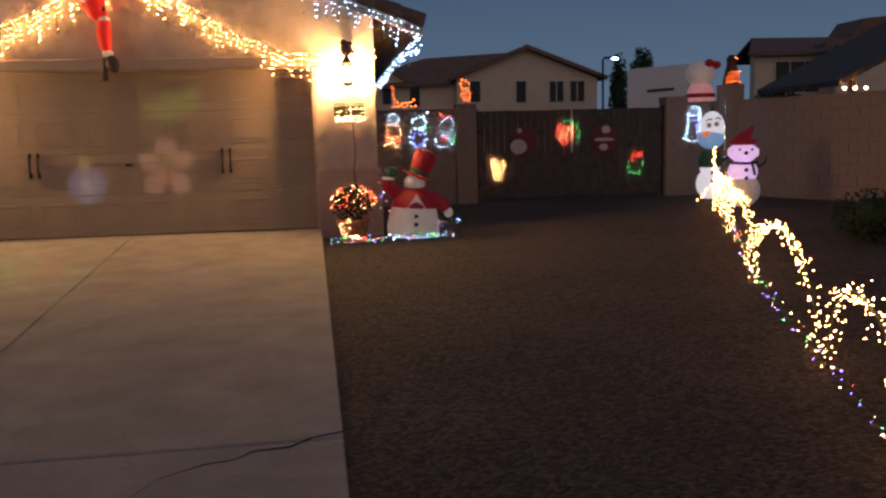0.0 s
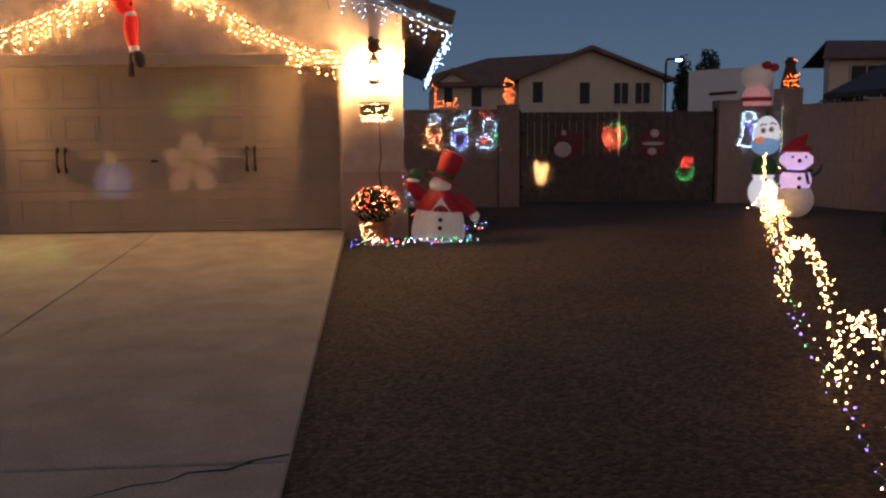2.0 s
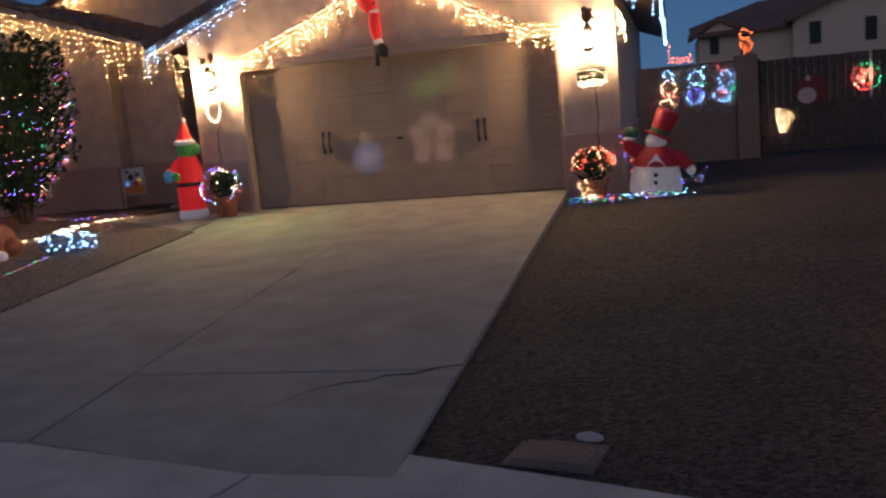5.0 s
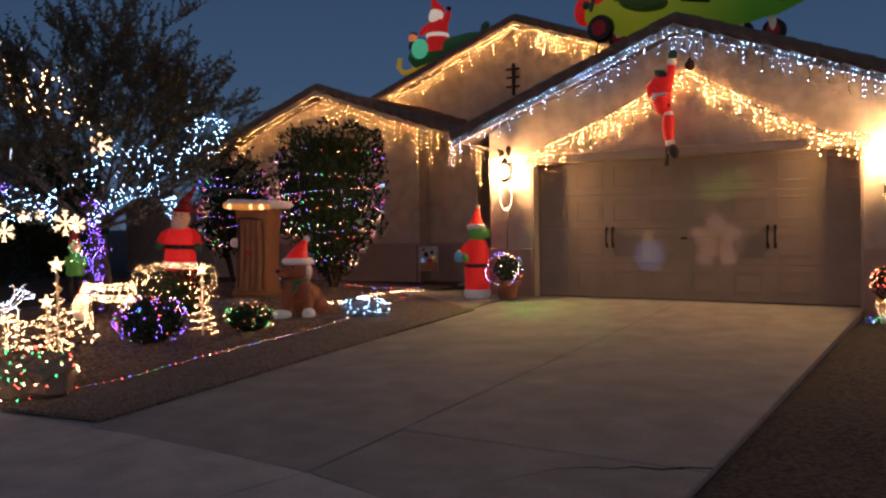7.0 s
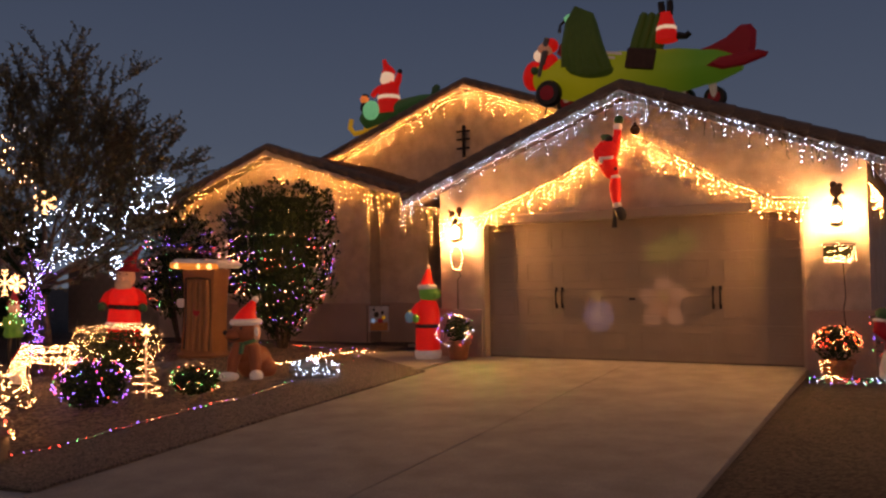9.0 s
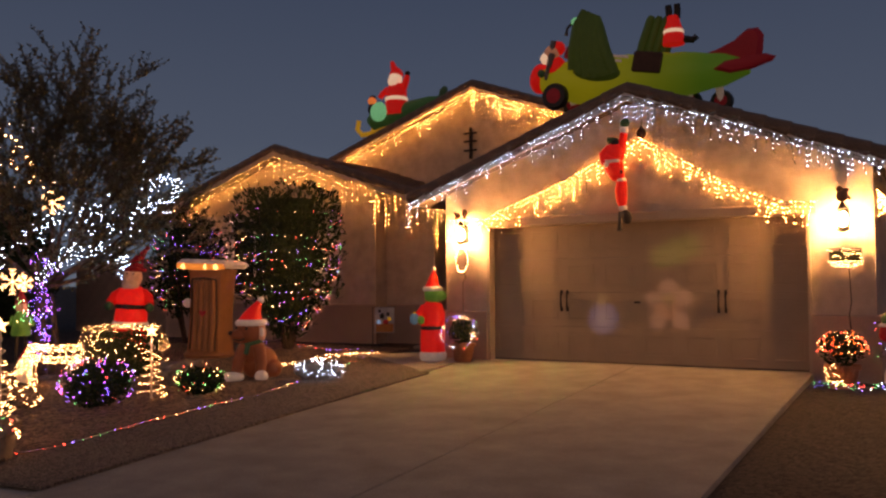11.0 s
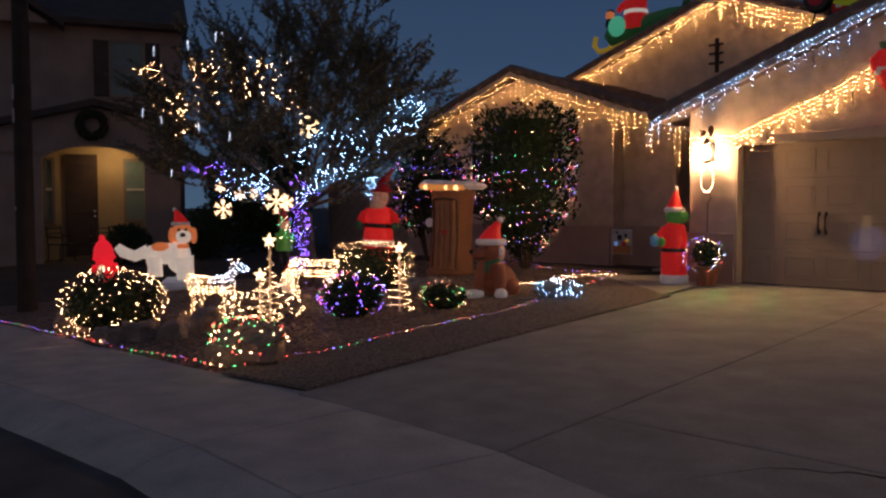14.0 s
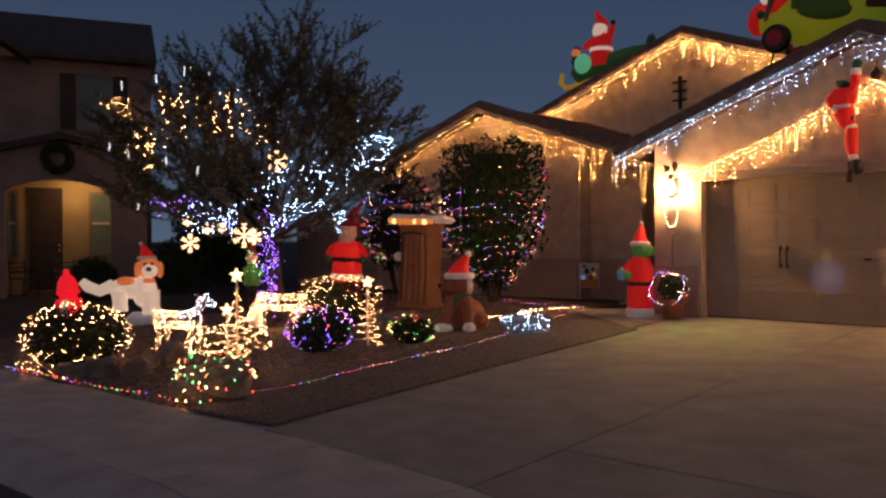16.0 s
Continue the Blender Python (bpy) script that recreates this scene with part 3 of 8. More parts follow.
rake_g = lambda x, dz: 4.02 - dz - 0.37 * abs(x + 2.37)
icicles([(-6.1, -0.47, rake_g(-6.1, 0.1)), (-2.37, -0.47, rake_g(-2.37, 0.1)), (1.36, -0.47, rake_g(1.36, 0.1))], 0.065, (0.05, 0.36), 0.072, [COOL],
        "cool white icicle lights along the garage rake", r=0.0102, sway=0.06, keep=0.85)
icicles([(1.38, -0.4, 2.62), (1.38, 9.4, 2.62)], 0.09, (0.05, 0.34), 0.08, [COOL], "cool white icicle lights along the garage eave", r=0.010)
icicles([(-5.62, -0.08, 2.26), (-4.9, -0.08, 2.27), (-3.49, -0.08, 2.79), (-2.31, -0.08, 3.36), (-0.95, -0.08, 2.53), (-0.35, -0.08, 2.30), (0.1, -0.08, 2.28)], 0.05, (0.06, 0.36), 0.066, [WARM],
        "warm white icicle lights swagged over the garage door", r=0.0112, sway=0.06, keep=0.9)
rake_w = lambda x, dz: 4.26 - dz - 0.335 * abs(x + 11.38)
icicles([(-15.0, 2.05, rake_w(-15.0, 0.18)), (-11.38, 2.05, rake_w(-11.38, 0.18)), (-8.6, 2.05, rake_w(-8.6, 0.18))], 0.12, (0.12, 0.58), 0.11, [WARM],
        "warm white icicle lights along the entry wing", r=0.0125, sway=0.06, keep=0.9)
icicles([(-8.6, 2.05, rake_w(-8.6, 0.18)), (-6.65, 2.05, rake_w(-6.65, 0.12))], 0.13, (0.08, 0.8), 0.10, [WARM],
        "warm white icicle lights hanging over the entry", r=0.0125)
rake_u = lambda x, dz: 6.02 - dz - 0.36 * abs(x + 8.27)
icicles([(-12.9, 5.54, rake_u(-12.9, 0.16)), (-8.27, 5.54, rake_u(-8.27, 0.16)), (-5.2, 5.54, rake_u(-5.2, 0.16))], 0.09, (0.15, 0.50), 0.095, [WARM],
        "warm white icicle lights along the upper gable", r=0.0135, sway=0.07, keep=0.9)
icicles([(0.79, 0.3, 2.45), (0.79, 2.6, 2.4)], 0.12, (0.1, 0.4), 0.09, [WARM], "warm white icicle lights on the side of the garage", r=0.014)


def glow_lamp(name, place, color, watts, size=0.05):
    d = bpy.data.lights.new(name, "POINT")
    d.color, d.energy, d.shadow_soft_size = color, watts, size
    ob = new(name, d)
    ob.location = place
    return ob


def wall_lantern(x, bow):
    ob = root("wall_lantern", pose(x, -0.002, 2.04), "lit black wall lantern on the garage pier", "wall lamp", "wall lanterns")
    Geo().span(-0.06, 0.06, -0.03, 0.0, -0.14, 0.16, bevel=0.01).make("backplate", IRON, ob)
    Geo().tube([(0, -0.02, 0.1), (0, -0.10, 0.2), (0, -0.16, 0.2)], 0.012, 8).make("arm", IRON, ob)
    g = Geo().lathe([(0.06, 0.12), (0.07, 0.125), (0.045, 0.16), (0.025, 0.2), (0.012, 0.23)], 6, 0, Matrix.Translation((0, -0.16, 0)))
    g.make("cap", IRON, ob)
    c = Geo()
    for i in range(3):
        a = 6.2832 * i / 3 + 0.5
        c.tube([(0.075 * math.cos(a), -0.16 + 0.075 * math.sin(a), -0.14), (0.065 * math.cos(a), -0.16 + 0.065 * math.sin(a), 0.13)], 0.004, 5)
    c.lathe([(0.02, -0.18), (0.08, -0.15), (0.08, -0.135)], 6, 0, Matrix.Translation((0, -0.16, 0)))
    c.make("cage", IRON, ob)
    Geo().ball((0, -0.16, -0.01), (0.068, 0.068, 0.10)).make("bulb", LANTERN, ob, "glowing bulb").visible_shadow = False
    b = Geo()
    if bow:
        b.ball((0, -0.16, 0.30), (0.075, 0.05, 0.085)).ball((-0.03, -0.16, 0.385), (0.045, 0.04, 0.045)).ball((0.045, -0.16, 0.37), (0.04, 0.035, 0.03))
        b.tube([(0.05, -0.16, 0.30), (0.10, -0.16, 0.25)], 0.02, 6)
    else:
        b.tube([(-0.10, -0.16, 0.24), (-0.06, -0.16, 0.30), (-0.12, -0.16, 0.36)], [0.02, 0.03, 0.018], 6)
        b.ball((-0.05, -0.16, 0.3), (0.05, 0.04, 0.05)).ball((0.08, -0.16, 0.34), (0.05, 0.045, 0.07)).tube([(0.08, -0.16, 0.24), (0.08, -0.16, 0.32)], 0.03, 8)
    b.make("topper", DARKBROWN, ob, "dark ornament wired to the lantern top")
    glow_lamp("lantern_light", (x, -0.17, 2.0), (1.0, 0.56, 0.22), LANTERN_W)


LANTERN = lamp_mat("lantern bulb", (1.0, 0.66, 0.32), 40.0)
LANTERN_W = 135.0
DARKBROWN = mat("dark brown decoration", (0.07, 0.035, 0.025), 0.7, 0.2, 9, 60, 0.2)
wall_lantern(0.42, True)
wall_lantern(-5.30, False)


# ---- yard walls and gate ----
def block_wall(name, p0, p1, z0, z1, thick, label):
    """A wall of separate blocks in running bond on a mortar core, from p0 to p1."""
    a, b = Vector((*p0, 0)), Vector((*p1, 0))
    d = b - a
    L, u = d.length, d.normalized()
    M = Matrix.Translation((a.x, a.y, z0)) @ Matrix.Rotation(math.atan2(u.y, u.x), 4, "Z")
    ob = root(name, M, label, "wall", kind="structure")
    h = z1 - z0
    Geo().span(0.01, L - 0.01, -thick / 2 + 0.012, thick / 2 - 0.012, 0, h - 0.05).make("core", RECESS_LIGHT, ob, smooth=False)
    rows = max(1, round((h - 0.06) / 0.2))
    rh = (h - 0.06) / rows
    made = {}

    def put(x, z, w, hh, th, nm, material):
        key = (round(w, 3), round(hh, 3), nm)
        if key not in made:
            made[key] = Geo().box((0, 0, 0), (w - 0.007, th, hh - 0.007), bevel=0.005).make(nm, material, ob, smooth=False)
            o = made[key]
        else:
            o = new(nm, made[key].data)
            o.parent = ob
        o.matrix_basis = Matrix.Translation((x + w / 2, rnd(-0.003, 0.003), z + hh / 2))

    for r in range(rows):
        x = 0.0
        first = 0.2 if r % 2 else 0.4
        while x < L - 0.02:
            w = min(first, L - x)
            put(x, r * rh, w, rh, thick, "block", BLOCK)
            x += w
            first = 0.4
    x = 0.0
    while x < L - 0.02:
        w = min(0.4, L - x)
        put(x, h - 0.06, w, 0.06, thick + 0.03, "cap_block", BLOCK)
        x += w
    return ob


RECESS_LIGHT = mat("mortar", (0.27, 0.21, 0.175), 0.95, 0.15, 6, 80, 0.3)
block_wall("wall_yard_left", (0.84, 5.6), (2.66, 5.6), -0.2, 1.74, 0.2, "tan concrete block wall beside the gate")
block_wall("wall_gate_post_left", (2.66, 5.6), (3.06, 5.6), -0.2, 1.82, 0.4, "tan block pier that carries the gate")
block_wall("wall_gate_post_right", (6.96, 5.6), (7.42, 5.6), -0.2, 1.88, 0.4, "tan block pier that carries the gate")
block_wall("wall_yard_back", (7.42, 5.6), (8.02, 5.4), -0.2, 1.77, 0.2, "tan concrete block wall beside the gate")
block_wall("wall_corner_pier", (8.0, 5.15), (8.4, 5.15), -0.2, 2.08, 0.4, "tall tan block pier at the corner")
block_wall("wall_yard_right", (8.38, 5.0), (10.6, -1.6), -0.25, 1.77, 0.2, "tan concrete block wall along the side yard")
block_wall("wall_garden_left", (-19.9, 3.4), (-15.25, 3.4), -0.25, 1.95, 0.2, "tan concrete block wall between the houses")

gate = root("double_gate", pose(0, 5.55, -0.12), "closed dark boarded double gate between block piers", "gate")
for x0, x1 in ((3.1, 5.02), (5.05, 6.94)):
    for z in (0.12, 0.9, 1.62):
        Geo().span(x0, x1, 0.03, 0.07, z, z + 0.06, bevel=0.006).make("rail", IRON, gate, smooth=False)
    n = 14
    w = (x1 - x0) / n
    for i in range(n):
        dz = rnd(-0.006, 0.006)
        Geo().span(x0 + i * w + 0.004, x0 + (i + 1) * w - 0.004, rnd(0.0, 0.006), 0.027, 0.04 + dz, 1.79 + dz, bevel=0.004).make("board", GATEWOOD, gate, smooth=False)
for x in (3.08, 6.95):
    Geo().tube([(x, 0.02, 0.0), (x, 0.02, 1.84)], 0.035, 10).make("post", IRON, gate)
for z in (0.35, 1.4):
    for x in (3.1, 6.92):
        Geo().box((x, -0.02, z), (0.09, 0.03, 0.06), bevel=0.006).make("hinge", IRON, gate)


# ---- houses around ----
def plain_house(name, label):
    return root(name, pose(0, 0, 0), label, "house")


FAR_WALL = mat("far stucco", (0.66, 0.56, 0.45), 0.9, 0.06, 1, 30, 0.1)
FAR_ROOF = mat("far tile roof", (0.20, 0.125, 0.10), 0.9, 0.15, 2, 20, 0.3)
WHITE = mat("white siding", (0.75, 0.77, 0.80), 0.5, 0.04, 1, 30, 0.05)
CURTAIN = mat("window with blind", (0.13, 0.19, 0.19), 0.35, 0.1, 3, 20, 0.05)

nb = plain_house("neighbour_house", "tan stucco house with a brown tile roof behind the gate")
g = Geo()
g.prism([(9.06, -0.3), (19.0, -0.3), (19.0, 5.0), (13.9, 7.0), (9.06, 5.1)], 10.0, front(0, 58, 0))
g.make("wall", FAR_WALL, nb, smooth=False)
Geo().prism([(3.3, -0.3), (9.05, -0.3), (9.05, 4.8), (6.0, 4.8), (4.6, 5.6), (3.3, 4.75)], 9.0, front(0, 58, 0)).make("wall", FAR_WALL, nb, smooth=False)
for pts, y1 in (([(13.9, 7.0), (13.9, 7.3), (8.6, 5.25), (8.6, 4.95)], 47.4), ([(13.9, 7.0), (19.6, 4.85), (19.6, 5.1), (13.9, 7.3)], 47.4)):
    Geo().prism(pts, 10.8, front(0, y1 + 10.8, 0)).make("roof", FAR_ROOF, nb, smooth=False)
g = Geo()
g.add([(2.8, 48.3, 4.75), (8.7, 48.3, 4.85), (13.9, 52.5, 7.25), (7.4, 52.5, 6.9), (2.8, 52.5, 5.6)], [(0, 1, 2, 3, 4)])
g.add([(2.8, 48.3, 4.62), (8.7, 48.3, 4.7), (13.9, 52.5, 7.1), (7.4, 52.5, 6.75), (2.8, 52.5, 5.45)], [(4, 3, 2, 1, 0)])
g.add([(2.8, 48.3, 4.62), (8.7, 48.3, 4.7), (8.7, 48.3, 4.85), (2.8, 48.3, 4.75)], [(0, 1, 2, 3)])
g.make("roof", FAR_ROOF, nb, smooth=False)
for pts in ([(4.6, 5.6), (4.6, 5.95), (2.7, 4.9), (2.7, 4.6)], [(4.6, 5.6), (6.5, 4.6), (6.5, 4.9), (4.6, 5.95)]):
    Geo().prism(pts, 5.0, front(0, 53.7, 0)).make("roof", FAR_ROOF, nb, smooth=False)


def far_window(parent, M, w, h, m=None, bars=1, fm=None):
    ob = frame_ring(w, h, 0.08, 0.0, -0.06, 0.06).make("window", fm or WHITEFRAME, parent, smooth=False)
    ob.matrix_basis = M
    for i in range(1, bars):
        x = -w / 2 + i * w / bars
        Geo().span(x - 0.03, x + 0.03, -0.03, -0.012, 0.001, h - 0.001).make("mullion", WHITEFRAME, ob, smooth=False)
    Geo().span(-w / 2, w / 2, -0.01, 0.05, 0, h).make("pane", m or GLASS, ob, smooth=False)
    return ob


for xa, xb, za, zb, yy in ((9.98, 10.68, 3.5, 4.9, 48), (13.2, 13.9, 3.4, 4.85, 48), (15.56, 16.56, 3.4, 4.8, 48), (17.04, 18.05, 3.4, 4.8, 48), (5.9, 6.6, 3.3, 4.6, 49), (4.0, 4.6, 3.5, 4.6, 49)):
    far_window(nb, pose((xa + xb) / 2, yy - 0.05, za), xb - xa, zb - za, bars=2 if xb - xa > 0.9 else 1)

rh = plain_house("neighbour_house", "tan stucco house with a brown tile roof beyond the block wall")
Geo().span(25.54, 36.0, 38.0, 38.6, -0.3, 5.48).make("wall", FAR_WALL, rh, smooth=False)
g = Geo()
g.add([(24.8, 37.4, 5.45), (36.0, 37.4, 5.45), (36.0, 42.0, 6.75), (27.3, 42.0, 6.75), (24.9, 37.4, 5.6), (36.0, 37.4, 5.6), (36.0, 42.0, 6.95), (27.3, 42.0, 6.95), (36.0, 46.5, 5.6), (27.9, 46.5, 5.6)],
      [(0, 1, 2, 3)[::-1], (4, 5, 6, 7), (0, 1, 5, 4), (3, 0, 4, 7), (1, 2, 6, 5), (7, 6, 8, 9), (7, 9, 3)])
g.make("roof", FAR_ROOF, rh, smooth=False)
Geo().prism([(29.57, -0.3), (40.0, -0.3), (40.0, 8.0), (29.57, 5.85)], 0.3, front(0, 36.3, 0)).make("wall", FAR_WALL, rh, smooth=False)
Geo().prism([(28.6, 5.70), (40.5, 8.1), (40.5, 8.4), (28.6, 5.95)], 1.2, front(0, 36.9, 0)).make("roof", FAR_ROOF, rh, smooth=False)
Geo().prism([(33.6, 6.95), (40.5, 6.95), (40.5, 8.5), (34.4, 8.0)], 3.0, front(0, 44.0, 0)).make("roof", FAR_ROOF, rh, smooth=False)
far_window(rh, pose(28.2, 37.95, 3.3), 2.8, 1.8, bars=3)
far_window(rh, pose(33.6, 35.95, 3.9), 1.6, 1.3, bars=2)

# travel trailer behind the gate
tr = root("travel_trailer", pose(10.6, 18.0, -0.2, 0, 0, -20), "white travel trailer parked behind the block wall", "trailer")
g = Geo().prism([(0, 0.55), (2.6, 0.55), (2.7, 0.8), (2.7, 3.60), (2.6, 3.68), (0.1, 3.56), (0.0, 3.45)], 2.4, front(0, 2.4, 0))
g.make("body", WHITE, tr, smooth=False)
for x in (0.9, 1.7):
    Geo().lathe([(0.2, -0.1), (0.34, -0.09), (0.34, 0.09), (0.2, 0.1)], 20, 0, Matrix.Translation((x, 0.1, 0.34)) @ Matrix.Rotation(radians(90), 4, "X")).make("wheel", IRON, tr)
Geo().box((1.12, -0.01, 2.80), (0.9, 0.012, 0.10), R=Matrix.Rotation(radians(-3), 3, "Y")).make("lettering_bar", DARKBROWN, tr, "dark band of unreadable lettering")

# left neighbour: two storeys with a lit porch, turned a little towards the street
HOUSE_DARK = mat("brown stucco", (0.29, 0.235, 0.205), 0.9, 0.10, 2, 60, 0.4, tint=(0.22, 0.175, 0.155))
DARK_ROOF = mat("dark tile roof", (0.065, 0.053, 0.048), 0.9, 0.2, 3, 30, 0.3)
TANFRAME = mat("tan window frame", (0.20, 0.17, 0.14), 0.6, 0.08, 4, 40, 0.1)
# house stucco made lighter and yellower inside the porch, for the lamplight there
PORCH_WALL = mat("porch stucco with lamplight tint", (0.36, 0.27, 0.15), 0.9, 0.08, 2, 60, 0.3)
DOOR_DARK = mat("dark stained door", (0.045, 0.028, 0.02), 0.5, 0.2, 5, 50, 0.1)
lh = root("neighbour_house", pose(-20.2, -1.2, 0, 0, 0, 68), "two storey brown stucco house with a lit front porch", "house")
g = Geo()
g.prism([(-9.0, -0.3), (-3.57, -0.3), (-3.57, 2.50), (-3.3, 2.66), (-2.9, 2.78), (-2.34, 2.84), (-2.34, 3.84), (-4.6, 3.24), (-9.0, 3.24)], 0.25, front(0, 0.25, 0))
g.prism([(-1.08, -0.3), (-0.16, -0.3), (-0.16, 3.36), (-2.34, 3.84), (-2.34, 2.84), (-1.8, 2.78), (-1.35, 2.66), (-1.08, 2.50)], 0.25, front(0, 0.25, 0))
g.make("porch_front", HOUSE_DARK, lh, smooth=False)
for x0, x1 in ((-1.10, -0.10), (-4.7, -3.55)):
    Geo().span(x0, x1, -0.06, -0.002, 2.60, 2.72, bevel=0.015).make("ledge", HOUSE_DARK, lh, smooth=False)
for o in ([(-5.0, 3.16), (-2.3, 3.86), (-2.3, 4.04), (-5.0, 3.34)], [(-2.3, 3.86), (0.15, 3.30), (0.15, 3.48), (-2.3, 4.04)]):
    Geo().prism(o, 2.1, front(0, 1.85, 0)).make("porch_roof", DARK_ROOF, lh, smooth=False)
Geo().span(-4.6, -0.2, 0.26, 1.59, 2.90, 2.96).make("porch_ceiling", PORCH_WALL, lh, smooth=False)
Geo().span(-0.36, -0.16, 0.26, 1.59, -0.3, 2.89).make("porch_side", PORCH_WALL, lh, smooth=False)
Geo().span(-4.6, -4.4, 0.26, 1.59, -0.3, 2.89).make("porch_side", PORCH_WALL, lh, smooth=False)
Geo().span(-4.39, -0.37, 1.56, 1.595, -0.3, 2.89).make("porch_back", PORCH_WALL, lh, smooth=False)
Geo().span(-9.0, 0.1, 1.6, 9.0, -0.3, 6.3).make("wall", HOUSE_DARK, lh, smooth=False)
g = Geo()
g.add([(-9.5, 1.15, 6.20), (0.22, 1.15, 6.20), (0.50, 5.6, 8.2), (-9.5, 5.6, 8.2), (0.55, 9.5, 6.20), (-9.5, 9.5, 6.20),
       (-9.5, 1.15, 6.36), (0.22, 1.15, 6.36), (0.50, 5.6, 8.36), (-9.5, 5.6, 8.36), (0.55, 9.5, 6.36), (-9.5, 9.5, 6.36)],
      [(6, 7, 8, 9), (9, 8, 10, 11), (0, 1, 7, 6), (1, 2, 8, 7), (2, 4, 10, 8), (0, 5, 4, 1), (3, 0, 6, 9), (5, 3, 9, 11)])
g.make("roof", DARK_ROOF, lh, smooth=False)
Geo().prism([(-3.35, 6.12), (-5.6, 7.62), (-7.8, 6.12)], 0.2, front(0, 1.2, 0)).make("gable", HOUSE_DARK, lh, smooth=False)
for o in ([(-3.0, 6.02), (-5.6, 7.76), (-5.6, 7.94), (-3.0, 6.20)], [(-5.6, 7.76), (-8.2, 6.02), (-8.2, 6.20), (-5.6, 7.94)]):
    Geo().prism(o[::-1] if o[0][0] > -5 else o, 3.5, front(0, 4.2, 0)).make("gable_roof", DARK_ROOF, lh, smooth=False)
wn_u = far_window(lh, Matrix.Translation((-1.40, 1.57, 4.36)), 0.80, 1.45, CURTAIN, 1, TANFRAME)
Geo().span(-0.40, 0.40, -0.045, -0.012, 0.68, 0.74).make("meeting_rail", TANFRAME, wn_u, smooth=False)
for x in (-2.28, -0.95):
    Geo().span(x, x + 0.42, 1.54, 1.598, 4.32, 5.86, bevel=0.01).make("shutter", DOOR_DARK, lh, smooth=False)
for x, w in ((-1.26, 0.46), (-3.48, 0.16)):
    wn_u = far_window(lh, Matrix.Translation((x, 1.53, 0.89)), w, 1.62, CURTAIN, 1, TANFRAME)
    Geo().span(-w / 2, w / 2, -0.045, -0.012, 0.80, 0.86).make("meeting_rail", WHITEFRAME, wn_u, smooth=False)
pd = Geo().span(-3.07, -2.24, 1.49, 1.558, -0.1, 2.69, bevel=0.01).make("door", DOOR_DARK, lh, smooth=False)
for z in (0.2, 1.05, 1.85):
    Geo().span(-2.93, -2.38, 1.475, 1.495, z, z + 0.62, bevel=0.012).make("panel", DOOR_DARK, pd, smooth=False)
for z in (0.98, 1.12):
    Geo().ball((-2.33, 1.45, z), 0.028).make("knob", WHITEFRAME, pd)
Geo().lathe([(0.02, 2.82), (0.10, 2.84), (0.11, 2.898)], 14, 0, Matrix.Translation((-1.75, 0.75, 0))).make("porch_lamp", LANTERN, lh, "glowing ceiling lamp")
glow_lamp("porch_light", Matrix.LocRotScale((-20.2, -1.2, 0), Euler((0, 0, radians(68))), None) @ Vector((-1.9, 0.85, 2.70)), (1.0, 0.66, 0.26), 9.0, 0.08)

# lamp post far behind the gate
lp = root("street_lamp", pose(12.3, 26.0, -0.2), "thin dark street lamp with a lit head", "street lamp")
Geo().tube([(0, 0, 0), (0, 0, 4.5), (0.05, 0, 4.65), (0.5, 0, 4.66)], 0.05, 8).make("pole", IRON, lp)
Geo().box((0.55, 0, 4.62), (0.25, 0.12, 0.06), bevel=0.02).make("head", COOL, lp, "lit lamp head")

# ---- plants ----
def boxy(d):
    """Stretches a unit direction towards a rounded box."""
    return d * (abs(d.x) ** 5 + abs(d.y) ** 5 + abs(d.z) ** 5) ** -0.2


def leaf_cloud(g, c, r, n, size, mi=0, shell=0.55, flat=0.0, clipped=False):
    """Small leaf quads through the outer part of an ellipsoid, thinner towards its middle."""
    c = Vector(c)
    for _ in range(n):
        d = Vector((random.gauss(0, 1), random.gauss(0, 1), random.gauss(0, 1))).normalized()
        k = shell + (1 - shell) * random.random() ** 0.6
        k *= 1 + (0.06 if clipped else 0.18) * noise.noise(d * 2.3 + c)
        d = boxy(d) if clipped else d
        p = c + Vector((d.x * r[0] * k, d.y * r[1] * k, d.z * r[2] * k))
        u = Vector((random.gauss(0, 1), random.gauss(0, 1), random.gauss(0, 1) * (1 - flat))).normalized()
        w = u.orthogonal().normalized()
        a, b = size * rnd(0.6, 1.3), size * rnd(0.3, 0.55)
        g.add([p - u * a, p + w * b, p + u * a, p - w * b], [(0, 1, 2, 3)], mi)


def surface_points(c, r, n, top=-0.25, clipped=False):
    """Scattered places on the outside of an ellipsoid, above a level."""
    out = []
    while len(out) < n:
        d = Vector((random.gauss(0, 1), random.gauss(0, 1), random.gauss(0, 1))).normalized()
        if d.z > top:
            d = boxy(d) if clipped else d
            out.append(Vector(c) + Vector((d.x * r[0], d.y * r[1], d.z * r[2])) * rnd(0.97, 1.06))
    return out


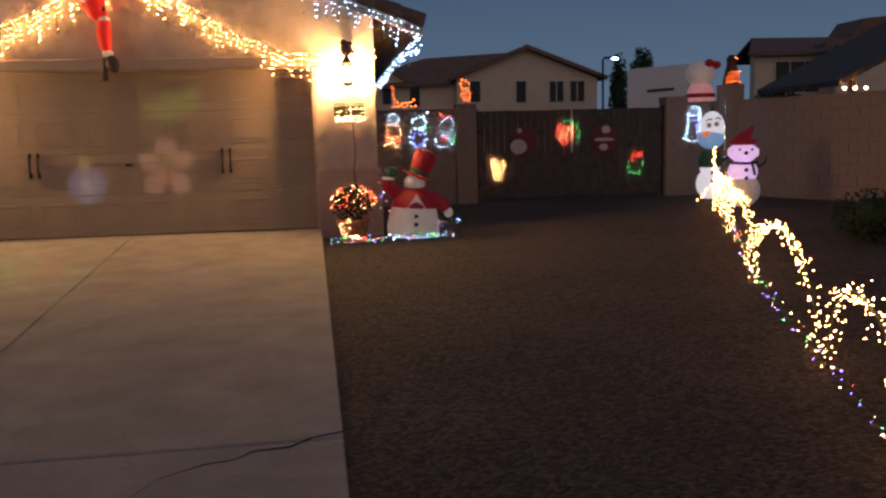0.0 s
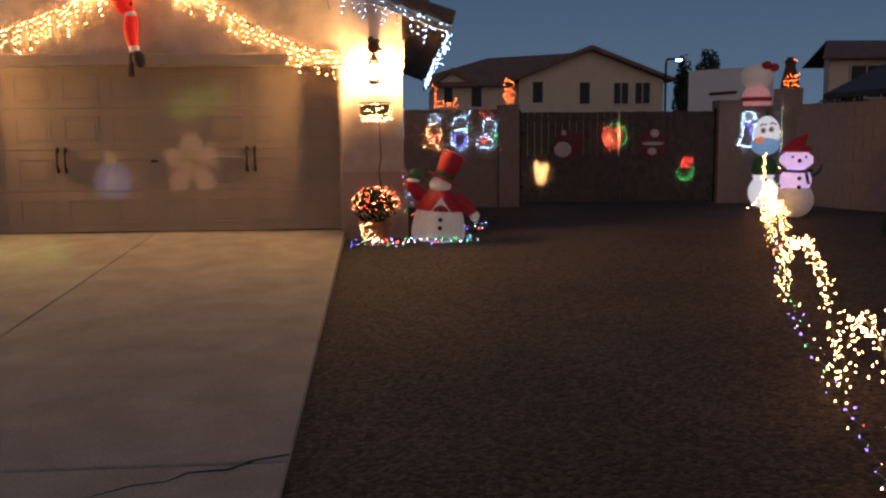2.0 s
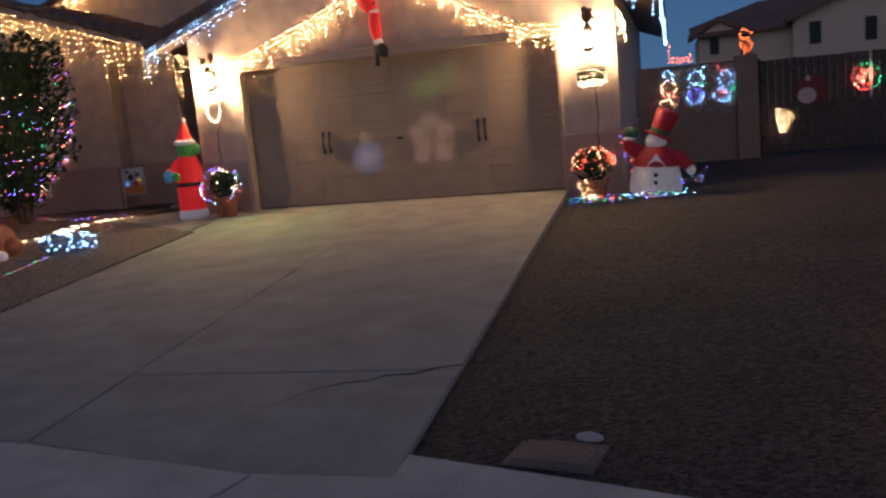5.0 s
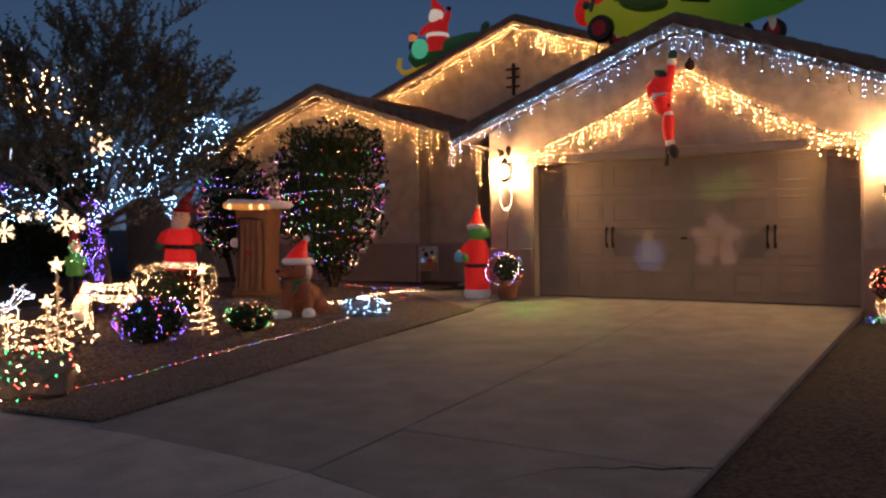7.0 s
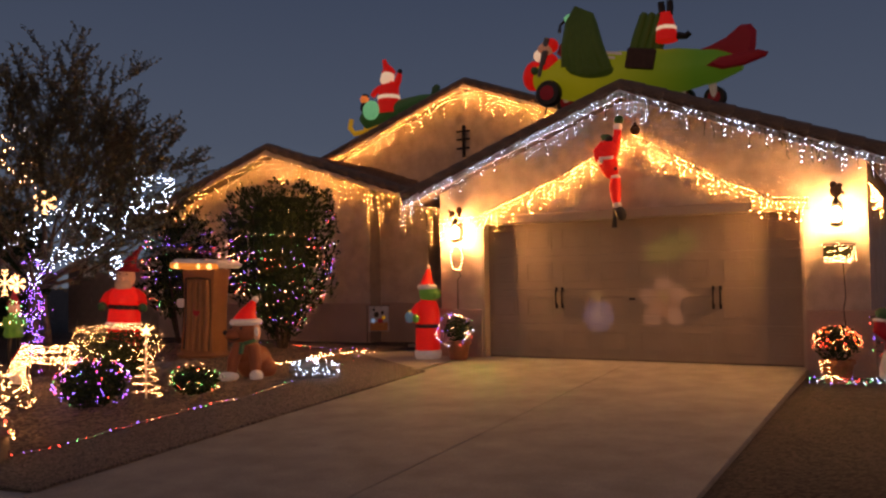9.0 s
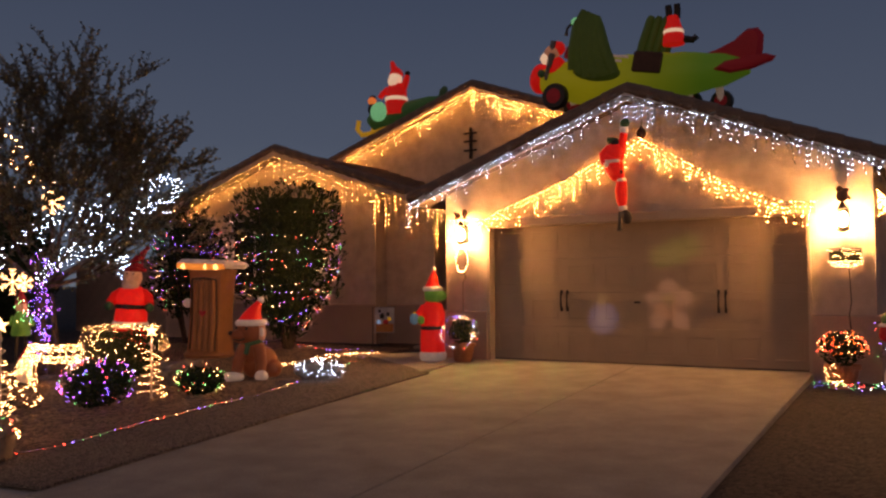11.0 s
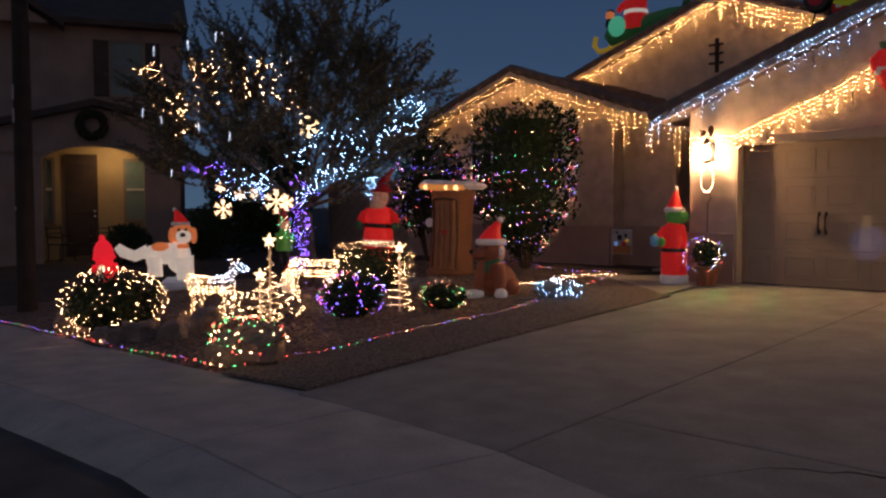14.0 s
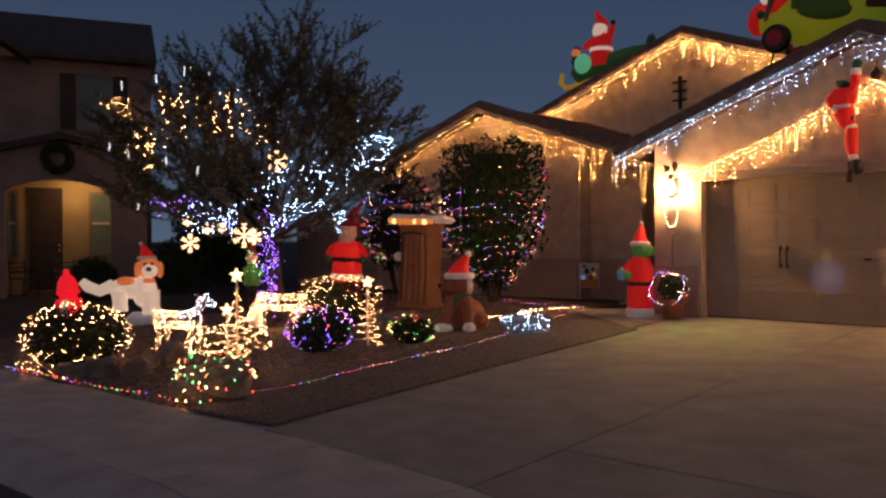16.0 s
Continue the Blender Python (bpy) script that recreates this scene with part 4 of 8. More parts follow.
def shrub(name, place, r, n, size, label, leaf=None, stems=5, lift=0.0, clipped=False):
    """Stems from one foot and a crown of small leaves."""
    ob = root(name, pose(*place), label, "shrub")
    s = Geo()
    for i in range(stems):
        a = 6.2832 * i / stems + rnd(-0.3, 0.3)
        tip = Vector((r[0] * 0.55 * math.cos(a), r[1] * 0.55 * math.sin(a), lift + r[2] * rnd(0.8, 1.3)))
        mid = tip * 0.5 + Vector((rnd(-0.08, 0.08), rnd(-0.08, 0.08), 0))
        s.tube([(0.04 * math.cos(a), 0.04 * math.sin(a), -0.05), mid, tip], [0.03, 0.02, 0.008], 6)
    s.make("stems", BARK, ob)
    g = Geo()
    leaf_cloud(g, (0, 0, lift + r[2]), r, n, size, clipped=clipped)
    core = Geo().ball((0, 0, lift + r[2]), (r[0] * 0.62, r[1] * 0.62, r[2] * 0.7), n=12, k=8)
    for i, v in enumerate(core.v):
        w = Vector(v) * (1 + 0.15 * noise.noise(Vector(v) * 3))
        core.v[i] = tuple(w)
    g.add(core.v, core.f, 0)
    tagged(g.make("crown", leaf or LEAF_DARK, ob, smooth=False), kind="stuff")
    return ob


def dress(place, r, n, mats, label, top=-0.25, lift=0.0, size=0.014, weights=None, clipped=False):
    """Lights over a bush: bulbs scattered on it, and the wire that joins them."""
    c = Vector(place) + Vector((0, 0, lift + r[2]))
    pts = surface_points(c, r, n, top, clipped)
    pts.sort(key=lambda p: (round((p.z - c.z) * 6), math.atan2(p.y - c.y, p.x - c.x)))
    idx = [random.choices(range(len(mats)), weights)[0] for _ in pts]
    return strand("bush_lights", mats, list(zip(pts, idx)), [pts[::2]], label, "string lights", r=size)


GARDEN = lambda x, y: gz(x, y) + yard_relief(x, y)
VIOLET_B = lamp_mat("violet bulb", (0.42, 0.10, 1.0), 10.0)
MULTI = [RED_B, GREEN_B, BLUE_B, WARM_SOFT, VIOLET_B]

# low lit bushes
SPOTS = (("low_bush", (-9.18, -7.92), (0.62, 0.55, 0.37), 330, [WARM_SOFT], None, "round green bush at the sidewalk", "gold lights over the bush at the sidewalk", 0.0075),
         ("low_bush", (-9.46, -3.46), (0.47, 0.45, 0.36), 480, [WARM_SOFT], None, "clipped round green bush in the gravel", "gold lights over the clipped bush", 0.0072),
         ("low_bush", (-7.45, -5.45), (0.40, 0.38, 0.27), 125, [BLUE_B, RED_B, GREEN_B, VIOLET_B], (6, 2, 1.5, 4), "small round green bush in the gravel", "blue and red lights over the small bush", 0.0095),
         ("low_bush", (-7.05, -4.15), (0.32, 0.28, 0.18), 80, [GREEN_B, WARM_SOFT, RED_B], (3, 3, 1.2), "small low green plant in the gravel", "green and gold lights over the low plant", 0.0085))
for nm, (x, y), r, n, ms, wt, la, lb, sz in SPOTS:
    z = GARDEN(x, y)
    shrub(nm, (x, y, z), r, int(3800 * r[0] * 1.3), 0.033, la, clipped="clipped" in la)
    dress((x, y, z), (r[0] * 1.15, r[1] * 1.15, r[2] * 1.12), n, ms, lb, -0.75, size=sz, weights=wt, clipped="clipped" in la)

# tall and round shrubs before the entry wing
def profile_leaves(g, c, prof, n, size):
    """Narrow leaves that point up and out, through a body whose radius at each height prof gives; ragged in clumps."""
    c, zs, rs = Vector(c), [p[0] for p in prof], [p[1] for p in prof]
    wide = max(rs)
    while n > 0:
        z = rnd(zs[0], zs[-1])
        a = rnd(0, 6.2832)
        r = float(np.interp(z, zs, rs))
        if random.random() > 0.15 + 0.85 * r / wide:
            continue
        r *= 1 + 0.40 * noise.noise((math.cos(a) * 2.0, math.sin(a) * 2.0, z * 2.2)) + 0.12 * noise.noise((math.cos(a) * 6, math.sin(a) * 6, z * 6))
        q = r * (1 - 0.55 * random.random() ** 1.7)
        p = c + Vector((q * math.cos(a), q * math.sin(a), z + 0.22 * noise.noise((math.cos(a) * 3, math.sin(a) * 3, 9))))
        for _ in range(3):
            d = Vector((math.cos(a) * 0.5 + rnd(-0.5, 0.5), math.sin(a) * 0.5 + rnd(-0.5, 0.5), rnd(0.2, 1.1))).normalized()
            w = d.cross(Vector((rnd(-1, 1), rnd(-1, 1), rnd(-1, 1)))).normalized() * size * rnd(0.16, 0.26)
            m = d * size * rnd(0.7, 1.5)
            g.add([p, p + m * 0.5 + w, p + m, p + m * 0.5 - w], [(0, 1, 2, 3)])
            p = p + Vector((rnd(-0.03, 0.03), rnd(-0.03, 0.03), rnd(-0.03, 0.03)))
        n -= 3


def wound(c, prof, z0, z1, turns, gap, mats, weights, label, r=0.0098, sag=0.06):
    """A string of lights wound round a shrub in uneven turns."""
    c, zs, rs = Vector(c), [p[0] for p in prof], [p[1] for p in prof]
    path = []
    n = int(turns * 40)
    for i in range(n):
        k = i / n
        a = 6.2832 * turns * k
        z = z0 + (z1 - z0) * k + sag * math.sin(a * 1.37 + 1) + 0.5 * sag * math.sin(a * 3.1)
        q = float(np.interp(z, zs, rs)) * (1.0 + 0.10 * noise.noise((math.cos(a) * 2, math.sin(a) * 2, z * 2))) + 0.03
        path.append(c + Vector((q * math.cos(a), q * math.sin(a), z)))
    pts, d, total = [], 0.0, span_of(path)
    while d < total:
        p = along(path, d) + Vector((random.gauss(0, 0.018), random.gauss(0, 0.018), random.gauss(0, 0.026)))
        pts.append((p, random.choices(range(len(mats)), weights)[0]))
        d += gap * rnd(0.35, 1.8)
    return strand("bush_lights", mats, pts, [path], label, r=r)


TALL = [(0.25, 0.16), (0.55, 0.42), (0.9, 0.70), (1.4, 0.92), (2.0, 1.02), (2.6, 1.02), (2.95, 0.92), (3.15, 0.75)]
ROUND = [(0.55, 0.25), (0.85, 0.55), (1.3, 0.74), (1.8, 0.80), (2.3, 0.72), (2.6, 0.52), (2.78, 0.25)]
for (x, y), prof, n, nm, la in (((-9.68, 0.62), TALL, 15000, "tall_shrub", "tall bushy dark green shrub against the house wall"),
                                ((-12.72, 0.86), ROUND, 8500, "round_shrub", "rounded dark green shrub on bare stems beside the window")):
    ob = root(nm, pose(x, y, GARDEN(x, y)), la, "shrub")
    st = Geo()
    for i in range(8):
        a = 6.2832 * i / 8 + rnd(-0.3, 0.3)
        tip = Vector((0.6 * math.cos(a), 0.6 * math.sin(a), prof[-1][0] * rnd(0.6, 0.85)))
        st.tube([(0.06 * math.cos(a), 0.06 * math.sin(a), -0.05), tip * 0.45 - Vector((0, 0, 0.1)), tip], [0.03, 0.022, 0.008], 6)
    st.make("stems", BARK, ob)
    g = Geo()
    profile_leaves(g, (0, 0, 0), prof, n, 0.075)
    g.lathe([(q * 0.55, z) for z, q in prof[1:-1]], 12, 0)
    tagged(g.make("crown", LEAF_DARK, ob, smooth=False), kind="stuff")
wound((-9.68, 0.62, GARDEN(-9.68, 0.62)), TALL, 0.35, 2.15, 9, 0.085, MULTI, (4, 2, 3, 4, 1.5), "red, blue and gold lights wound round the tall shrub", r=0.0092)
wound((-9.68, 0.62, GARDEN(-9.68, 0.62)), TALL, 2.3, 2.75, 1.3, 0.2, MULTI, (3, 1.5, 3, 1, 2), "sparse coloured lights round the top of the shrub", r=0.0092, sag=0.1)
wound((-12.72, 0.86, GARDEN(-12.72, 0.86)), ROUND, 0.6, 2.55, 9, 0.095, MULTI, (3, 2, 5, 2, 2), "blue, violet and red lights wound round the rounded shrub", r=0.0095)


# ---- tree ----
TREE = Vector((-10.97, -3.86, GARDEN(-10.97, -3.86)))
AXU = Vector((0.692, 0.721, 0))   # across the crown
AXD = Vector((-0.721, 0.692, 0))  # through the crown


def crown(u, z, d=0.0):
    """A place in the tree, u across, d through, z above the house floor."""
    p = TREE + AXU * u + AXD * d
    return Vector((p.x, p.y, z))


tree = root("yard_tree", pose(*TREE), "dark fine-leaved tree hung with lights in the front yard", "tree")
wood, tips = Geo(), []


def limb(p, d, length, r, depth):
    pts, rs = [p], [r]
    q = p.copy()
    for i in range(4):
        d = (d + Vector((rnd(-0.22, 0.22), rnd(-0.22, 0.22), rnd(-0.06, 0.14)))).normalized()
        q = q + d * length / 4
        pts.append(q.copy())
        rs.append(r * (1 - 0.16 * (i + 1)))
    wood.tube(pts, rs, 8 if depth < 2 else 5)
    if depth >= 2:
        tips.append(pts)
    if depth < 4:
        for k in range((5, 4, 3, 3)[depth]):
            i = 4 if k == 0 else random.choice((2, 3, 4))
            nd = (d + Vector((rnd(-1, 1), rnd(-1, 1), rnd(-0.35, 0.55))) * (0.75, 0.8, 0.85, 0.9)[depth]).normalized()
            limb(pts[i], nd, length * rnd(0.62, 0.82), rs[i] * 0.62, depth + 1)


random.seed(11)
wood.tube([(0, 0, -0.15), (0.02, 0, 0.1), (-0.02, 0.03, 0.8), (0.04, 0.0, 1.5)], [0.15, 0.10, 0.085, 0.075], 12)
wood.tube([(0.1, 0.12, -0.1), (0.16, 0.18, 0.5), (0.10, 0.12, 1.3)], [0.07, 0.05, 0.045], 10)
for k in range(8):
    a = 6.2832 * k / 8 + rnd(-0.25, 0.25)
    limb(Vector((0.03, 0.01, 1.45)), Vector((math.cos(a) * 0.95, math.sin(a) * 0.95, rnd(0.4, 0.8))).normalized(), rnd(1.45, 1.8), 0.055, 1)
for k in range(7):
    a = 6.2832 * (k + 0.5) / 7 + rnd(-0.25, 0.25)
    limb(Vector((0.03, 0.01, 1.40)), Vector((math.cos(a), math.sin(a), rnd(0.12, 0.3))).normalized(), rnd(1.2, 1.5), 0.04, 2)
limb(Vector((0.04, 0, 1.45)), Vector((0.1, 0.05, 1)), 1.7, 0.06, 1)
for k in range(6):
    dr = (-AXU * rnd(0.8, 1.1) + AXD * rnd(-0.6, 0.5) + Vector((0, 0, rnd(0.15, 0.6)))).normalized()
    limb(Vector((0.03, 0.01, 1.45)), dr, rnd(1.4, 1.7), 0.045, 2)
lv = Geo()


def leaf(p, d, size):
    w = d.cross(Vector((rnd(-1, 1), rnd(-1, 1), rnd(-1, 1)))).normalized() * size * rnd(0.25, 0.38)
    m = d * size * rnd(0.8, 1.4)
    lv.add([p, p + m * 0.5 + w, p + m, p + m * 0.5 - w], [(0, 1, 2, 3)])


def twig(p, d, length):
    """A straight thin shoot with leaves set along it."""
    q = p + d * length + Vector((0, 0, rnd(-0.06, 0.04)))
    wood.tube([p, p.lerp(q, 0.5) + Vector((rnd(-0.02, 0.02), rnd(-0.02, 0.02), rnd(-0.01, 0.02))), q], [0.007, 0.005, 0.002], 3, caps=False)
    n = int(length / 0.019)
    for i in range(n):
        o = p.lerp(q, (i + 0.5) / n)
        leaf(o, (d * 0.6 + Vector((rnd(-1, 1), rnd(-1, 1), rnd(-0.7, 0.9)))).normalized(), rnd(0.038, 0.068))


for pts in tips:
    for i in range(1, len(pts)):
        out = Vector((pts[i].x, pts[i].y, 0.6 * (pts[i].z - 1.6)))
        out = out.normalized() if out.length > 0.05 else Vector((0, 0, 1))
        for _ in range(1 if i < 3 else 2):
            d = (out * 0.8 + (pts[i] - pts[i - 1]).normalized() * 0.7 + Vector((rnd(-0.7, 0.7), rnd(-0.7, 0.7), rnd(-0.35, 0.6)))).normalized()
            if pts[i].z > 1.3:
                twig(pts[i - 1].lerp(pts[i], random.random()), d, rnd(0.18, 0.5))
for shape in (wood, lv):
    shape.v = [(x, y, z if z < 1.5 else 1.5 + (z - 1.5) * 0.92) for x, y, z in shape.v]
wood.make("trunk", BARK, tree)
tagged(lv.make("crown", LEAF, tree, smooth=False), kind="stuff")
random.seed(5)


def hung(path, n, mats, label, drop=0.0, r=0.0098, spread=0.05, weights=None):
    """Lights wound loosely along a path of places in the tree, some hanging below it."""
    total, pts = span_of(path), []
    for i in range(n):
        p = along(path, total * i / n) + Vector((random.gauss(0, spread), random.gauss(0, spread), random.gauss(0, spread) - (drop * random.random() if drop else 0)))
        pts.append((p, random.choices(range(len(mats)), weights)[0]))
    return strand("tree_lights", mats, pts, [[along(path, total * i / 24) for i in range(25)]], label, "string lights", r=r, group="lights in the tree")


hung([crown(-2.65, 3.62, -0.3), crown(-2.2, 3.5, -0.5), crown(-2.25, 2.75, -0.6)], 46, [WARM_SOFT], "warm lights on the tree's outer branch", 0.15)
hung([crown(-2.1, 3.2, -0.7), crown(-1.75, 2.9, -0.8), crown(-1.72, 2.45, -0.7)], 60, [WARM_SOFT], "warm lights hanging through the tree", 0.2, spread=0.09)
for u0 in (-1.55, -1.25, -1.0, -0.75, -0.5, -0.25, -0.05, 0.15):
    hung([crown(u0, rnd(3.5, 3.75) - 0.12 * max(0, u0 + 0.6), -0.9), crown(u0 + 0.1, rnd(2.75, 3.1) - 0.3 * max(0, u0 + 0.6), -1.0)], 14, [WARM_SOFT], "warm drop of lights in the tree", 0.0, spread=0.03)
hung([crown(-1.6, 3.55, -0.9), crown(-0.3, 3.62, -1.0), crown(0.3, 2.75, -1.0)], 40, [WARM_SOFT], "warm lights swagged through the tree", 0.1)
hung([crown(-0.22, 1.96, -0.8), crown(0.19, 2.22, -0.85), crown(0.57, 2.47, -0.8), crown(0.94, 2.47, -0.8), crown(1.22, 2.08, -0.8)], 85, [COOL], "cool white lights through the tree", 0.12, spread=0.05)
hung([crown(0.05, 2.25, -0.8), crown(0.6, 2.1, -0.8), crown(1.1, 2.4, -0.7), crown(1.6, 2.2, -0.6)], 55, [COOL], "sparse cool white lights inside the crown", 0.3, spread=0.13)
hung([crown(1.57, 3.24, -0.6), crown(1.62, 2.9, -0.6), crown(1.85, 3.0, -0.6), crown(2.17, 3.05, -0.6), crown(1.98, 2.62, -0.6), crown(1.4, 2.52, -0.6)], 125, [COOL], "cool white lights on the tree's outer branch", 0.16, spread=0.06)
hung([crown(0.1, 1.42, -0.8), crown(0.42, 1.71, -0.8), crown(0.72, 1.89, -0.8), crown(1.12, 1.85, -0.8), crown(1.36, 1.7, -0.8), crown(1.31, 1.5, -0.8)], 150, [COOL], "cool white lights arched under the crown", 0.16, spread=0.045)
hung([crown(-1.2, 1.84, -0.8), crown(-0.95, 1.55, -0.8), crown(-0.75, 1.78, -0.8), crown(-0.5, 1.5, -0.8), crown(-0.4, 1.8, -0.8)], 165, [COOL, BLUE_B], "cool white and blue lights under the crown", 0.2, spread=0.075, weights=(5, 1))
hung([crown(-1.78, 1.96, -0.7), crown(-1.48, 1.89, -0.7), crown(-1.06, 1.94, -0.8)], 52, [BLUE_B, VIOLET_B], "blue lights under the crown", 0.16, spread=0.045)
hung([crown(-0.05, 1.66, -0.5), crown(0.3, 1.6, -0.5), crown(0.05, 1.3, -0.5), crown(0.25, 0.9, -0.45), crown(-0.02, 0.8, -0.45), crown(0.18, 0.4, -0.4), crown(0.04, 0.18, -0.4)], 185, [BLUE_B, VIOLET_B, COOL], "blue and violet lights wound down the trunk", 0.05, spread=0.05, weights=(5, 4, 1))
wrap = [TREE + Vector((0.16 * math.cos(a), 0.16 * math.sin(a), 0.1 + 0.026 * a)) for a in np.linspace(0, 58, 150)]
strand("tree_lights", [BLUE_B, VIOLET_B], [(p, i % 2) for i, p in enumerate(wrap)], [wrap], "blue and violet lights wound round the trunk", r=0.0095, group="lights in the tree")
hung([crown(-0.15, 1.1, -0.75), crown(-0.1, 0.85, -0.75), crown(-0.02, 0.7, -0.75)], 22, [WARM_SOFT, GREEN_B], "mixed lights hanging beside the trunk", 0.1)

ICE = lamp_mat("frosted tube light", (0.70, 0.85, 1.0), 1.6)
tube_m = Geo().lathe([(0.002, -0.08), (0.004, -0.07), (0.007, 0.06), (0.003, 0.08)], 8)
first_tube = tagged(tube_m.make("tube_light", ICE), "thin frosted falling-snow tube light in the tree", "tube light", "tube lights in the tree")
tubes = [(-2.15, 3.72, 1), (-1.6, 3.82, -6), (-1.15, 3.95, 8), (-1.05, 3.98, 20), (-0.75, 3.86, -8), (-0.1, 3.65, 12), (0.05, 3.55, 0), (-2.35, 2.75, 10), (-2.05, 2.6, -14), (-1.45, 2.5, -10), (-0.95, 2.35, 15), (0.35, 3.25, 0), (-1.9, 1.75, 5), (-0.95, 1.6, -6)]
for i, (u, z, tilt) in enumerate(tubes):
    M = Matrix.Translation(crown(u, z, -1.0)) @ Matrix.Rotation(radians(tilt), 4, "Y")
    if i == 0:
        first_tube.matrix_basis = M
    else:
        copy_thing(first_tube, M)

FLAKE = lamp_mat("snowflake light", (1.0, 0.62, 0.30), 3.6)


def snowflake(place, r, label):
    """A six-armed rope-light snowflake, facing the street."""
    g = Geo()
    for k in range(6):
        a = radians(60 * k + 30)
        d, w = Vector((math.cos(a), 0, math.sin(a))), Vector((-math.sin(a), 0, math.cos(a)))
        g.tube([(0, 0, 0), d * r], 0.0065, 6)
        for s in (0.5, 0.8):
            for sg in (-1, 1):
                g.tube([d * r * s, d * r * (s + 0.22) + w * sg * r * 0.22], 0.0055, 6)
    ob = tagged(g.make("snowflake_light", FLAKE), label, "snowflake light", "snowflakes hung in the tree")
    ob.matrix_basis = Matrix.Translation(place) @ Matrix.Rotation(radians(40), 4, "Z")


snowflake(crown(0.32, 2.50, -0.95), 0.17, "warm glowing snowflake among the branches")
snowflake(crown(-1.10, 1.18, -0.9), 0.15, "warm glowing snowflake hanging low")
snowflake(crown(-1.14, 1.54, -0.9), 0.08, "small warm glowing snowflake")
snowflake(crown(-0.82, 1.42, -0.9), 0.09, "small warm glowing snowflake")
snowflake(crown(-0.60, 1.43, -0.9), 0.07, "small warm glowing snowflake")
snowflake(crown(-0.23, 1.30, -0.9), 0.19, "large warm glowing snowflake under the crown")
snowflake(crown(-0.07, 1.28, -0.85), 0.12, "warm glowing snowflake beside the large one")

# ---- stones ----
def boulder(x, y, s, label, turn=0.0, sink=0.25):
    g = Geo().ball((0, 0, 0), 1.0, n=18, k=12)
    off = Vector((x, y, 0))
    out = []
    for v in g.v:
        p = Vector(v)
        k = 1 + 0.42 * noise.noise(p * 1.1 + off) + 0.22 * noise.noise(p * 2.4 + off) + 0.07 * noise.noise(p * 6 + off)
        q = Vector((max(-0.85, min(0.85, p.x)), max(-0.8, min(0.8, p.y)), max(-0.8, min(0.78, p.z)))) * k
        out.append((q.x * s[0], q.y * s[1], q.z * s[2]))
    g.v = out
    ob = tagged(g.make("boulder", ROCK, sharp=35), label, "boulder", "boulders in the yard")
    ob.matrix_basis = pose(x, y, GARDEN(x, y) + s[2] * (1 - sink) * 0.8, 0, 0, turn)
    return ob


boulder(-5.95, -7.95, (0.42, 0.32, 0.24), "large grey boulder at the corner of the yard", 20)
boulder(-6.3, -7.62, (0.34, 0.3, 0.24), "grey boulder behind the corner boulder", 60)
boulder(-6.2, -2.7, (0.36, 0.26, 0.18), "low dark boulder beside the walk", 10)
boulder(-8.0, -3.75, (0.36, 0.26, 0.22), "flat-topped boulder in the gravel", 30)
boulder(-8.3, -8.0, (0.24, 0.20, 0.16), "pale boulder beside the bush", 15)
boulder(-7.95, -7.75, (0.17, 0.15, 0.14), "small pale boulder in the gravel", 50)
boulder(-8.15, -7.2, (0.2, 0.16, 0.2), "upright pale boulder beside the bush", 80)
boulder(-8.45, -8.3, (0.22, 0.18, 0.13), "small boulder near the sidewalk", 10)
boulder(-8.6, -6.2, (0.22, 0.18, 0.12), "small boulder by the wire deer", 70)
boulder(-10.1, -8.15, (0.2, 0.18, 0.14), "small boulder near the sidewalk", 40)
boulder(-8.55, -2.9, (0.2, 0.17, 0.16), "small boulder by the clipped bush", 70)
dress((-5.95, -7.95, GARDEN(-5.95, -7.95)), (0.47, 0.36, 0.24), 110, [GREEN_B, RED_B, WARM_SOFT], "green, red and gold lights over the corner boulder", -0.4, size=0.0105, weights=(3, 2, 2))
dress((-6.2, -2.7, GARDEN(-6.2, -2.7)), (0.38, 0.28, 0.16), 90, [COOL], "cool white lights over the low boulder", -0.4, size=0.0105)

# ---- lights on the ground ----
def ground_string(path, gap, mats, label, weights=None, r=0.0098, jig=0.02, lift=0.04):
    total, pts = span_of(path), []
    for i in range(int(total / gap)):
        p = along(path, i * gap)
        x, y = p.x + rnd(-jig, jig), p.y + rnd(-jig, jig)
        pts.append((Vector((x, y, GARDEN(x, y) + lift + rnd(0, 0.012))), random.choices(range(len(mats)), weights)[0]))
    return strand("ground_lights", mats, pts, [[p for p, _ in pts]], label, "string lights", r=r, group="lights along the ground")


ground_string([(-12.5, -8.75, 0), (-10.8, -8.62, 0), (-7.7, -8.42, 0), (-5.78, -8.27, 0)], 0.11, MULTI, "coloured lights along the sidewalk edge", (4, 2.5, 2, 2, 1))
ground_string([(-5.76, -8.2, 0), (-5.78, -6.6, 0), (-6.1, -3.8, 0), (-6.38, -2.5, 0), (-7.1, -0.3, 0)], 0.10, MULTI, "coloured lights along the edge of the gravel bed", (4, 2.5, 2, 2, 1))
ground_string([(-12.2, 1.6, 0), (-10.2, 1.2, 0), (-8.6, 0.5, 0), (-7.4, 0.6, 0)], 0.12, [BLUE_B, RED_B, GREEN_B, WARM_SOFT], "coloured lights along the foot of the house", (4, 3, 1, 1))
ground_string([(-7.9, -2.2, 0), (-7.6, -1.3, 0), (-7.9, -0.4, 0), (-7.3, 0.2, 0)], 0.021, [WARM_SOFT], "gold lights heaped along the bed by the entry", None, 0.0095, 0.14)
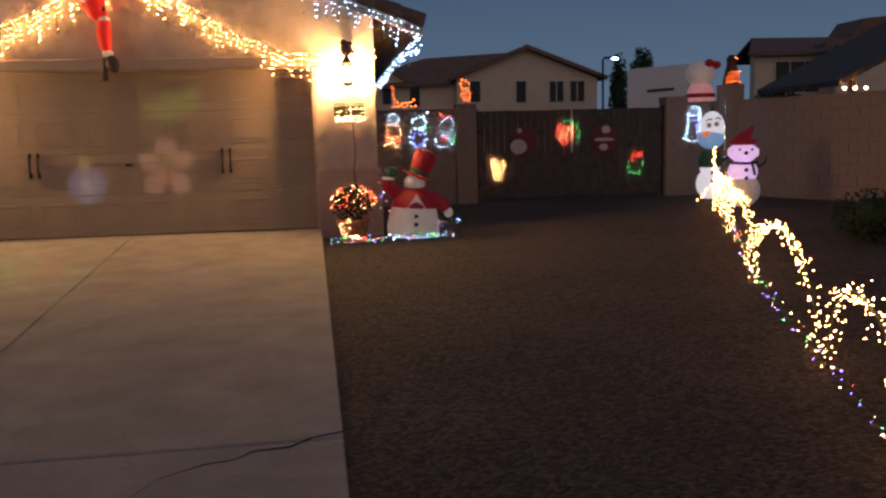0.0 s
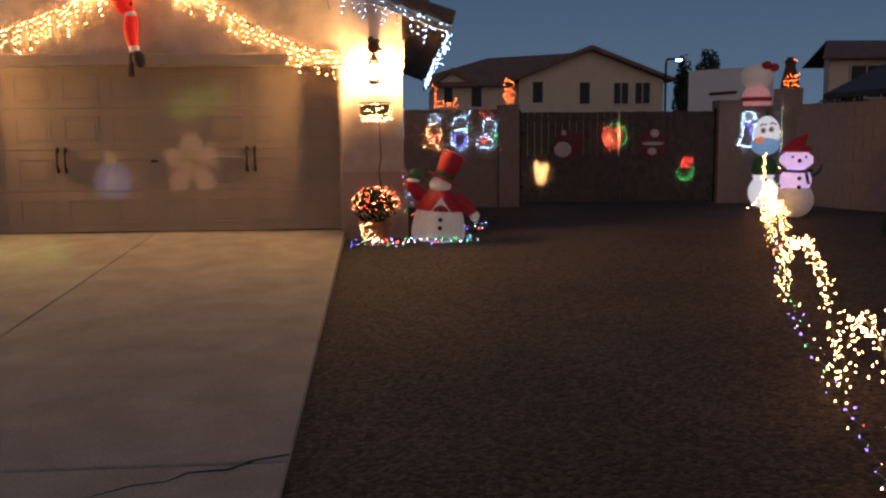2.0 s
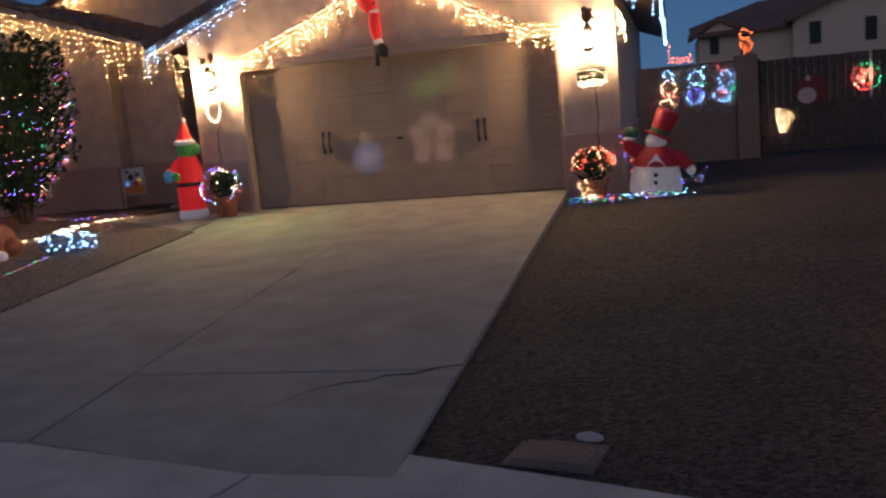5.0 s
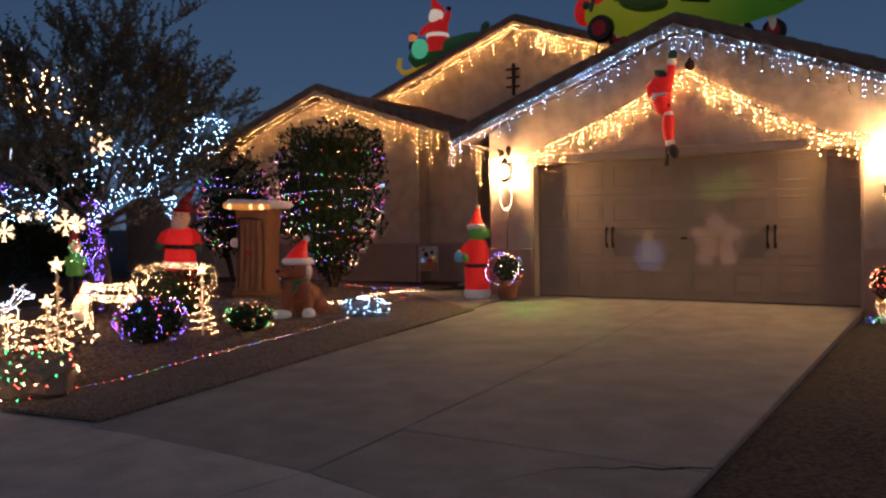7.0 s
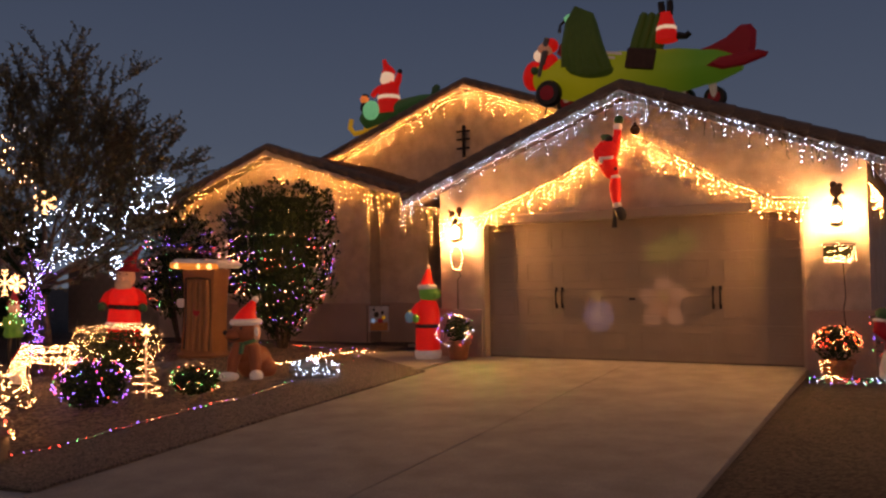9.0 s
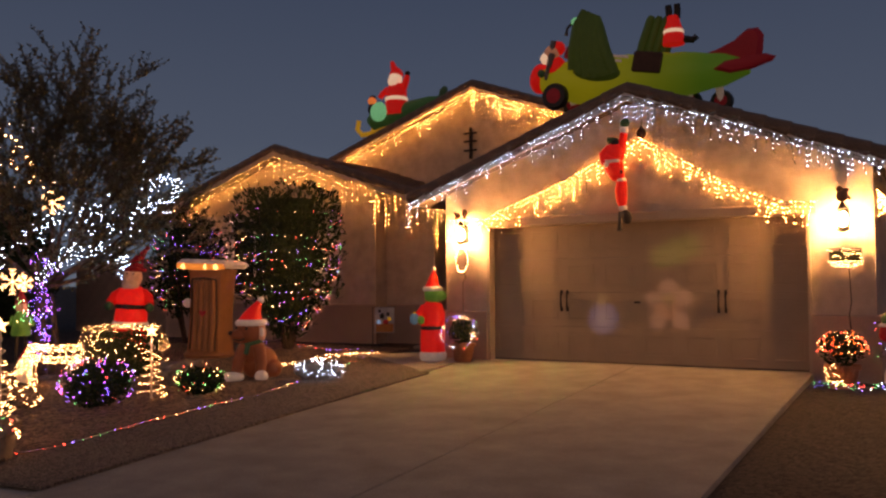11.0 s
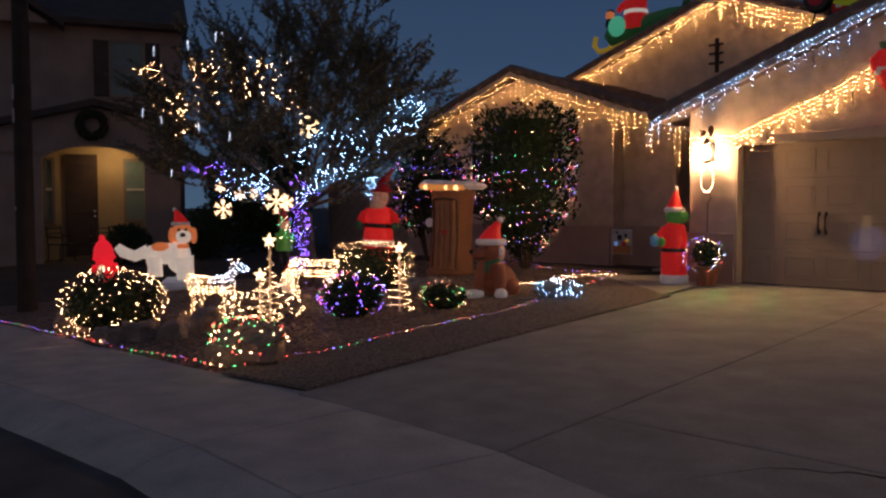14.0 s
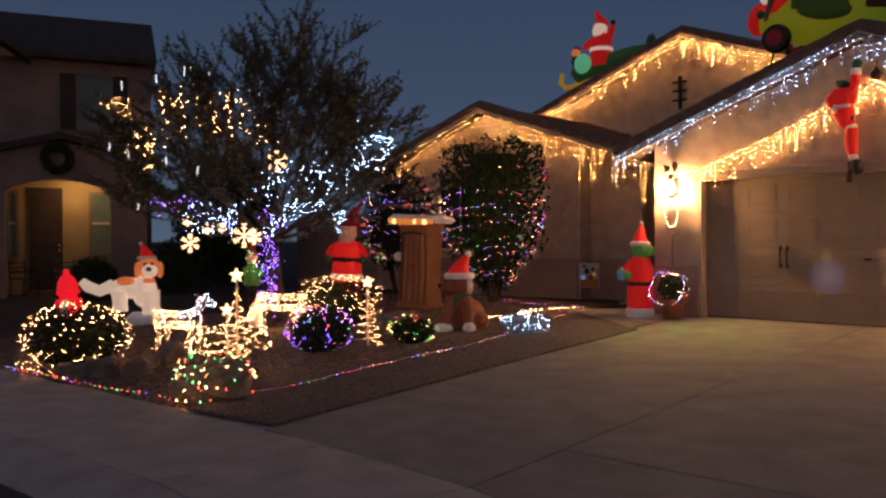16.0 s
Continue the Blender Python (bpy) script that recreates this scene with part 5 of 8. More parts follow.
ground_string([(-10.0, -8.3, 0), (-9.2, -8.35, 0), (-8.4, -8.2, 0), (-8.0, -7.5, 0)], 0.04, [WARM_SOFT], "gold lights trailing round the stones by the bush", None, 0.008, 0.12)
ground_string([(-9.6, -6.6, 0), (-8.6, -6.4, 0), (-7.6, -6.6, 0)], 0.05, [WARM_SOFT], "gold lights lying in the gravel bed", None, 0.008, 0.15)


# ---- wire figures ----
FRAME_WIRE = mat("white wire", (0.55, 0.5, 0.42), 0.5, 0.1, 9, 40, 0.0)


def spiral_tree(x, y, h, r, turns, label):
    ob = root("spiral_tree", pose(x, y, GARDEN(x, y)), label, "light tree", "spiral light trees")
    Geo().tube([(0, 0, 0), (0, 0, h * 0.93)], 0.012, 6).make("pole", FRAME_WIRE, ob)
    path = []
    for i in range(int(turns * 26)):
        k = i / (turns * 26)
        a = 6.2832 * turns * k
        path.append(Vector((r * (1 - k) * math.cos(a), r * (1 - k) * math.sin(a), 0.03 + h * 0.9 * k)))
    Geo().tube(path, 0.006, 5).make("coil", FRAME_WIRE, ob)
    b = Geo()
    s, total = 0.0, span_of(path)
    while s < total:
        p = along(path, s)
        b.bulb(p + Vector((rnd(-0.008, 0.008), rnd(-0.008, 0.008), rnd(-0.008, 0.008))), 0.0075 * rnd(0.8, 1.15))
        s += 0.045 * rnd(0.7, 1.3)
    tagged(b.make("bulbs", WARM_SOFT, ob, smooth=False), kind="stuff")
    st = []
    for k in range(10):
        rr = 0.085 if k % 2 == 0 else 0.036
        a = radians(90 + 36 * k)
        st.append((rr * math.cos(a), rr * math.sin(a)))
    sob = Geo().prism(st, 0.02, Matrix.Translation((0, 0.01, h * 0.96)) @ UP).make("star", STAR, ob, "glowing star", smooth=False)
    sob.matrix_basis = Matrix.Rotation(radians(45), 4, "Z")
    return ob


STAR = lamp_mat("star light", (1.0, 0.66, 0.32), 3.0)
spiral_tree(-6.92, -7.05, 1.22, 0.20, 9, "tall spiral wire tree wound with gold lights")
spiral_tree(-7.36, -4.7, 0.92, 0.19, 8, "small spiral wire tree wound with gold lights")
spiral_tree(-7.42, -6.87, 0.75, 0.27, 6, "low coil of gold lights behind the spiral tree")


def wire_deer(x, y, rz, s, label, bow=None, grazing=False):
    """A standing deer of bent wire set with small lights."""
    ob = root("wire_deer", pose(x, y, GARDEN(x, y), 0, 0, rz), label, "light deer", "wire deer")
    neck = [(0.30, 0, 0.52), (0.41, 0, 0.60), (0.47, 0, 0.70)] if not grazing else [(0.30, 0, 0.52), (0.46, 0, 0.36), (0.56, 0, 0.14)]
    hx, hz = neck[-1][0], neck[-1][2]
    body = []
    for zz, w in ((0.56, 0.05), (0.50, 0.12), (0.40, 0.12), (0.34, 0.05)):
        for sg in (-1, 1):
            body.append([(-0.32, sg * w * 0.8, zz), (0.0, sg * w, zz - 0.01), (0.32, sg * w * 0.8, zz + 0.02)])
    for xx in (-0.32, -0.12, 0.1, 0.32):
        body.append([(xx, 0.13 * math.sin(a), 0.45 + 0.11 * math.cos(a)) for a in np.linspace(0, 6.2832, 11)])
    for sx in (-0.28, 0.26):
        for sg in (-1, 1):
            body.append([(sx, sg * 0.09, 0.40), (sx + 0.03, sg * 0.09, 0.2), (sx, sg * 0.09, 0.0)])
            body.append([(sx + 0.07, sg * 0.09, 0.38), (sx + 0.07, sg * 0.09, 0.2), (sx + 0.03, sg * 0.09, 0.0)])
    for sg in (-1, 1):
        body.append([(p[0], p[1] + sg * 0.045, p[2]) for p in neck])
        body.append([(p[0] - 0.08, p[1] + sg * 0.03, p[2] + 0.03) for p in neck])
        body.append([(hx - 0.05, sg * 0.04, hz + 0.05), (hx + 0.1, sg * 0.025, hz + 0.02), (hx + 0.19, 0, hz - 0.03), (hx + 0.05, sg * 0.03, hz - 0.05)])
        if not grazing:
            body.append([(hx - 0.03, sg * 0.03, hz + 0.06), (hx - 0.06, sg * 0.10, hz + 0.10), (hx - 0.02, sg * 0.12, hz + 0.12)])
    body.append([(-0.33, 0, 0.54), (-0.39, 0, 0.56), (-0.40, 0, 0.48)])
    body = [[Vector(p) * s for p in line] for line in body]
    w = Geo()
    for line in body:
        w.tube(line, 0.005, 5)
    w.make("frame", FRAME_WIRE, ob)
    b = Geo()
    for line in body:
        d, total = 0.0, span_of(line)
        while d < total:
            p = along(line, d)
            cool = bow and p.x > 0.05 * s and p.z > 0.42 * s
            b.bulb(p + Vector((rnd(-0.02, 0.02), rnd(-0.02, 0.02), rnd(-0.02, 0.02))), 0.0078 * rnd(0.8, 1.15), 1 if cool and random.random() < 0.75 else 0)
            d += 0.034 * rnd(0.7, 1.3)
    tagged(b.make("bulbs", [WARM_SOFT, COOL], ob, smooth=False), kind="stuff")


wire_deer(-9.2, -6.55, 22, 1.0, "standing wire deer set with gold and white lights", True)
wire_deer(-9.6, -4.55, 215, 1.05, "grazing wire deer set with gold lights", None, True)

dress((-8.05, -6.45, GARDEN(-8.05, -6.45)), (0.55, 0.5, 0.22), 130, [WARM_SOFT], "gold lights over low twigs behind the spiral tree", -0.6, size=0.0085)
twigs = root("low_shrub", pose(-8.05, -6.45, GARDEN(-8.05, -6.45)), "low bare twiggy shrub in the gravel bed", "shrub")
tw = Geo()
for i in range(60):
    a, q = rnd(0, 6.2832), rnd(0.2, 0.55)
    tip = Vector((q * math.cos(a), q * math.sin(a), rnd(0.12, 0.42)))
    tw.tube([(0.03 * math.cos(a), 0.03 * math.sin(a), -0.02), tip * 0.5 + Vector((0, 0, 0.05)), tip], [0.008, 0.005, 0.002], 4)
tagged(tw.make("stems", BARK, twigs), kind="stuff")

# ---- inflatables and other yard figures ----
N_RED = inflatable("lit red nylon", (0.50, 0.013, 0.011), 0.30)
N_RED_DIM = inflatable("red nylon", (0.25, 0.010, 0.020), 0.06)
N_WHITE = inflatable("lit white nylon", (0.80, 0.68, 0.55), 0.32)
N_HOT = inflatable("bright red nylon", (0.62, 0.012, 0.02), 0.75)
N_WHITE_DIM = inflatable("white nylon", (0.62, 0.56, 0.54), 0.06)
# violet, blue and cold light on white nylon, put into the next three colours
N_LILAC = inflatable("violet lit white nylon", (0.62, 0.46, 0.85), 0.42)
N_BLUE = inflatable("blue lit nylon", (0.16, 0.34, 0.62), 0.30)
N_ICE = inflatable("cold lit white nylon", (0.62, 0.66, 0.78), 0.40)
N_ORNAMENT = inflatable("blue ornament nylon", (0.08, 0.22, 0.36), 0.12)
N_SKIN = inflatable("tan nylon", (0.55, 0.28, 0.19), 0.12)
N_BLACK = mat("black nylon", (0.02, 0.02, 0.022), 0.5, 0.1, 5, 40, 0.1)
N_GREEN = inflatable("lit green nylon", (0.065, 0.22, 0.04), 0.11)
N_DKGREEN = inflatable("dark green nylon", (0.03, 0.10, 0.05), 0.03)
N_TEAL = inflatable("lit teal nylon", (0.08, 0.50, 0.28), 0.35)
N_BROWN = inflatable("brown nylon", (0.19, 0.055, 0.025), 0.07)
N_TAN = inflatable("tan plank nylon", (0.19, 0.080, 0.036), 0.07)
N_ORANGE = inflatable("orange nylon", (0.70, 0.20, 0.06), 0.35)
N_GOLD = inflatable("gold nylon", (0.55, 0.34, 0.03), 0.20)
N_PINK = inflatable("pink nylon", (0.75, 0.35, 0.38), 0.15)
N_SUIT = inflatable("glowing red nylon", (0.58, 0.016, 0.014), 0.42)
N_PALE = inflatable("pale beige nylon", (0.50, 0.30, 0.22), 0.08)
N_BLOW = inflatable("pale blue nylon base", (0.45, 0.50, 0.60), 0.05)


def place(ob, x, y, rz, label, category, group="", z=None, lean=0.0):
    ob.matrix_basis = pose(x, y, GARDEN(x, y) - 0.01 if z is None else z, 0, lean, rz)
    return tagged(ob, label, category, group)


def hat(g, c, r, h, tip, red, white):
    """A floppy pointed cap with a rolled brim and a bobble."""
    cx, cy, cz = c
    n = 6
    pts = [(cx + tip[0] * (k / n) ** 1.6, cy + tip[1] * (k / n) ** 1.6, cz + h * k / n) for k in range(n + 1)]
    g.tube(pts, [r * (1 - 0.93 * (k / n) ** 0.9) + 0.01 for k in range(n + 1)], 14, red)
    ring = [(cx + r * math.cos(a), cy + r * math.sin(a), cz) for a in np.linspace(0, 6.2832, 19)]
    g.tube(ring, r * 0.24, 8, white)
    g.ball(pts[-1], r * 0.26, white, 8, 6)


# standing figure in a red suit; stronger emission on the trunk paints its glowing core
g = Geo()
g.lathe([(0.22, 0.0), (0.26, 0.06), (0.285, 0.4), (0.29, 0.60)], 20, 0)
g.lathe([(0.295, 0.60), (0.315, 0.64), (0.315, 0.68), (0.295, 0.72)], 20, 1)
g.lathe([(0.285, 0.72), (0.275, 0.86), (0.265, 0.95)], 20, 5)
g.lathe([(0.27, 0.95), (0.285, 0.965), (0.285, 1.015), (0.27, 1.03)], 20, 3)
g.box((0.0, -0.285, 0.99), (0.10, 0.03, 0.09), 6, bevel=0.012)
g.lathe([(0.262, 1.03), (0.285, 1.12), (0.27, 1.22), (0.20, 1.31), (0.12, 1.36)], 20, 5)
for s in (-1, 1):
    g.tube([(s * 0.17, 0, 1.24), (s * 0.29, -0.04, 1.16), (s * 0.34, -0.12, 1.04)], [0.10, 0.095, 0.08], 12, 0)
    g.ball((s * 0.35, -0.16, 0.99), (0.085, 0.08, 0.085), 4, 12, 8)
g.ball((0, -0.02, 1.52), (0.165, 0.165, 0.20), 2).ball((-0.02, -0.09, 1.38), (0.15, 0.12, 0.17), 7)
g.ball((-0.02, -0.19, 1.50), (0.035, 0.035, 0.03), 2, 10, 7).ball((-0.07, -0.165, 1.58), 0.016, 3, 8, 6).ball((0.045, -0.165, 1.58), 0.016, 3, 8, 6)
hat(g, (0.02, 0, 1.66), 0.165, 0.40, (0.20, 0), 8, 8)
place(g.make("inflatable_figure", [N_RED, N_WHITE_DIM, N_SKIN, N_BLACK, N_DKGREEN, N_SUIT, N_BLACK, N_PALE, N_RED_DIM]), -11.2, -1.95, 36, "tall inflatable figure in a red suit and cap", "inflatable", lean=3)

# green-headed figure beside the garage
g = Geo()
g.lathe([(0.24, 0.0), (0.27, 0.03), (0.28, 0.10), (0.26, 0.14)], 18, 1)
g.lathe([(0.25, 0.14), (0.25, 0.45), (0.245, 0.50)], 18, 0)
g.lathe([(0.255, 0.50), (0.26, 0.53), (0.255, 0.56)], 18, 3)
g.lathe([(0.245, 0.56), (0.25, 0.75), (0.20, 0.9), (0.13, 0.96)], 18, 0)
g.ball((0.02, -0.02, 1.06), (0.19, 0.18, 0.16), 2).ball((0.17, -0.06, 1.05), (0.12, 0.12, 0.09), 2)
g.tube([(-0.17, -0.05, 0.84), (-0.30, -0.16, 0.70), (-0.24, -0.25, 0.64)], [0.09, 0.08, 0.06], 10, 0)
g.ball((-0.22, -0.28, 0.66), 0.075, 2, 10, 7).ball((-0.35, -0.26, 0.68), (0.095, 0.08, 0.095), 4, 14, 9).lathe([(0.03, 0.0), (0.03, 0.03)], 10, 6, Matrix.Translation((-0.35, -0.26, 0.765)))
hat(g, (0, 0, 1.16), 0.165, 0.32, (0.03, 0), 0, 1)
g.v = [(x * 0.80, y * 0.85, z) for x, y, z in g.v]
place(g.make("inflatable_figure", [N_RED, N_WHITE_DIM, N_GREEN, N_BLACK, N_ORNAMENT, N_DKGREEN, N_GOLD]), -5.70, -0.40, 28, "green-headed inflatable figure in a red coat beside the garage", "inflatable", z=-0.015)

# sitting dog
g = Geo()
g.ball((0.14, 0.04, 0.24), (0.27, 0.26, 0.26), 0, 18, 12).ball((0.03, -0.06, 0.42), (0.19, 0.18, 0.22), 0, 18, 12)
g.ball((0.30, -0.06, 0.15), (0.17, 0.17, 0.16), 0, 14, 9)
g.tube([(-0.08, -0.14, 0.50), (-0.17, -0.20, 0.28), (-0.20, -0.24, 0.08)], [0.10, 0.085, 0.07], 12, 0)
g.tube([(0.12, -0.20, 0.48), (0.15, -0.28, 0.26), (0.14, -0.32, 0.08)], [0.10, 0.085, 0.07], 12, 0)
g.ball((-0.25, -0.28, 0.06), (0.16, 0.10, 0.075), 1, 14, 8).ball((0.15, -0.37, 0.07), (0.10, 0.13, 0.085), 1, 14, 8)
g.ball((-0.01, -0.05, 0.69), (0.20, 0.19, 0.185), 0, 18, 12).ball((-0.16, -0.11, 0.65), (0.13, 0.12, 0.10), 0, 14, 9).ball((-0.28, -0.13, 0.69), (0.04, 0.045, 0.035), 3, 10, 7)
g.tube([(-0.25, -0.18, 0.60), (-0.16, -0.225, 0.585), (-0.08, -0.22, 0.61)], 0.012, 6, 3).ball((-0.06, -0.225, 0.76), 0.022, 3, 8, 6).ball((-0.20, -0.20, 0.77), 0.018, 3, 8, 6)
g.ball((0.17, -0.12, 0.69), (0.06, 0.09, 0.13), 4, 12, 8).ball((0.17, -0.19, 0.70), (0.035, 0.03, 0.07), 1, 10, 7)
g.tube([(0.0 + 0.175 * math.cos(a), -0.04 + 0.175 * math.sin(a), 0.53 + 0.04 * math.cos(a)) for a in np.linspace(0, 6.2832, 17)], 0.032, 8, 2)
g.tube([(-0.04, -0.20, 0.52), (-0.07, -0.25, 0.38)], [0.05, 0.035], 8, 2)
hat(g, (0.02, -0.03, 0.84), 0.195, 0.33, (0.14, 0), 5, 1)
place(g.make("inflatable_dog", [N_BROWN, N_WHITE_DIM, N_DKGREEN, N_BLACK, N_SKIN, N_RED]), -7.44, -2.80, 46, "sitting brown inflatable dog in a red cap", "inflatable")

# standing dog on a base
g = Geo()
g.box((0.02, 0, 0.11), (0.62, 0.5, 0.22), 3, bevel=0.07)
g.ball((-0.22, 0, 0.66), (0.42, 0.2, 0.19), 0)
g.ball((0.0, 0, 0.60), (0.22, 0.22, 0.30), 0)
for x, y in ((0.08, -0.13), (0.10, 0.13)):
    g.tube([(x, y, 0.6), (x + 0.02, y, 0.35), (x + 0.03, y, 0.2)], [0.15, 0.13, 0.14], 12, 0)
for x, y in ((-0.40, -0.12), (-0.46, 0.1)):
    g.tube([(x, y, 0.62), (x + 0.02, y, 0.4), (x + 0.02, y, 0.26)], [0.13, 0.11, 0.12], 12, 0)
g.tube([(-0.52, 0, 0.72), (-0.75, -0.02, 0.62), (-0.95, -0.02, 0.70), (-1.05, -0.02, 0.80)], [0.11, 0.10, 0.10, 0.07], 12, 0)
g.ball((-0.30, -0.12, 0.78), (0.16, 0.10, 0.09), 1, 12, 7)
g.ball((0.08, -0.05, 1.02), (0.20, 0.19, 0.19), 1).ball((0.10, -0.16, 0.97), (0.14, 0.14, 0.13), 0).ball((0.10, -0.30, 1.0), (0.05, 0.035, 0.04), 4, 8, 6).ball((0.03, -0.22, 1.09), 0.028, 4, 8, 6).ball((0.15, -0.22, 1.09), 0.028, 4, 8, 6)
for s in (-1, 1):
    g.ball((0.08 + s * 0.19, -0.03, 0.98), (0.06, 0.1, 0.15), 1, 10, 7)
g.box((0.10, -0.24, 0.80), (0.2, 0.05, 0.08), 1, bevel=0.02)
hat(g, (0.04, 0, 1.19), 0.14, 0.26, (-0.10, 0), 2, 5)
place(g.make("inflatable_dog", [N_WHITE, N_ORANGE, N_RED, N_BLOW, N_BLACK, N_WHITE_DIM]), -12.9, -5.15, 58, "white inflatable dog with orange ears on a base", "inflatable")

# small figures beside the tree trunk
g = Geo().lathe([(0.13, 0.70), (0.15, 0.74), (0.10, 1.0), (0.06, 1.08)], 14, 0).ball((0, 0, 1.15), (0.09, 0.085, 0.10), 2, 12, 8)
g.lathe([(0.10, 1.20), (0.05, 1.32), (0.01, 1.42)], 12, 1)
for sx in (-0.05, 0.06):
    g.tube([(sx, 0, 0.72), (sx * 1.3, -0.02, 0.4), (sx, 0, 0.02)], [0.035, 0.025, 0.03], 8, 3)
    g.tube([(sx * 2, 0, 1.0), (sx * 3, -0.02, 0.86)], [0.04, 0.03], 8, 0)
place(g.make("standing_figure", [N_GREEN, N_RED_DIM, N_SKIN, N_BLACK]), *(crown(-0.19, 0, -0.45).xy), 46, "thin dark-legged figure in a green coat beside the tree", "figure")
g = Geo().ball((0, 0, 0.15), (0.12, 0.12, 0.16), 0, 14, 10).ball((0, 0, 0.33), (0.09, 0.09, 0.085), 0, 14, 9)
hat(g, (0, 0, 0.39), 0.07, 0.14, (0.02, 0), 1, 1)
place(g.make("gnome_figure", [N_WHITE_DIM, N_RED_DIM]), *(crown(-0.07, 0, -0.8).xy), 46, "small white round figure with a red cap by the tree", "figure")

# hydrant
g = Geo()
g.lathe([(0.26, 0.0), (0.27, 0.05), (0.23, 0.09), (0.22, 0.5), (0.22, 0.62)], 18, 0)
g.lathe([(0.27, 0.62), (0.30, 0.66), (0.26, 0.71), (0.25, 0.78), (0.21, 0.88), (0.13, 0.96), (0.08, 0.99), (0.08, 1.05), (0.02, 1.09)], 18, 0).ball((-0.05, -0.2, 0.3), (0.12, 0.05, 0.11), 1, 12, 7)
for a in (0, 90, 180):
    d = Vector((math.cos(radians(a)), -math.sin(radians(a)), 0))
    g.tube([d * 0.15 + Vector((0, 0, 0.45)), d * 0.32 + Vector((0, 0, 0.45))], [0.09, 0.085], 12, 1 if a == 90 else 0)
g.ball((-0.22, 0, 0.8), 0.08, 2, 8, 6).ball((-0.13, -0.05, 0.86), 0.06, 2, 8, 6)
g.v = [(x * 0.68, y * 0.68, z * 0.95) for x, y, z in g.v]
place(g.make("inflatable_hydrant", [N_HOT, N_WHITE_DIM, N_DKGREEN]), -13.75, -6.1, 46, "glowing red inflatable fire hydrant", "inflatable", lean=-5)

# snowman in a red jacket and tall hat, beside the garage
g = Geo()
g.lathe([(0.27, 0.0), (0.34, 0.05), (0.345, 0.16), (0.31, 0.34), (0.27, 0.45), (0.2, 0.58)], 20, 0)
g.lathe([(0.30, 0.40), (0.29, 0.46), (0.24, 0.58), (0.12, 0.68)], 20, 1)
g.prism([(-0.15, 0.36), (0.0, 0.28), (0.15, 0.36), (0.0, 0.58)], 0.06, front(0, -0.22, 0), 0)
g.tube([(-0.2, 0, 0.56), (-0.36, -0.04, 0.66), (-0.36, -0.05, 0.76)], [0.10, 0.09, 0.07], 10, 1)
g.tube([(0.2, 0, 0.54), (0.36, -0.05, 0.46), (0.42, -0.06, 0.38)], [0.10, 0.09, 0.07], 10, 1)
g.ball((-0.36, -0.05, 0.76), (0.085, 0.08, 0.03), 0, 10, 6).ball((-0.33, -0.05, 0.84), (0.09, 0.07, 0.08), 2, 10, 7).ball((0.45, -0.07, 0.35), (0.06, 0.06, 0.07), 0, 10, 7)
g.ball((-0.01, -0.03, 0.72), (0.14, 0.14, 0.12), 0)
R2 = Matrix.Translation((0.02, 0, 0.80)) @ Matrix.Rotation(radians(22), 4, "Y")
g.lathe([(0.20, -0.01), (0.21, 0.015), (0.13, 0.03)], 18, 1, R2).lathe([(0.125, 0.03), (0.13, 0.09)], 18, 2, R2).lathe([(0.125, 0.09), (0.16, 0.30), (0.14, 0.35), (0.06, 0.37)], 18, 1, R2)
for z in (0.30, 0.42, 0.20):
    g.ball((0.0, -0.345 + max(0.0, z - 0.2) * 0.33, z), 0.03, 3, 8, 6)
place(g.make("inflatable_snowman", [N_WHITE_DIM, N_RED_DIM, N_DKGREEN, N_BLACK]), 1.2, -0.25, 0, "inflatable snowman in a red jacket and tall red hat", "inflatable", lean=4)

# two snowmen by the corner wall
g = Geo()
g.ball((0, 0, 0.30), (0.27, 0.26, 0.30), 0).ball((0, 0, 0.64), (0.20, 0.19, 0.22), 0).lathe([(0.215, 0.62), (0.225, 0.72), (0.20, 0.86), (0.13, 0.95)], 16, 2)
g.ball((0.03, 0, 1.36), (0.235, 0.21, 0.33), 0, 18, 12).ball((0.0, -0.05, 1.16), (0.25, 0.21, 0.19), 1, 18, 12).tube([(-0.10, -0.19, 1.26), (-0.20, -0.32, 1.24), (-0.24, -0.36, 1.22)], [0.06, 0.04, 0.012], 10, 3)
g.ball((-0.07, -0.20, 1.42), (0.05, 0.02, 0.055), 5, 10, 7).ball((0.07, -0.20, 1.44), (0.05, 0.02, 0.055), 5, 10, 7).ball((-0.08, -0.22, 1.42), 0.02, 4, 8, 6).ball((0.06, -0.22, 1.44), 0.02, 4, 8, 6)
g.tube([(-0.13, -0.19, 1.50), (-0.07, -0.21, 1.54), (-0.02, -0.20, 1.52)], 0.012, 6, 4).tube([(0.04, -0.20, 1.54), (0.10, -0.20, 1.56), (0.15, -0.18, 1.52)], 0.012, 6, 4)
for dx in (-0.06, 0.0, 0.06):
    g.tube([(0.03, 0, 1.66), (0.04 + dx, 0, 1.86)], [0.012, 0.006], 6, 4)
g.tube([(0.2, 0, 0.72), (0.34, -0.02, 0.82), (0.40, -0.02, 0.95)], [0.022, 0.018, 0.01], 6, 4)
for z in (0.36, 0.52):
    g.ball((0, -0.24, z), 0.04, 4, 8, 6)
place(g.make("inflatable_snowman", [N_ICE, N_BLUE, N_DKGREEN, N_ORANGE, N_BLACK, N_WHITE_DIM]), 7.45, 4.4, -12, "white inflatable snowman with a blue-lit jaw and green vest", "inflatable")
g = Geo()
g.ball((0, 0, 0.29), (0.30, 0.29, 0.29), 1).ball((0, 0, 0.60), (0.25, 0.24, 0.22), 0)
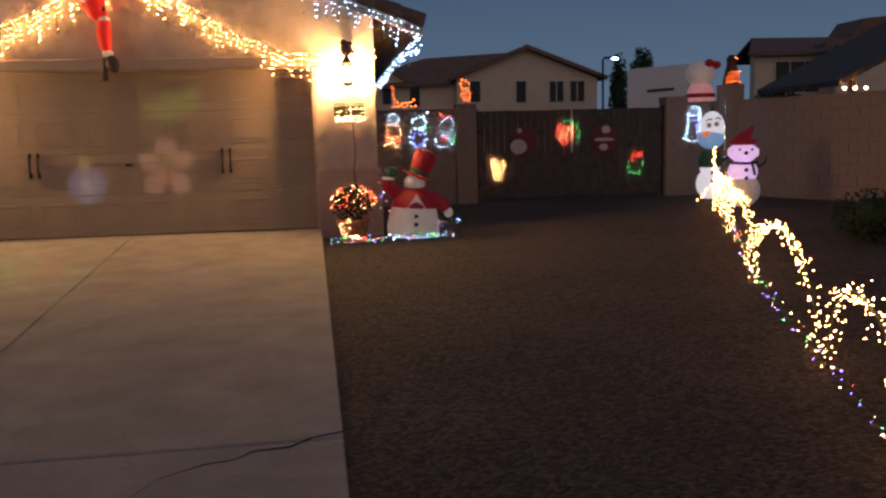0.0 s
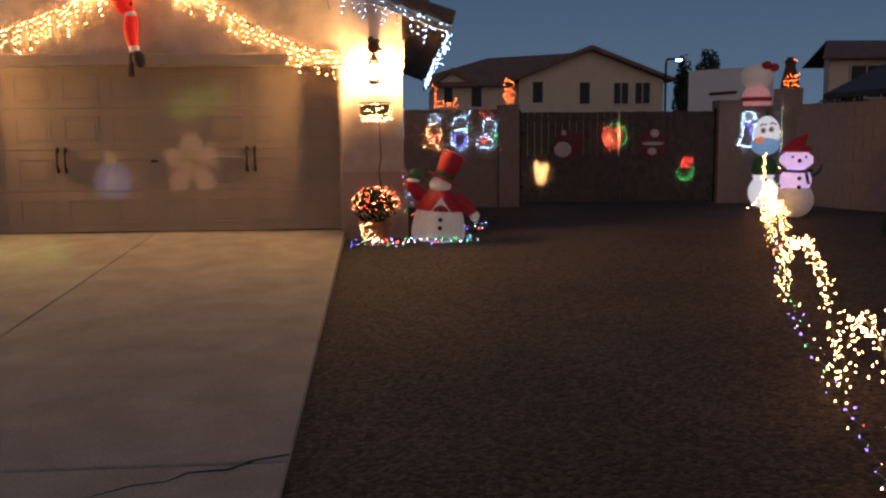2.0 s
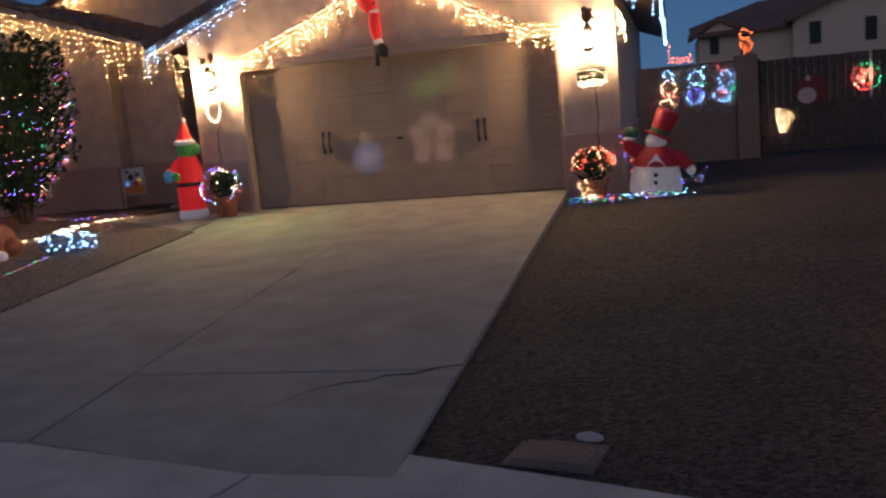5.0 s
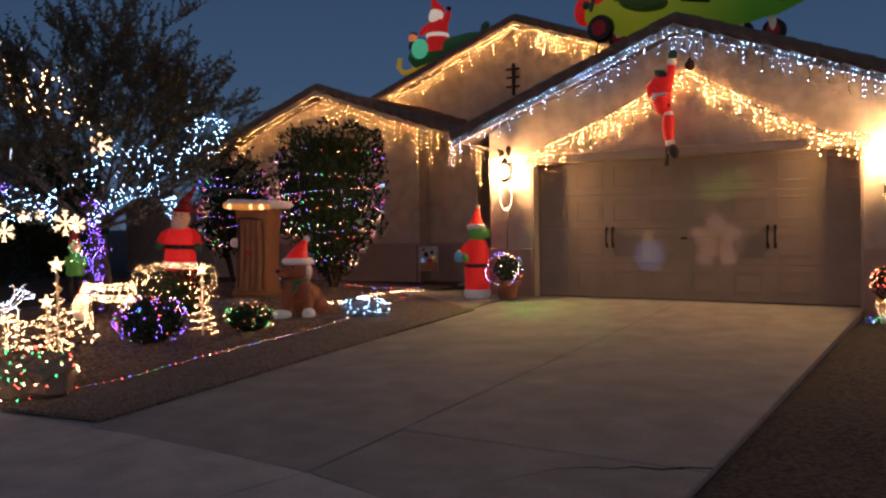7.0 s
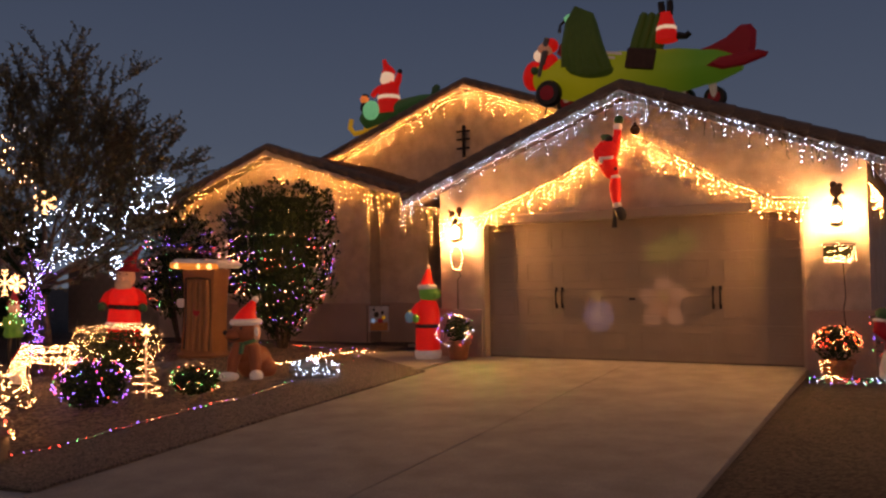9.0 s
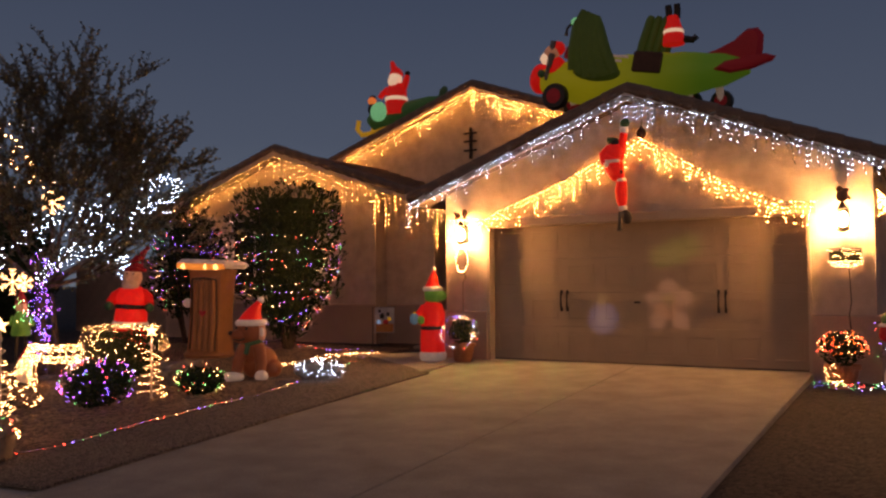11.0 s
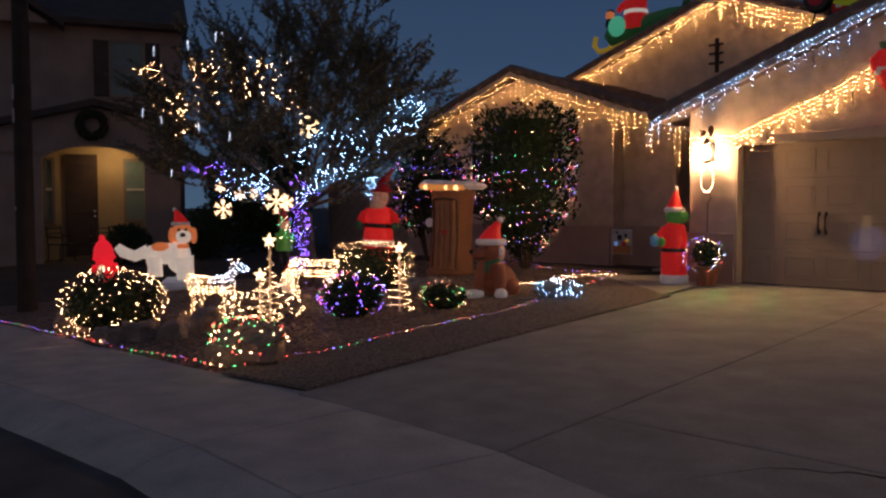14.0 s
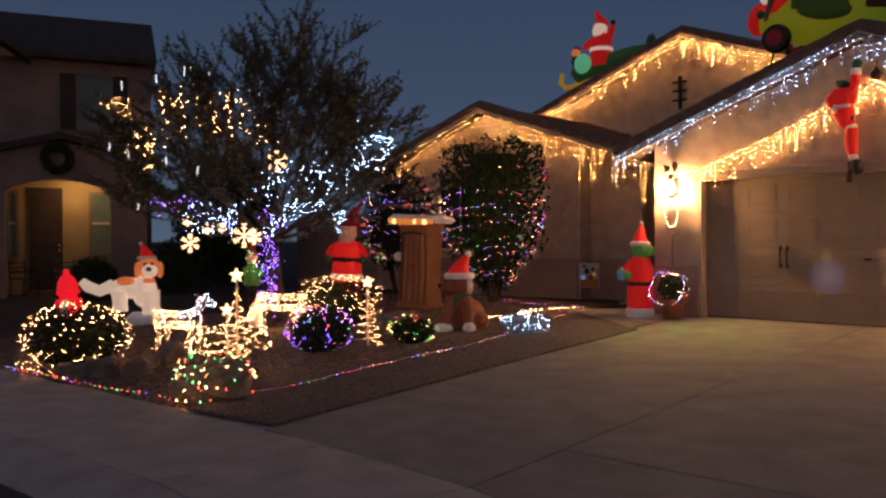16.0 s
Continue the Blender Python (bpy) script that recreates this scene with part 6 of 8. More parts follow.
g.box((0, 0, 0.93), (0.42, 0.40, 0.36), 0, bevel=0.13)
hat(g, (0, 0, 1.10), 0.19, 0.22, (0.14, 0), 2, 2)
g.ball((0.15, 0, 1.32), 0.04, 1, 8, 6).ball((0, -0.22, 0.92), 0.035, 3, 8, 6).ball((-0.10, -0.2, 0.98), 0.022, 3, 8, 6).ball((0.10, -0.2, 0.98), 0.022, 3, 8, 6)
g.tube([(0.22, -0.1, 0.76), (0.0, -0.24, 0.75), (-0.22, -0.1, 0.76)], 0.025, 8, 3).tube([(0.1, -0.23, 0.74), (0.14, -0.26, 0.55)], 0.025, 6, 3)
for z in (0.50, 0.64):
    g.ball((0, -0.25, z), 0.035, 3, 8, 6)
g.tube([(0.22, 0, 0.66), (0.36, 0, 0.74), (0.40, 0, 0.86)], [0.03, 0.025, 0.01], 6, 3)
place(g.make("inflatable_snowman", [N_LILAC, N_WHITE_DIM, N_RED_DIM, N_BLACK]), 7.12, 2.4, -12, "violet-lit inflatable snowman in a red cap", "inflatable")

# white figure with a bow on the wall
g = Geo()
g.lathe([(0.27, 0.0), (0.29, 0.05), (0.26, 0.22), (0.20, 0.34)], 18, 2).lathe([(0.295, 0.08), (0.30, 0.12), (0.285, 0.16)], 18, 1)
g.ball((0, 0, 0.56), (0.31, 0.24, 0.25), 0)
g.ball((0.14, -0.18, 0.76), (0.10, 0.07, 0.08), 1, 10, 7).ball((0.29, -0.14, 0.72), (0.09, 0.07, 0.08), 1, 10, 7).ball((0.21, -0.18, 0.74), 0.045, 1, 8, 6)
place(g.make("inflatable_figure", [N_WHITE_DIM, N_RED_DIM, N_PINK]), 7.72, 5.5, -10, "pale inflatable figure with a red bow on the wall", "inflatable", z=1.765)

# figure climbing over the garage door
g = Geo()
g.ball((-0.06, -0.11, 1.00), (0.14, 0.13, 0.26), 0, 16, 11, Matrix.Rotation(radians(-14), 3, "Y")).ball((-0.03, -0.11, 1.18), (0.15, 0.12, 0.16), 0, 16, 11)
g.tube([(-0.10, -0.12, 1.26), (-0.20, -0.15, 1.16), (-0.16, -0.18, 1.02)], [0.075, 0.07, 0.06], 10, 0).ball((-0.13, -0.20, 1.00), (0.06, 0.05, 0.045), 1, 10, 7)
g.tube([(-0.19, -0.20, 1.06), (-0.06, -0.235, 1.04), (0.06, -0.20, 1.05)], 0.022, 8, 1)
g.tube([(0.05, -0.10, 1.22), (0.09, -0.11, 1.36), (0.10, -0.10, 1.48)], [0.075, 0.062, 0.055], 10, 0)
g.lathe([(0.055, 1.46), (0.068, 1.49), (0.068, 1.52), (0.055, 1.55)], 12, 1, Matrix.Translation((0.105, -0.10, 0))).ball((0.12, -0.10, 1.61), (0.075, 0.06, 0.07), 3, 12, 8)
g.ball((-0.07, -0.10, 1.36), (0.09, 0.09, 0.06), 3, 12, 8).ball((-0.02, -0.13, 1.32), (0.075, 0.075, 0.07), 2, 12, 8).ball((-0.12, -0.12, 1.39), (0.04, 0.04, 0.03), 3, 10, 7)
g.tube([(-0.02, -0.11, 0.92), (0.04, -0.12, 0.84), (0.05, -0.11, 0.76)], [0.09, 0.065, 0.055], 10, 0).ball((0.055, -0.15, 0.88), (0.04, 0.03, 0.05), 2, 10, 7)
g.lathe([(0.05, 0.73), (0.072, 0.75), (0.072, 0.78), (0.05, 0.80)], 12, 1, Matrix.Translation((0.055, -0.11, 0)))
g.tube([(0.055, -0.10, 0.75), (0.045, -0.11, 0.60), (0.05, -0.10, 0.46), (0.065, -0.10, 0.37)], [0.075, 0.092, 0.078, 0.055], 12, 0)
g.lathe([(0.05, 0.32), (0.066, 0.34), (0.066, 0.375), (0.05, 0.39)], 12, 1, Matrix.Translation((0.07, -0.10, 0)))
g.ball((0.13, -0.13, 0.22), (0.085, 0.07, 0.11), 2, 12, 8, Matrix.Rotation(radians(-20), 3, "Y")).tube([(0.03, -0.09, 0.30), (0.02, -0.09, 0.14), (0.02, -0.11, 0.02)], [0.035, 0.032, 0.042], 10, 2)
place(g.make("climbing_figure", [N_RED, N_WHITE_DIM, N_BLACK, N_DKGREEN]), -2.6, -0.075, 0, "climbing figure in a red suit hung over the garage door", "hanging figure", z=1.97)
g = Geo().ball((0, 0, 0), (0.075, 0.07, 0.08), 0, 14, 9).lathe([(0.025, 0.07), (0.025, 0.1)], 8, 0).tube([(0, 0, 0.1), (0, 0.02, 0.2)], 0.004, 4, 0)
place(g.make("hanging_ornament", [DARKBROWN]), -2.26, -0.10, 0, "dark round ornament hung under the garage gable", "ornament", z=3.42)

# plane on the garage roof
# inner glow near the nose, painted as a lime to dark green gradient
PLANE_SKIN = inflatable("green nylon with nose glow", (0.23, 0.27, 0.018), 0.20)
pn, pk = PLANE_SKIN.node_tree.nodes, PLANE_SKIN.node_tree.links
p_co, p_sep, p_ramp = pn.new("ShaderNodeTexCoord"), pn.new("ShaderNodeSeparateXYZ"), pn.new("ShaderNodeMapRange")
p_ramp.inputs[1].default_value, p_ramp.inputs[2].default_value = -0.7, 1.0
p_mix = pn.new("ShaderNodeMix")
p_mix.data_type = "RGBA"
p_mix.inputs[6].default_value, p_mix.inputs[7].default_value = (0.25, 0.29, 0.018, 1), (0.045, 0.15, 0.015, 1)
pk.new(p_co.outputs["Object"], p_sep.inputs[0])
pk.new(p_sep.outputs["X"], p_ramp.inputs[0])
pk.new(p_ramp.outputs[0], p_mix.inputs[0])
for slot in ("Base Color", "Emission Color"):
    pk.new(p_mix.outputs[2], pn["Principled BSDF"].inputs[slot])
PLN = root("inflatable_plane", pose(-2.62, 0.7, 3.80, 0, 11.5, 0), "lime green inflatable plane with red tail on the roof", "inflatable")
hull_x = np.linspace(-1.72, 1.6, 49)
hull_z = np.interp(hull_x, (-1.72, -1.55, -1.1, -0.5, 0.1, 0.7, 1.25, 1.6), (0.50, 0.48, 0.50, 0.56, 0.66, 0.76, 0.86, 0.92))
hull_r = np.interp(hull_x, (-1.72, -1.55, -1.1, -0.5, 0.1, 0.7, 1.25, 1.6), (0.16, 0.26, 0.36, 0.39, 0.38, 0.33, 0.24, 0.10))
Geo().tube([(x, 0, z) for x, z in zip(hull_x, hull_z)], [r * (1 - (0.04 if i % 8 == 0 else 0.012 if i % 8 in (1, 7) else 0)) for i, r in enumerate(hull_r)], 24).make("fuselage", PLANE_SKIN, PLN)
Geo().ball((-1.74, 0, 0.50), (0.17, 0.24, 0.25)).make("nose", N_RED, PLN, "red nose cone")
for a in (0, 90):
    d = Vector((0, math.cos(radians(a + 60)), math.sin(radians(a + 60))))
    Geo().tube([Vector((-1.45, -0.30, 0.78)) - Vector((0.03, 0.05, 0.34)) * (1 if a == 0 else 0.4), Vector((-1.45, -0.30, 0.78)) + Vector((-0.05, 0.05, 0.3)) * (1 if a == 0 else 0.3)], [0.03, 0.05], 8).make("propeller_blade", mat("grey nylon", (0.16, 0.15, 0.15), 0.6, 0.1, 5, 40, 0.1), PLN)


def puffy(outline, M, thick, ribs=0):
    """A pillow-like panel from an outline, swollen in the middle."""
    g = Geo()
    n = len(outline)
    cx, cy = sum(p[0] for p in outline) / n, sum(p[1] for p in outline) / n
    pts = [(x, y, 0) for x, y in outline]
    for zz in (thick / 2, -thick / 2):
        pts += [(cx + (x - cx) * 0.8, cy + (y - cy) * 0.8, zz * 0.8) for x, y in outline]
        pts += [(cx + (x - cx) * 0.35, cy + (y - cy) * 0.35, zz) for x, y in outline]
    fs = []
    for i in range(n):
        j = (i + 1) % n
        fs += [(i, j, n + j, n + i), (n + i, n + j, 2 * n + j, 2 * n + i), (j, i, 3 * n + i, 3 * n + j), (3 * n + j, 3 * n + i, 4 * n + i, 4 * n + j)]
    fs += [tuple(range(2 * n, 3 * n)), tuple(range(5 * n - 1, 4 * n - 1, -1))]
    g.add([M @ Vector(p) for p in pts], fs)
    return g


WING = inflatable("olive green nylon", (0.05, 0.11, 0.02), 0.05)
wing = Geo().ball((-0.62, -0.34, 0.62), (0.42, 0.16, 0.15), 0, 18, 10).make("wing", WING, PLN, "olive green ribbed wing raised beside the nose")
for i in range(6):
    k = i / 5
    Geo().tube([(-1.0 + 0.66 * k, -0.38, 0.62 - 0.10 * math.sin(3.14 * k)), (-1.02 + 0.50 * k, -0.46, 0.95), (-1.04 + 0.36 * k, -0.44, 1.3), (-1.0 + 0.24 * k, -0.38, 1.56 - 0.10 * k)],
               [0.10, 0.10, 0.085, 0.055], 12).make("rib", WING, wing)
wing = Geo().ball((0.0, 0.25, 0.88), (0.30, 0.09, 0.07), 0, 16, 8).make("wing", WING, PLN, "ribbed green wing raised behind")
for i in range(4):
    x = -0.2 + i * 0.13
    Geo().tube([(x, 0.25, 0.9), (x + 0.02, 0.28, 1.25), (x + 0.08, 0.26, 1.62), (x + 0.09, 0.25, 1.68)], [0.075, 0.08, 0.07, 0.04], 12).make("rib", WING, wing)
Geo().span(-0.04, 0.40, -0.43, -0.37, 0.66, 0.98, bevel=0.02).make("hatch", DARKBROWN, PLN, "dark open hatch")
puffy([(0.72, 1.0), (1.2, 0.96), (1.72, 0.98), (1.73, 1.2), (1.70, 1.42), (1.60, 1.52), (1.46, 1.50), (1.28, 1.30), (1.0, 1.12)], Matrix.Translation((0, 0.06, 0)) @ UP, 0.22).make("tail_fin", N_RED_DIM, PLN, "red tail fin")
puffy([(1.15, 0.80), (1.4, 0.76), (1.7, 0.84), (1.97, 0.98), (2.0, 1.05), (1.85, 1.08), (1.6, 1.02), (1.3, 0.93)], Matrix.Translation((0, -0.28, 0)) @ UP, 0.16).make("tailplane", N_RED_DIM, PLN, "red tailplane")
puffy([(-0.95, 0.80), (-0.60, 0.84), (-0.68, 0.95), (-0.85, 1.02), (-1.02, 1.02), (-1.05, 0.85)], Matrix.Translation((-0.25, -0.2, 0)) @ UP, 0.2).make("fairing", N_RED_DIM, PLN, "red fairing")
for x, y, z, r in ((-1.22, -0.42, 0.17, 0.215), (-1.22, 0.42, 0.17, 0.215), (0.75, 0.30, 0.38, 0.17), (1.22, 0.28, 0.43, 0.17)):
    w = Geo().lathe([(r * 0.5, -0.09), (r * 0.9, -0.085), (r, -0.04), (r, 0.04), (r * 0.9, 0.085), (r * 0.5, 0.09)], 22, 0, Matrix.Translation((x, y, z)) @ Matrix.Rotation(radians(90), 4, "X")).make("wheel", N_BLACK, PLN, "black nylon wheel")
    Geo().lathe([(r * 0.2, -0.102), (r * 0.56, -0.09), (r * 0.56, 0.09), (r * 0.2, 0.102)], 18, 0, Matrix.Translation((x, y, z)) @ Matrix.Rotation(radians(90), 4, "X")).make("hub", N_RED_DIM, w, "red hub")
    Geo().tube([(x, y * 0.8, z), (x - 0.08, y * 0.5, z + 0.3)], [0.05, 0.07], 8).make("strut", N_WHITE_DIM, PLN)
    Geo().tube([(x, y, z - r * 0.9), (x, y * 1.1, z - r - 0.5)], [0.012, 0.012], 6).make("stake", IRON, PLN)
for i in range(2):
    Geo().span(-0.55 + i * 0.02, -0.13 - i * 0.1, -0.41, -0.395, 0.86 - i * 0.07, 0.90 - i * 0.07, bevel=0.004).make("lettering_bar", N_WHITE_DIM, PLN, "pale band of unreadable lettering")


def red_rider(x, y, z, kind):
    g = Geo()
    if kind == "pilot":
        g.ball((0, 0, 0.12), (0.17, 0.15, 0.2), 0).ball((-0.05, -0.05, 0.36), (0.13, 0.13, 0.13), 2).ball((0.03, 0, 0.44), (0.13, 0.12, 0.12), 0).ball((-0.14, -0.08, 0.28), (0.10, 0.09, 0.1), 1)
        g.ball((-0.22, -0.1, 0.04), 0.07, 4, 8, 6)
    elif kind == "hanging":
        g.tube([(0.22, 0, 0.0), (0.16, 0, 0.2), (0.05, 0, 0.38)], [0.10, 0.11, 0.09], 12, 0).tube([(0.12, 0, 0.24), (0.2, 0, 0.2)], 0.10, 8, 1)
        g.ball((-0.03, 0, 0.46), (0.11, 0.10, 0.08), 5, 10, 7).tube([(-0.1, 0, 0.46), (-0.2, -0.02, 0.38), (-0.22, -0.02, 0.26)], [0.03, 0.02, 0.03], 6, 3)
    else:
        g.lathe([(0.17, 0.0), (0.15, 0.2), (0.10, 0.36), (0.09, 0.44)], 14, 0).lathe([(0.155, 0.16), (0.16, 0.19), (0.15, 0.22)], 14, 1)
        for s in (-1, 1):
            g.tube([(s * 0.06, 0, 0.40), (s * 0.065, 0, 0.52), (s * 0.07, -0.03, 0.62)], [0.05, 0.055, 0.05], 8, 3)
        g.tube([(0.17, 0, 0.06), (0.3, 0, 0.03), (0.36, 0, 0.08)], [0.06, 0.05, 0.05], 8, 3)
    ob = g.make("inflatable_figure", [N_RED, N_WHITE, N_SKIN, N_BLACK, N_DKGREEN, N_TEAL])
    ob.matrix_basis = pose(x, y, z)
    tagged(ob, {"pilot": "red-suited inflatable pilot at the plane's nose", "hanging": "red-suited inflatable figure clinging to the plane's wing", "dive": "upturned red inflatable legs with black boots"}[kind], "inflatable", "figures on the plane")


red_rider(-3.88, 0.55, 4.62, "pilot")
red_rider(-3.55, 0.75, 5.05, "hanging")
red_rider(-2.0, 0.75, 4.90, "dive")

# green flying machine with a rider on the upper roof
N_MID = inflatable("mid green nylon", (0.03, 0.14, 0.05), 0.06)
SLG = root("inflatable_sleigh", pose(-11.15, 6.6, 5.28), "green inflatable flying machine on the upper roof", "inflatable")
Geo().tube([(-0.85, 0, 0.42), (-0.7, 0, 0.38), (-0.2, 0, 0.42), (0.5, 0, 0.55), (1.1, 0, 0.66), (1.5, 0, 0.74)], [0.12, 0.26, 0.28, 0.24, 0.18, 0.07], 16).make("body", N_MID, SLG)
Geo().ball((-0.30, -0.36, 0.52), (0.26, 0.12, 0.26)).make("porthole", N_TEAL, SLG, "glowing teal round window")
puffy([(1.3, 0.72), (1.55, 0.72), (1.6, 1.0), (1.5, 1.08), (1.38, 1.0)], Matrix.Translation((0, 0.04, 0)) @ UP, 0.14).make("tail_fin", N_DKGREEN, SLG)
for y in (-0.35, 0.35):
    Geo().tube([(-0.95, y, 0.35), (-1.0, y, 0.12), (-0.85, y, -0.05), (-0.4, y, -0.02), (0.1, y, 0.1)], [0.06, 0.07, 0.07, 0.06, 0.06], 8).make("runner", N_GOLD, SLG, "gold runner")
    Geo().tube([(-0.8, y, -0.05), (-0.8, y, -0.9)], 0.012, 6).make("stake", IRON, SLG)
    Geo().tube([(0.1, y, 0.1), (0.1, y, -0.5)], 0.012, 6).make("stake", IRON, SLG)
g = Geo()
g.lathe([(0.28, 0.0), (0.30, 0.3), (0.29, 0.36)], 16, 0).lathe([(0.30, 0.36), (0.31, 0.42), (0.29, 0.46)], 16, 1).lathe([(0.28, 0.46), (0.28, 0.65), (0.18, 0.82)], 16, 0)
g.ball((0, -0.05, 0.95), (0.19, 0.18, 0.18), 1).ball((0, 0, 1.08), (0.19, 0.18, 0.14), 0)
g.tube([(-0.25, 0, 0.7), (-0.38, -0.08, 0.6), (-0.42, -0.15, 0.48)], [0.10, 0.08, 0.07], 10, 0).tube([(0.22, 0, 0.7), (0.34, -0.05, 0.85), (0.38, -0.05, 1.0)], [0.10, 0.09, 0.07], 10, 0)
g.tube([(0.0, 0, 1.14), (-0.08, 0, 1.26), (-0.14, 0, 1.44)], [0.14, 0.09, 0.05], 10, 0).ball((0, -0.16, 0.86), (0.15, 0.12, 0.14), 1).ball((0.39, -0.05, 1.05), 0.07, 2, 8, 6).lathe([(0.285, 0.40), (0.292, 0.43), (0.285, 0.46)], 16, 2)
place(g.make("inflatable_figure", [N_RED, N_WHITE, N_BLACK]), -11.05, 6.5, 0, "red-suited inflatable rider with raised arm on the roof", "inflatable", z=5.72)
g = Geo().ball((0, 0, 0.15), (0.14, 0.14, 0.17), 0).ball((0, -0.03, 0.36), (0.12, 0.12, 0.12), 1).ball((0, 0, 0.46), (0.10, 0.1, 0.06), 0)
place(g.make("inflatable_figure", [N_BLACK, N_ORANGE]), -11.75, 6.4, 0, "small dark inflatable figure at the machine's front", "inflatable", z=5.78)

# crooked privy
AMBER_SPOT = lamp_mat("amber lamp glow", (1.0, 0.52, 0.18), 2.2)
OUT = root("inflatable_privy", pose(-10.15, -0.98, GARDEN(-10.15, -0.98), 0, 2, 18), "leaning brown inflatable privy with a lit snowy roof", "inflatable")
g = Geo()
rows = [(0.36, 0.35, 0.0), (0.40, 0.39, 0.06), (0.345, 0.335, 0.12), (0.315, 0.31, 0.8), (0.325, 0.32, 1.3), (0.36, 0.35, 1.62)]
ringn = 24
pts = []
for hx, hy, z in rows:
    for k in range(ringn):
        a = 6.2832 * k / ringn
        q = (abs(math.cos(a)) ** 6 + abs(math.sin(a)) ** 6) ** (-1 / 6)
        pts.append((hx * q * math.cos(a), hy * q * math.sin(a), z))
g.add(pts, [(i * ringn + k, i * ringn + (k + 1) % ringn, (i + 1) * ringn + (k + 1) % ringn, (i + 1) * ringn + k) for i in range(len(rows) - 1) for k in range(ringn)]
      + [tuple(range(ringn - 1, -1, -1)), tuple(range((len(rows) - 1) * ringn, len(rows) * ringn))])
g.make("body", N_TAN, OUT)
for i in range(4):
    x = -0.15 + i * 0.115
    Geo().tube([(x, -0.35, 0.15), (x + 0.012, -0.33, 0.7), (x + 0.02 - i * 0.012, -0.35, 1.36 + 0.02 * i)], [0.05, 0.055, 0.05], 10).make("door_plank", N_TAN, OUT)
Geo().tube([(-0.225, -0.345, 0.16), (-0.215, -0.325, 0.7), (-0.23, -0.345, 1.42)], 0.018, 8).make("door_gap", RECESS, OUT, "dark gap beside the door")
Geo().tube([(-0.23, -0.345, 1.43), (0.0, -0.36, 1.45), (0.24, -0.35, 1.42)], 0.018, 8).make("door_gap", RECESS, OUT, "dark gap over the door")
Geo().tube([(0.26, -0.345, 0.16), (0.275, -0.325, 0.7), (0.25, -0.345, 1.42)], 0.012, 8).make("door_gap", RECESS, OUT, "dark gap beside the door")
heart = [(0.07 * math.sin(a) ** 3, 0.07 * (13 * math.cos(a) - 5 * math.cos(2 * a) - 2 * math.cos(3 * a)) / 16) for a in np.linspace(6.2832, 0, 20)[:-1]]
Geo().prism(heart, 0.02, front(0.02, -0.372, 0.82)).make("heart", N_RED_DIM, OUT, "red heart on the door")
g = Geo().box((0, 0, 1.70), (0.96, 0.92, 0.13), bevel=0.06)
for k in range(9):
    g.ball((-0.36 + 0.18 * (k % 5), -0.3 + 0.3 * (k % 3), 1.755), (0.13, 0.13, 0.035), 0, 12, 7)
g.make("roof", N_WHITE_DIM, OUT, "lumpy snow-white roof slab")
# amber light between the hot spots is put into the eave's own emission
Geo().tube([(-0.46, -0.45, 1.665), (-0.1, -0.47, 1.65), (0.44, -0.45, 1.665)], [0.05, 0.06, 0.05], 12).make("eave", inflatable("amber lit nylon", (1.0, 0.36, 0.08), 0.32), OUT, "glowing amber eave")
for x in (-0.33, -0.13, 0.10, 0.30):
    Geo().ball((x, -0.475, 1.655), (0.065, 0.05, 0.05), 0, 10, 7).make("eave_bulb", AMBER_SPOT, OUT)
Geo().ball((-0.44, -0.1, 0.98), 0.085).make("snowball", N_WHITE_DIM, OUT)


# ---- potted plants by the garage ----
CLAY = mat("terracotta", (0.30, 0.13, 0.07), 0.85, 0.15, 5, 60, 0.2)


def potted(x, y, z, r, h, label, crown_r, leaf_n):
    ob = root("potted_plant", pose(x, y, z), label, "potted plant")
    Geo().lathe([(r * 0.7, 0), (r * 0.75, 0.02), (r * 0.95, h * 0.8), (r * 1.08, h * 0.82), (r * 1.08, h), (r * 0.9, h), (r * 0.85, h * 0.9)], 20).make("pot", CLAY, ob)
    g = Geo()
    leaf_cloud(g, (0, 0, h + crown_r * 0.75), (crown_r, crown_r, crown_r * 0.85), leaf_n, 0.03, 0, 0.2)
    tagged(g.make("foliage", LEAF_DARK, ob, smooth=False), kind="stuff")


potted(-5.12, -0.42, -0.015, 0.19, 0.30, "round green plant in a clay pot beside the garage", 0.24, 900)
ringp = [Vector((-5.12 + 0.29 * math.cos(a), -0.60 + 0.05 * math.sin(3 * a), 0.46 + 0.26 * math.sin(a))) for a in np.linspace(0, 6.2832, 34)[:-1]]
ringp += surface_points((-5.12, -0.42, 0.46), (0.26, 0.26, 0.24), 16, -0.6)
strand("bush_lights", [WARM_SOFT, COOL, BLUE_B, RED_B, GREEN_B], [(p, random.choices(range(5), (5, 2, 3, 1, 1))[0]) for p in ringp], [ringp[:33]], "ring of mixed lights round the potted plant", r=0.0105)
potted(0.42, -0.55, -0.12, 0.20, 0.30, "leafy plant in a dark pot by the garage pier", 0.27, 900)
topp = [p for p in surface_points((0.42, -0.55, 0.38), (0.29, 0.27, 0.22), 190, -0.25)]
strand("bush_lights", [RED_B, ORANGE_B, WARM_SOFT], [(p, random.choices(range(3), (4, 4, 2))[0]) for p in topp], [topp[::2]], "red and orange lights over the potted plant", r=0.0064)
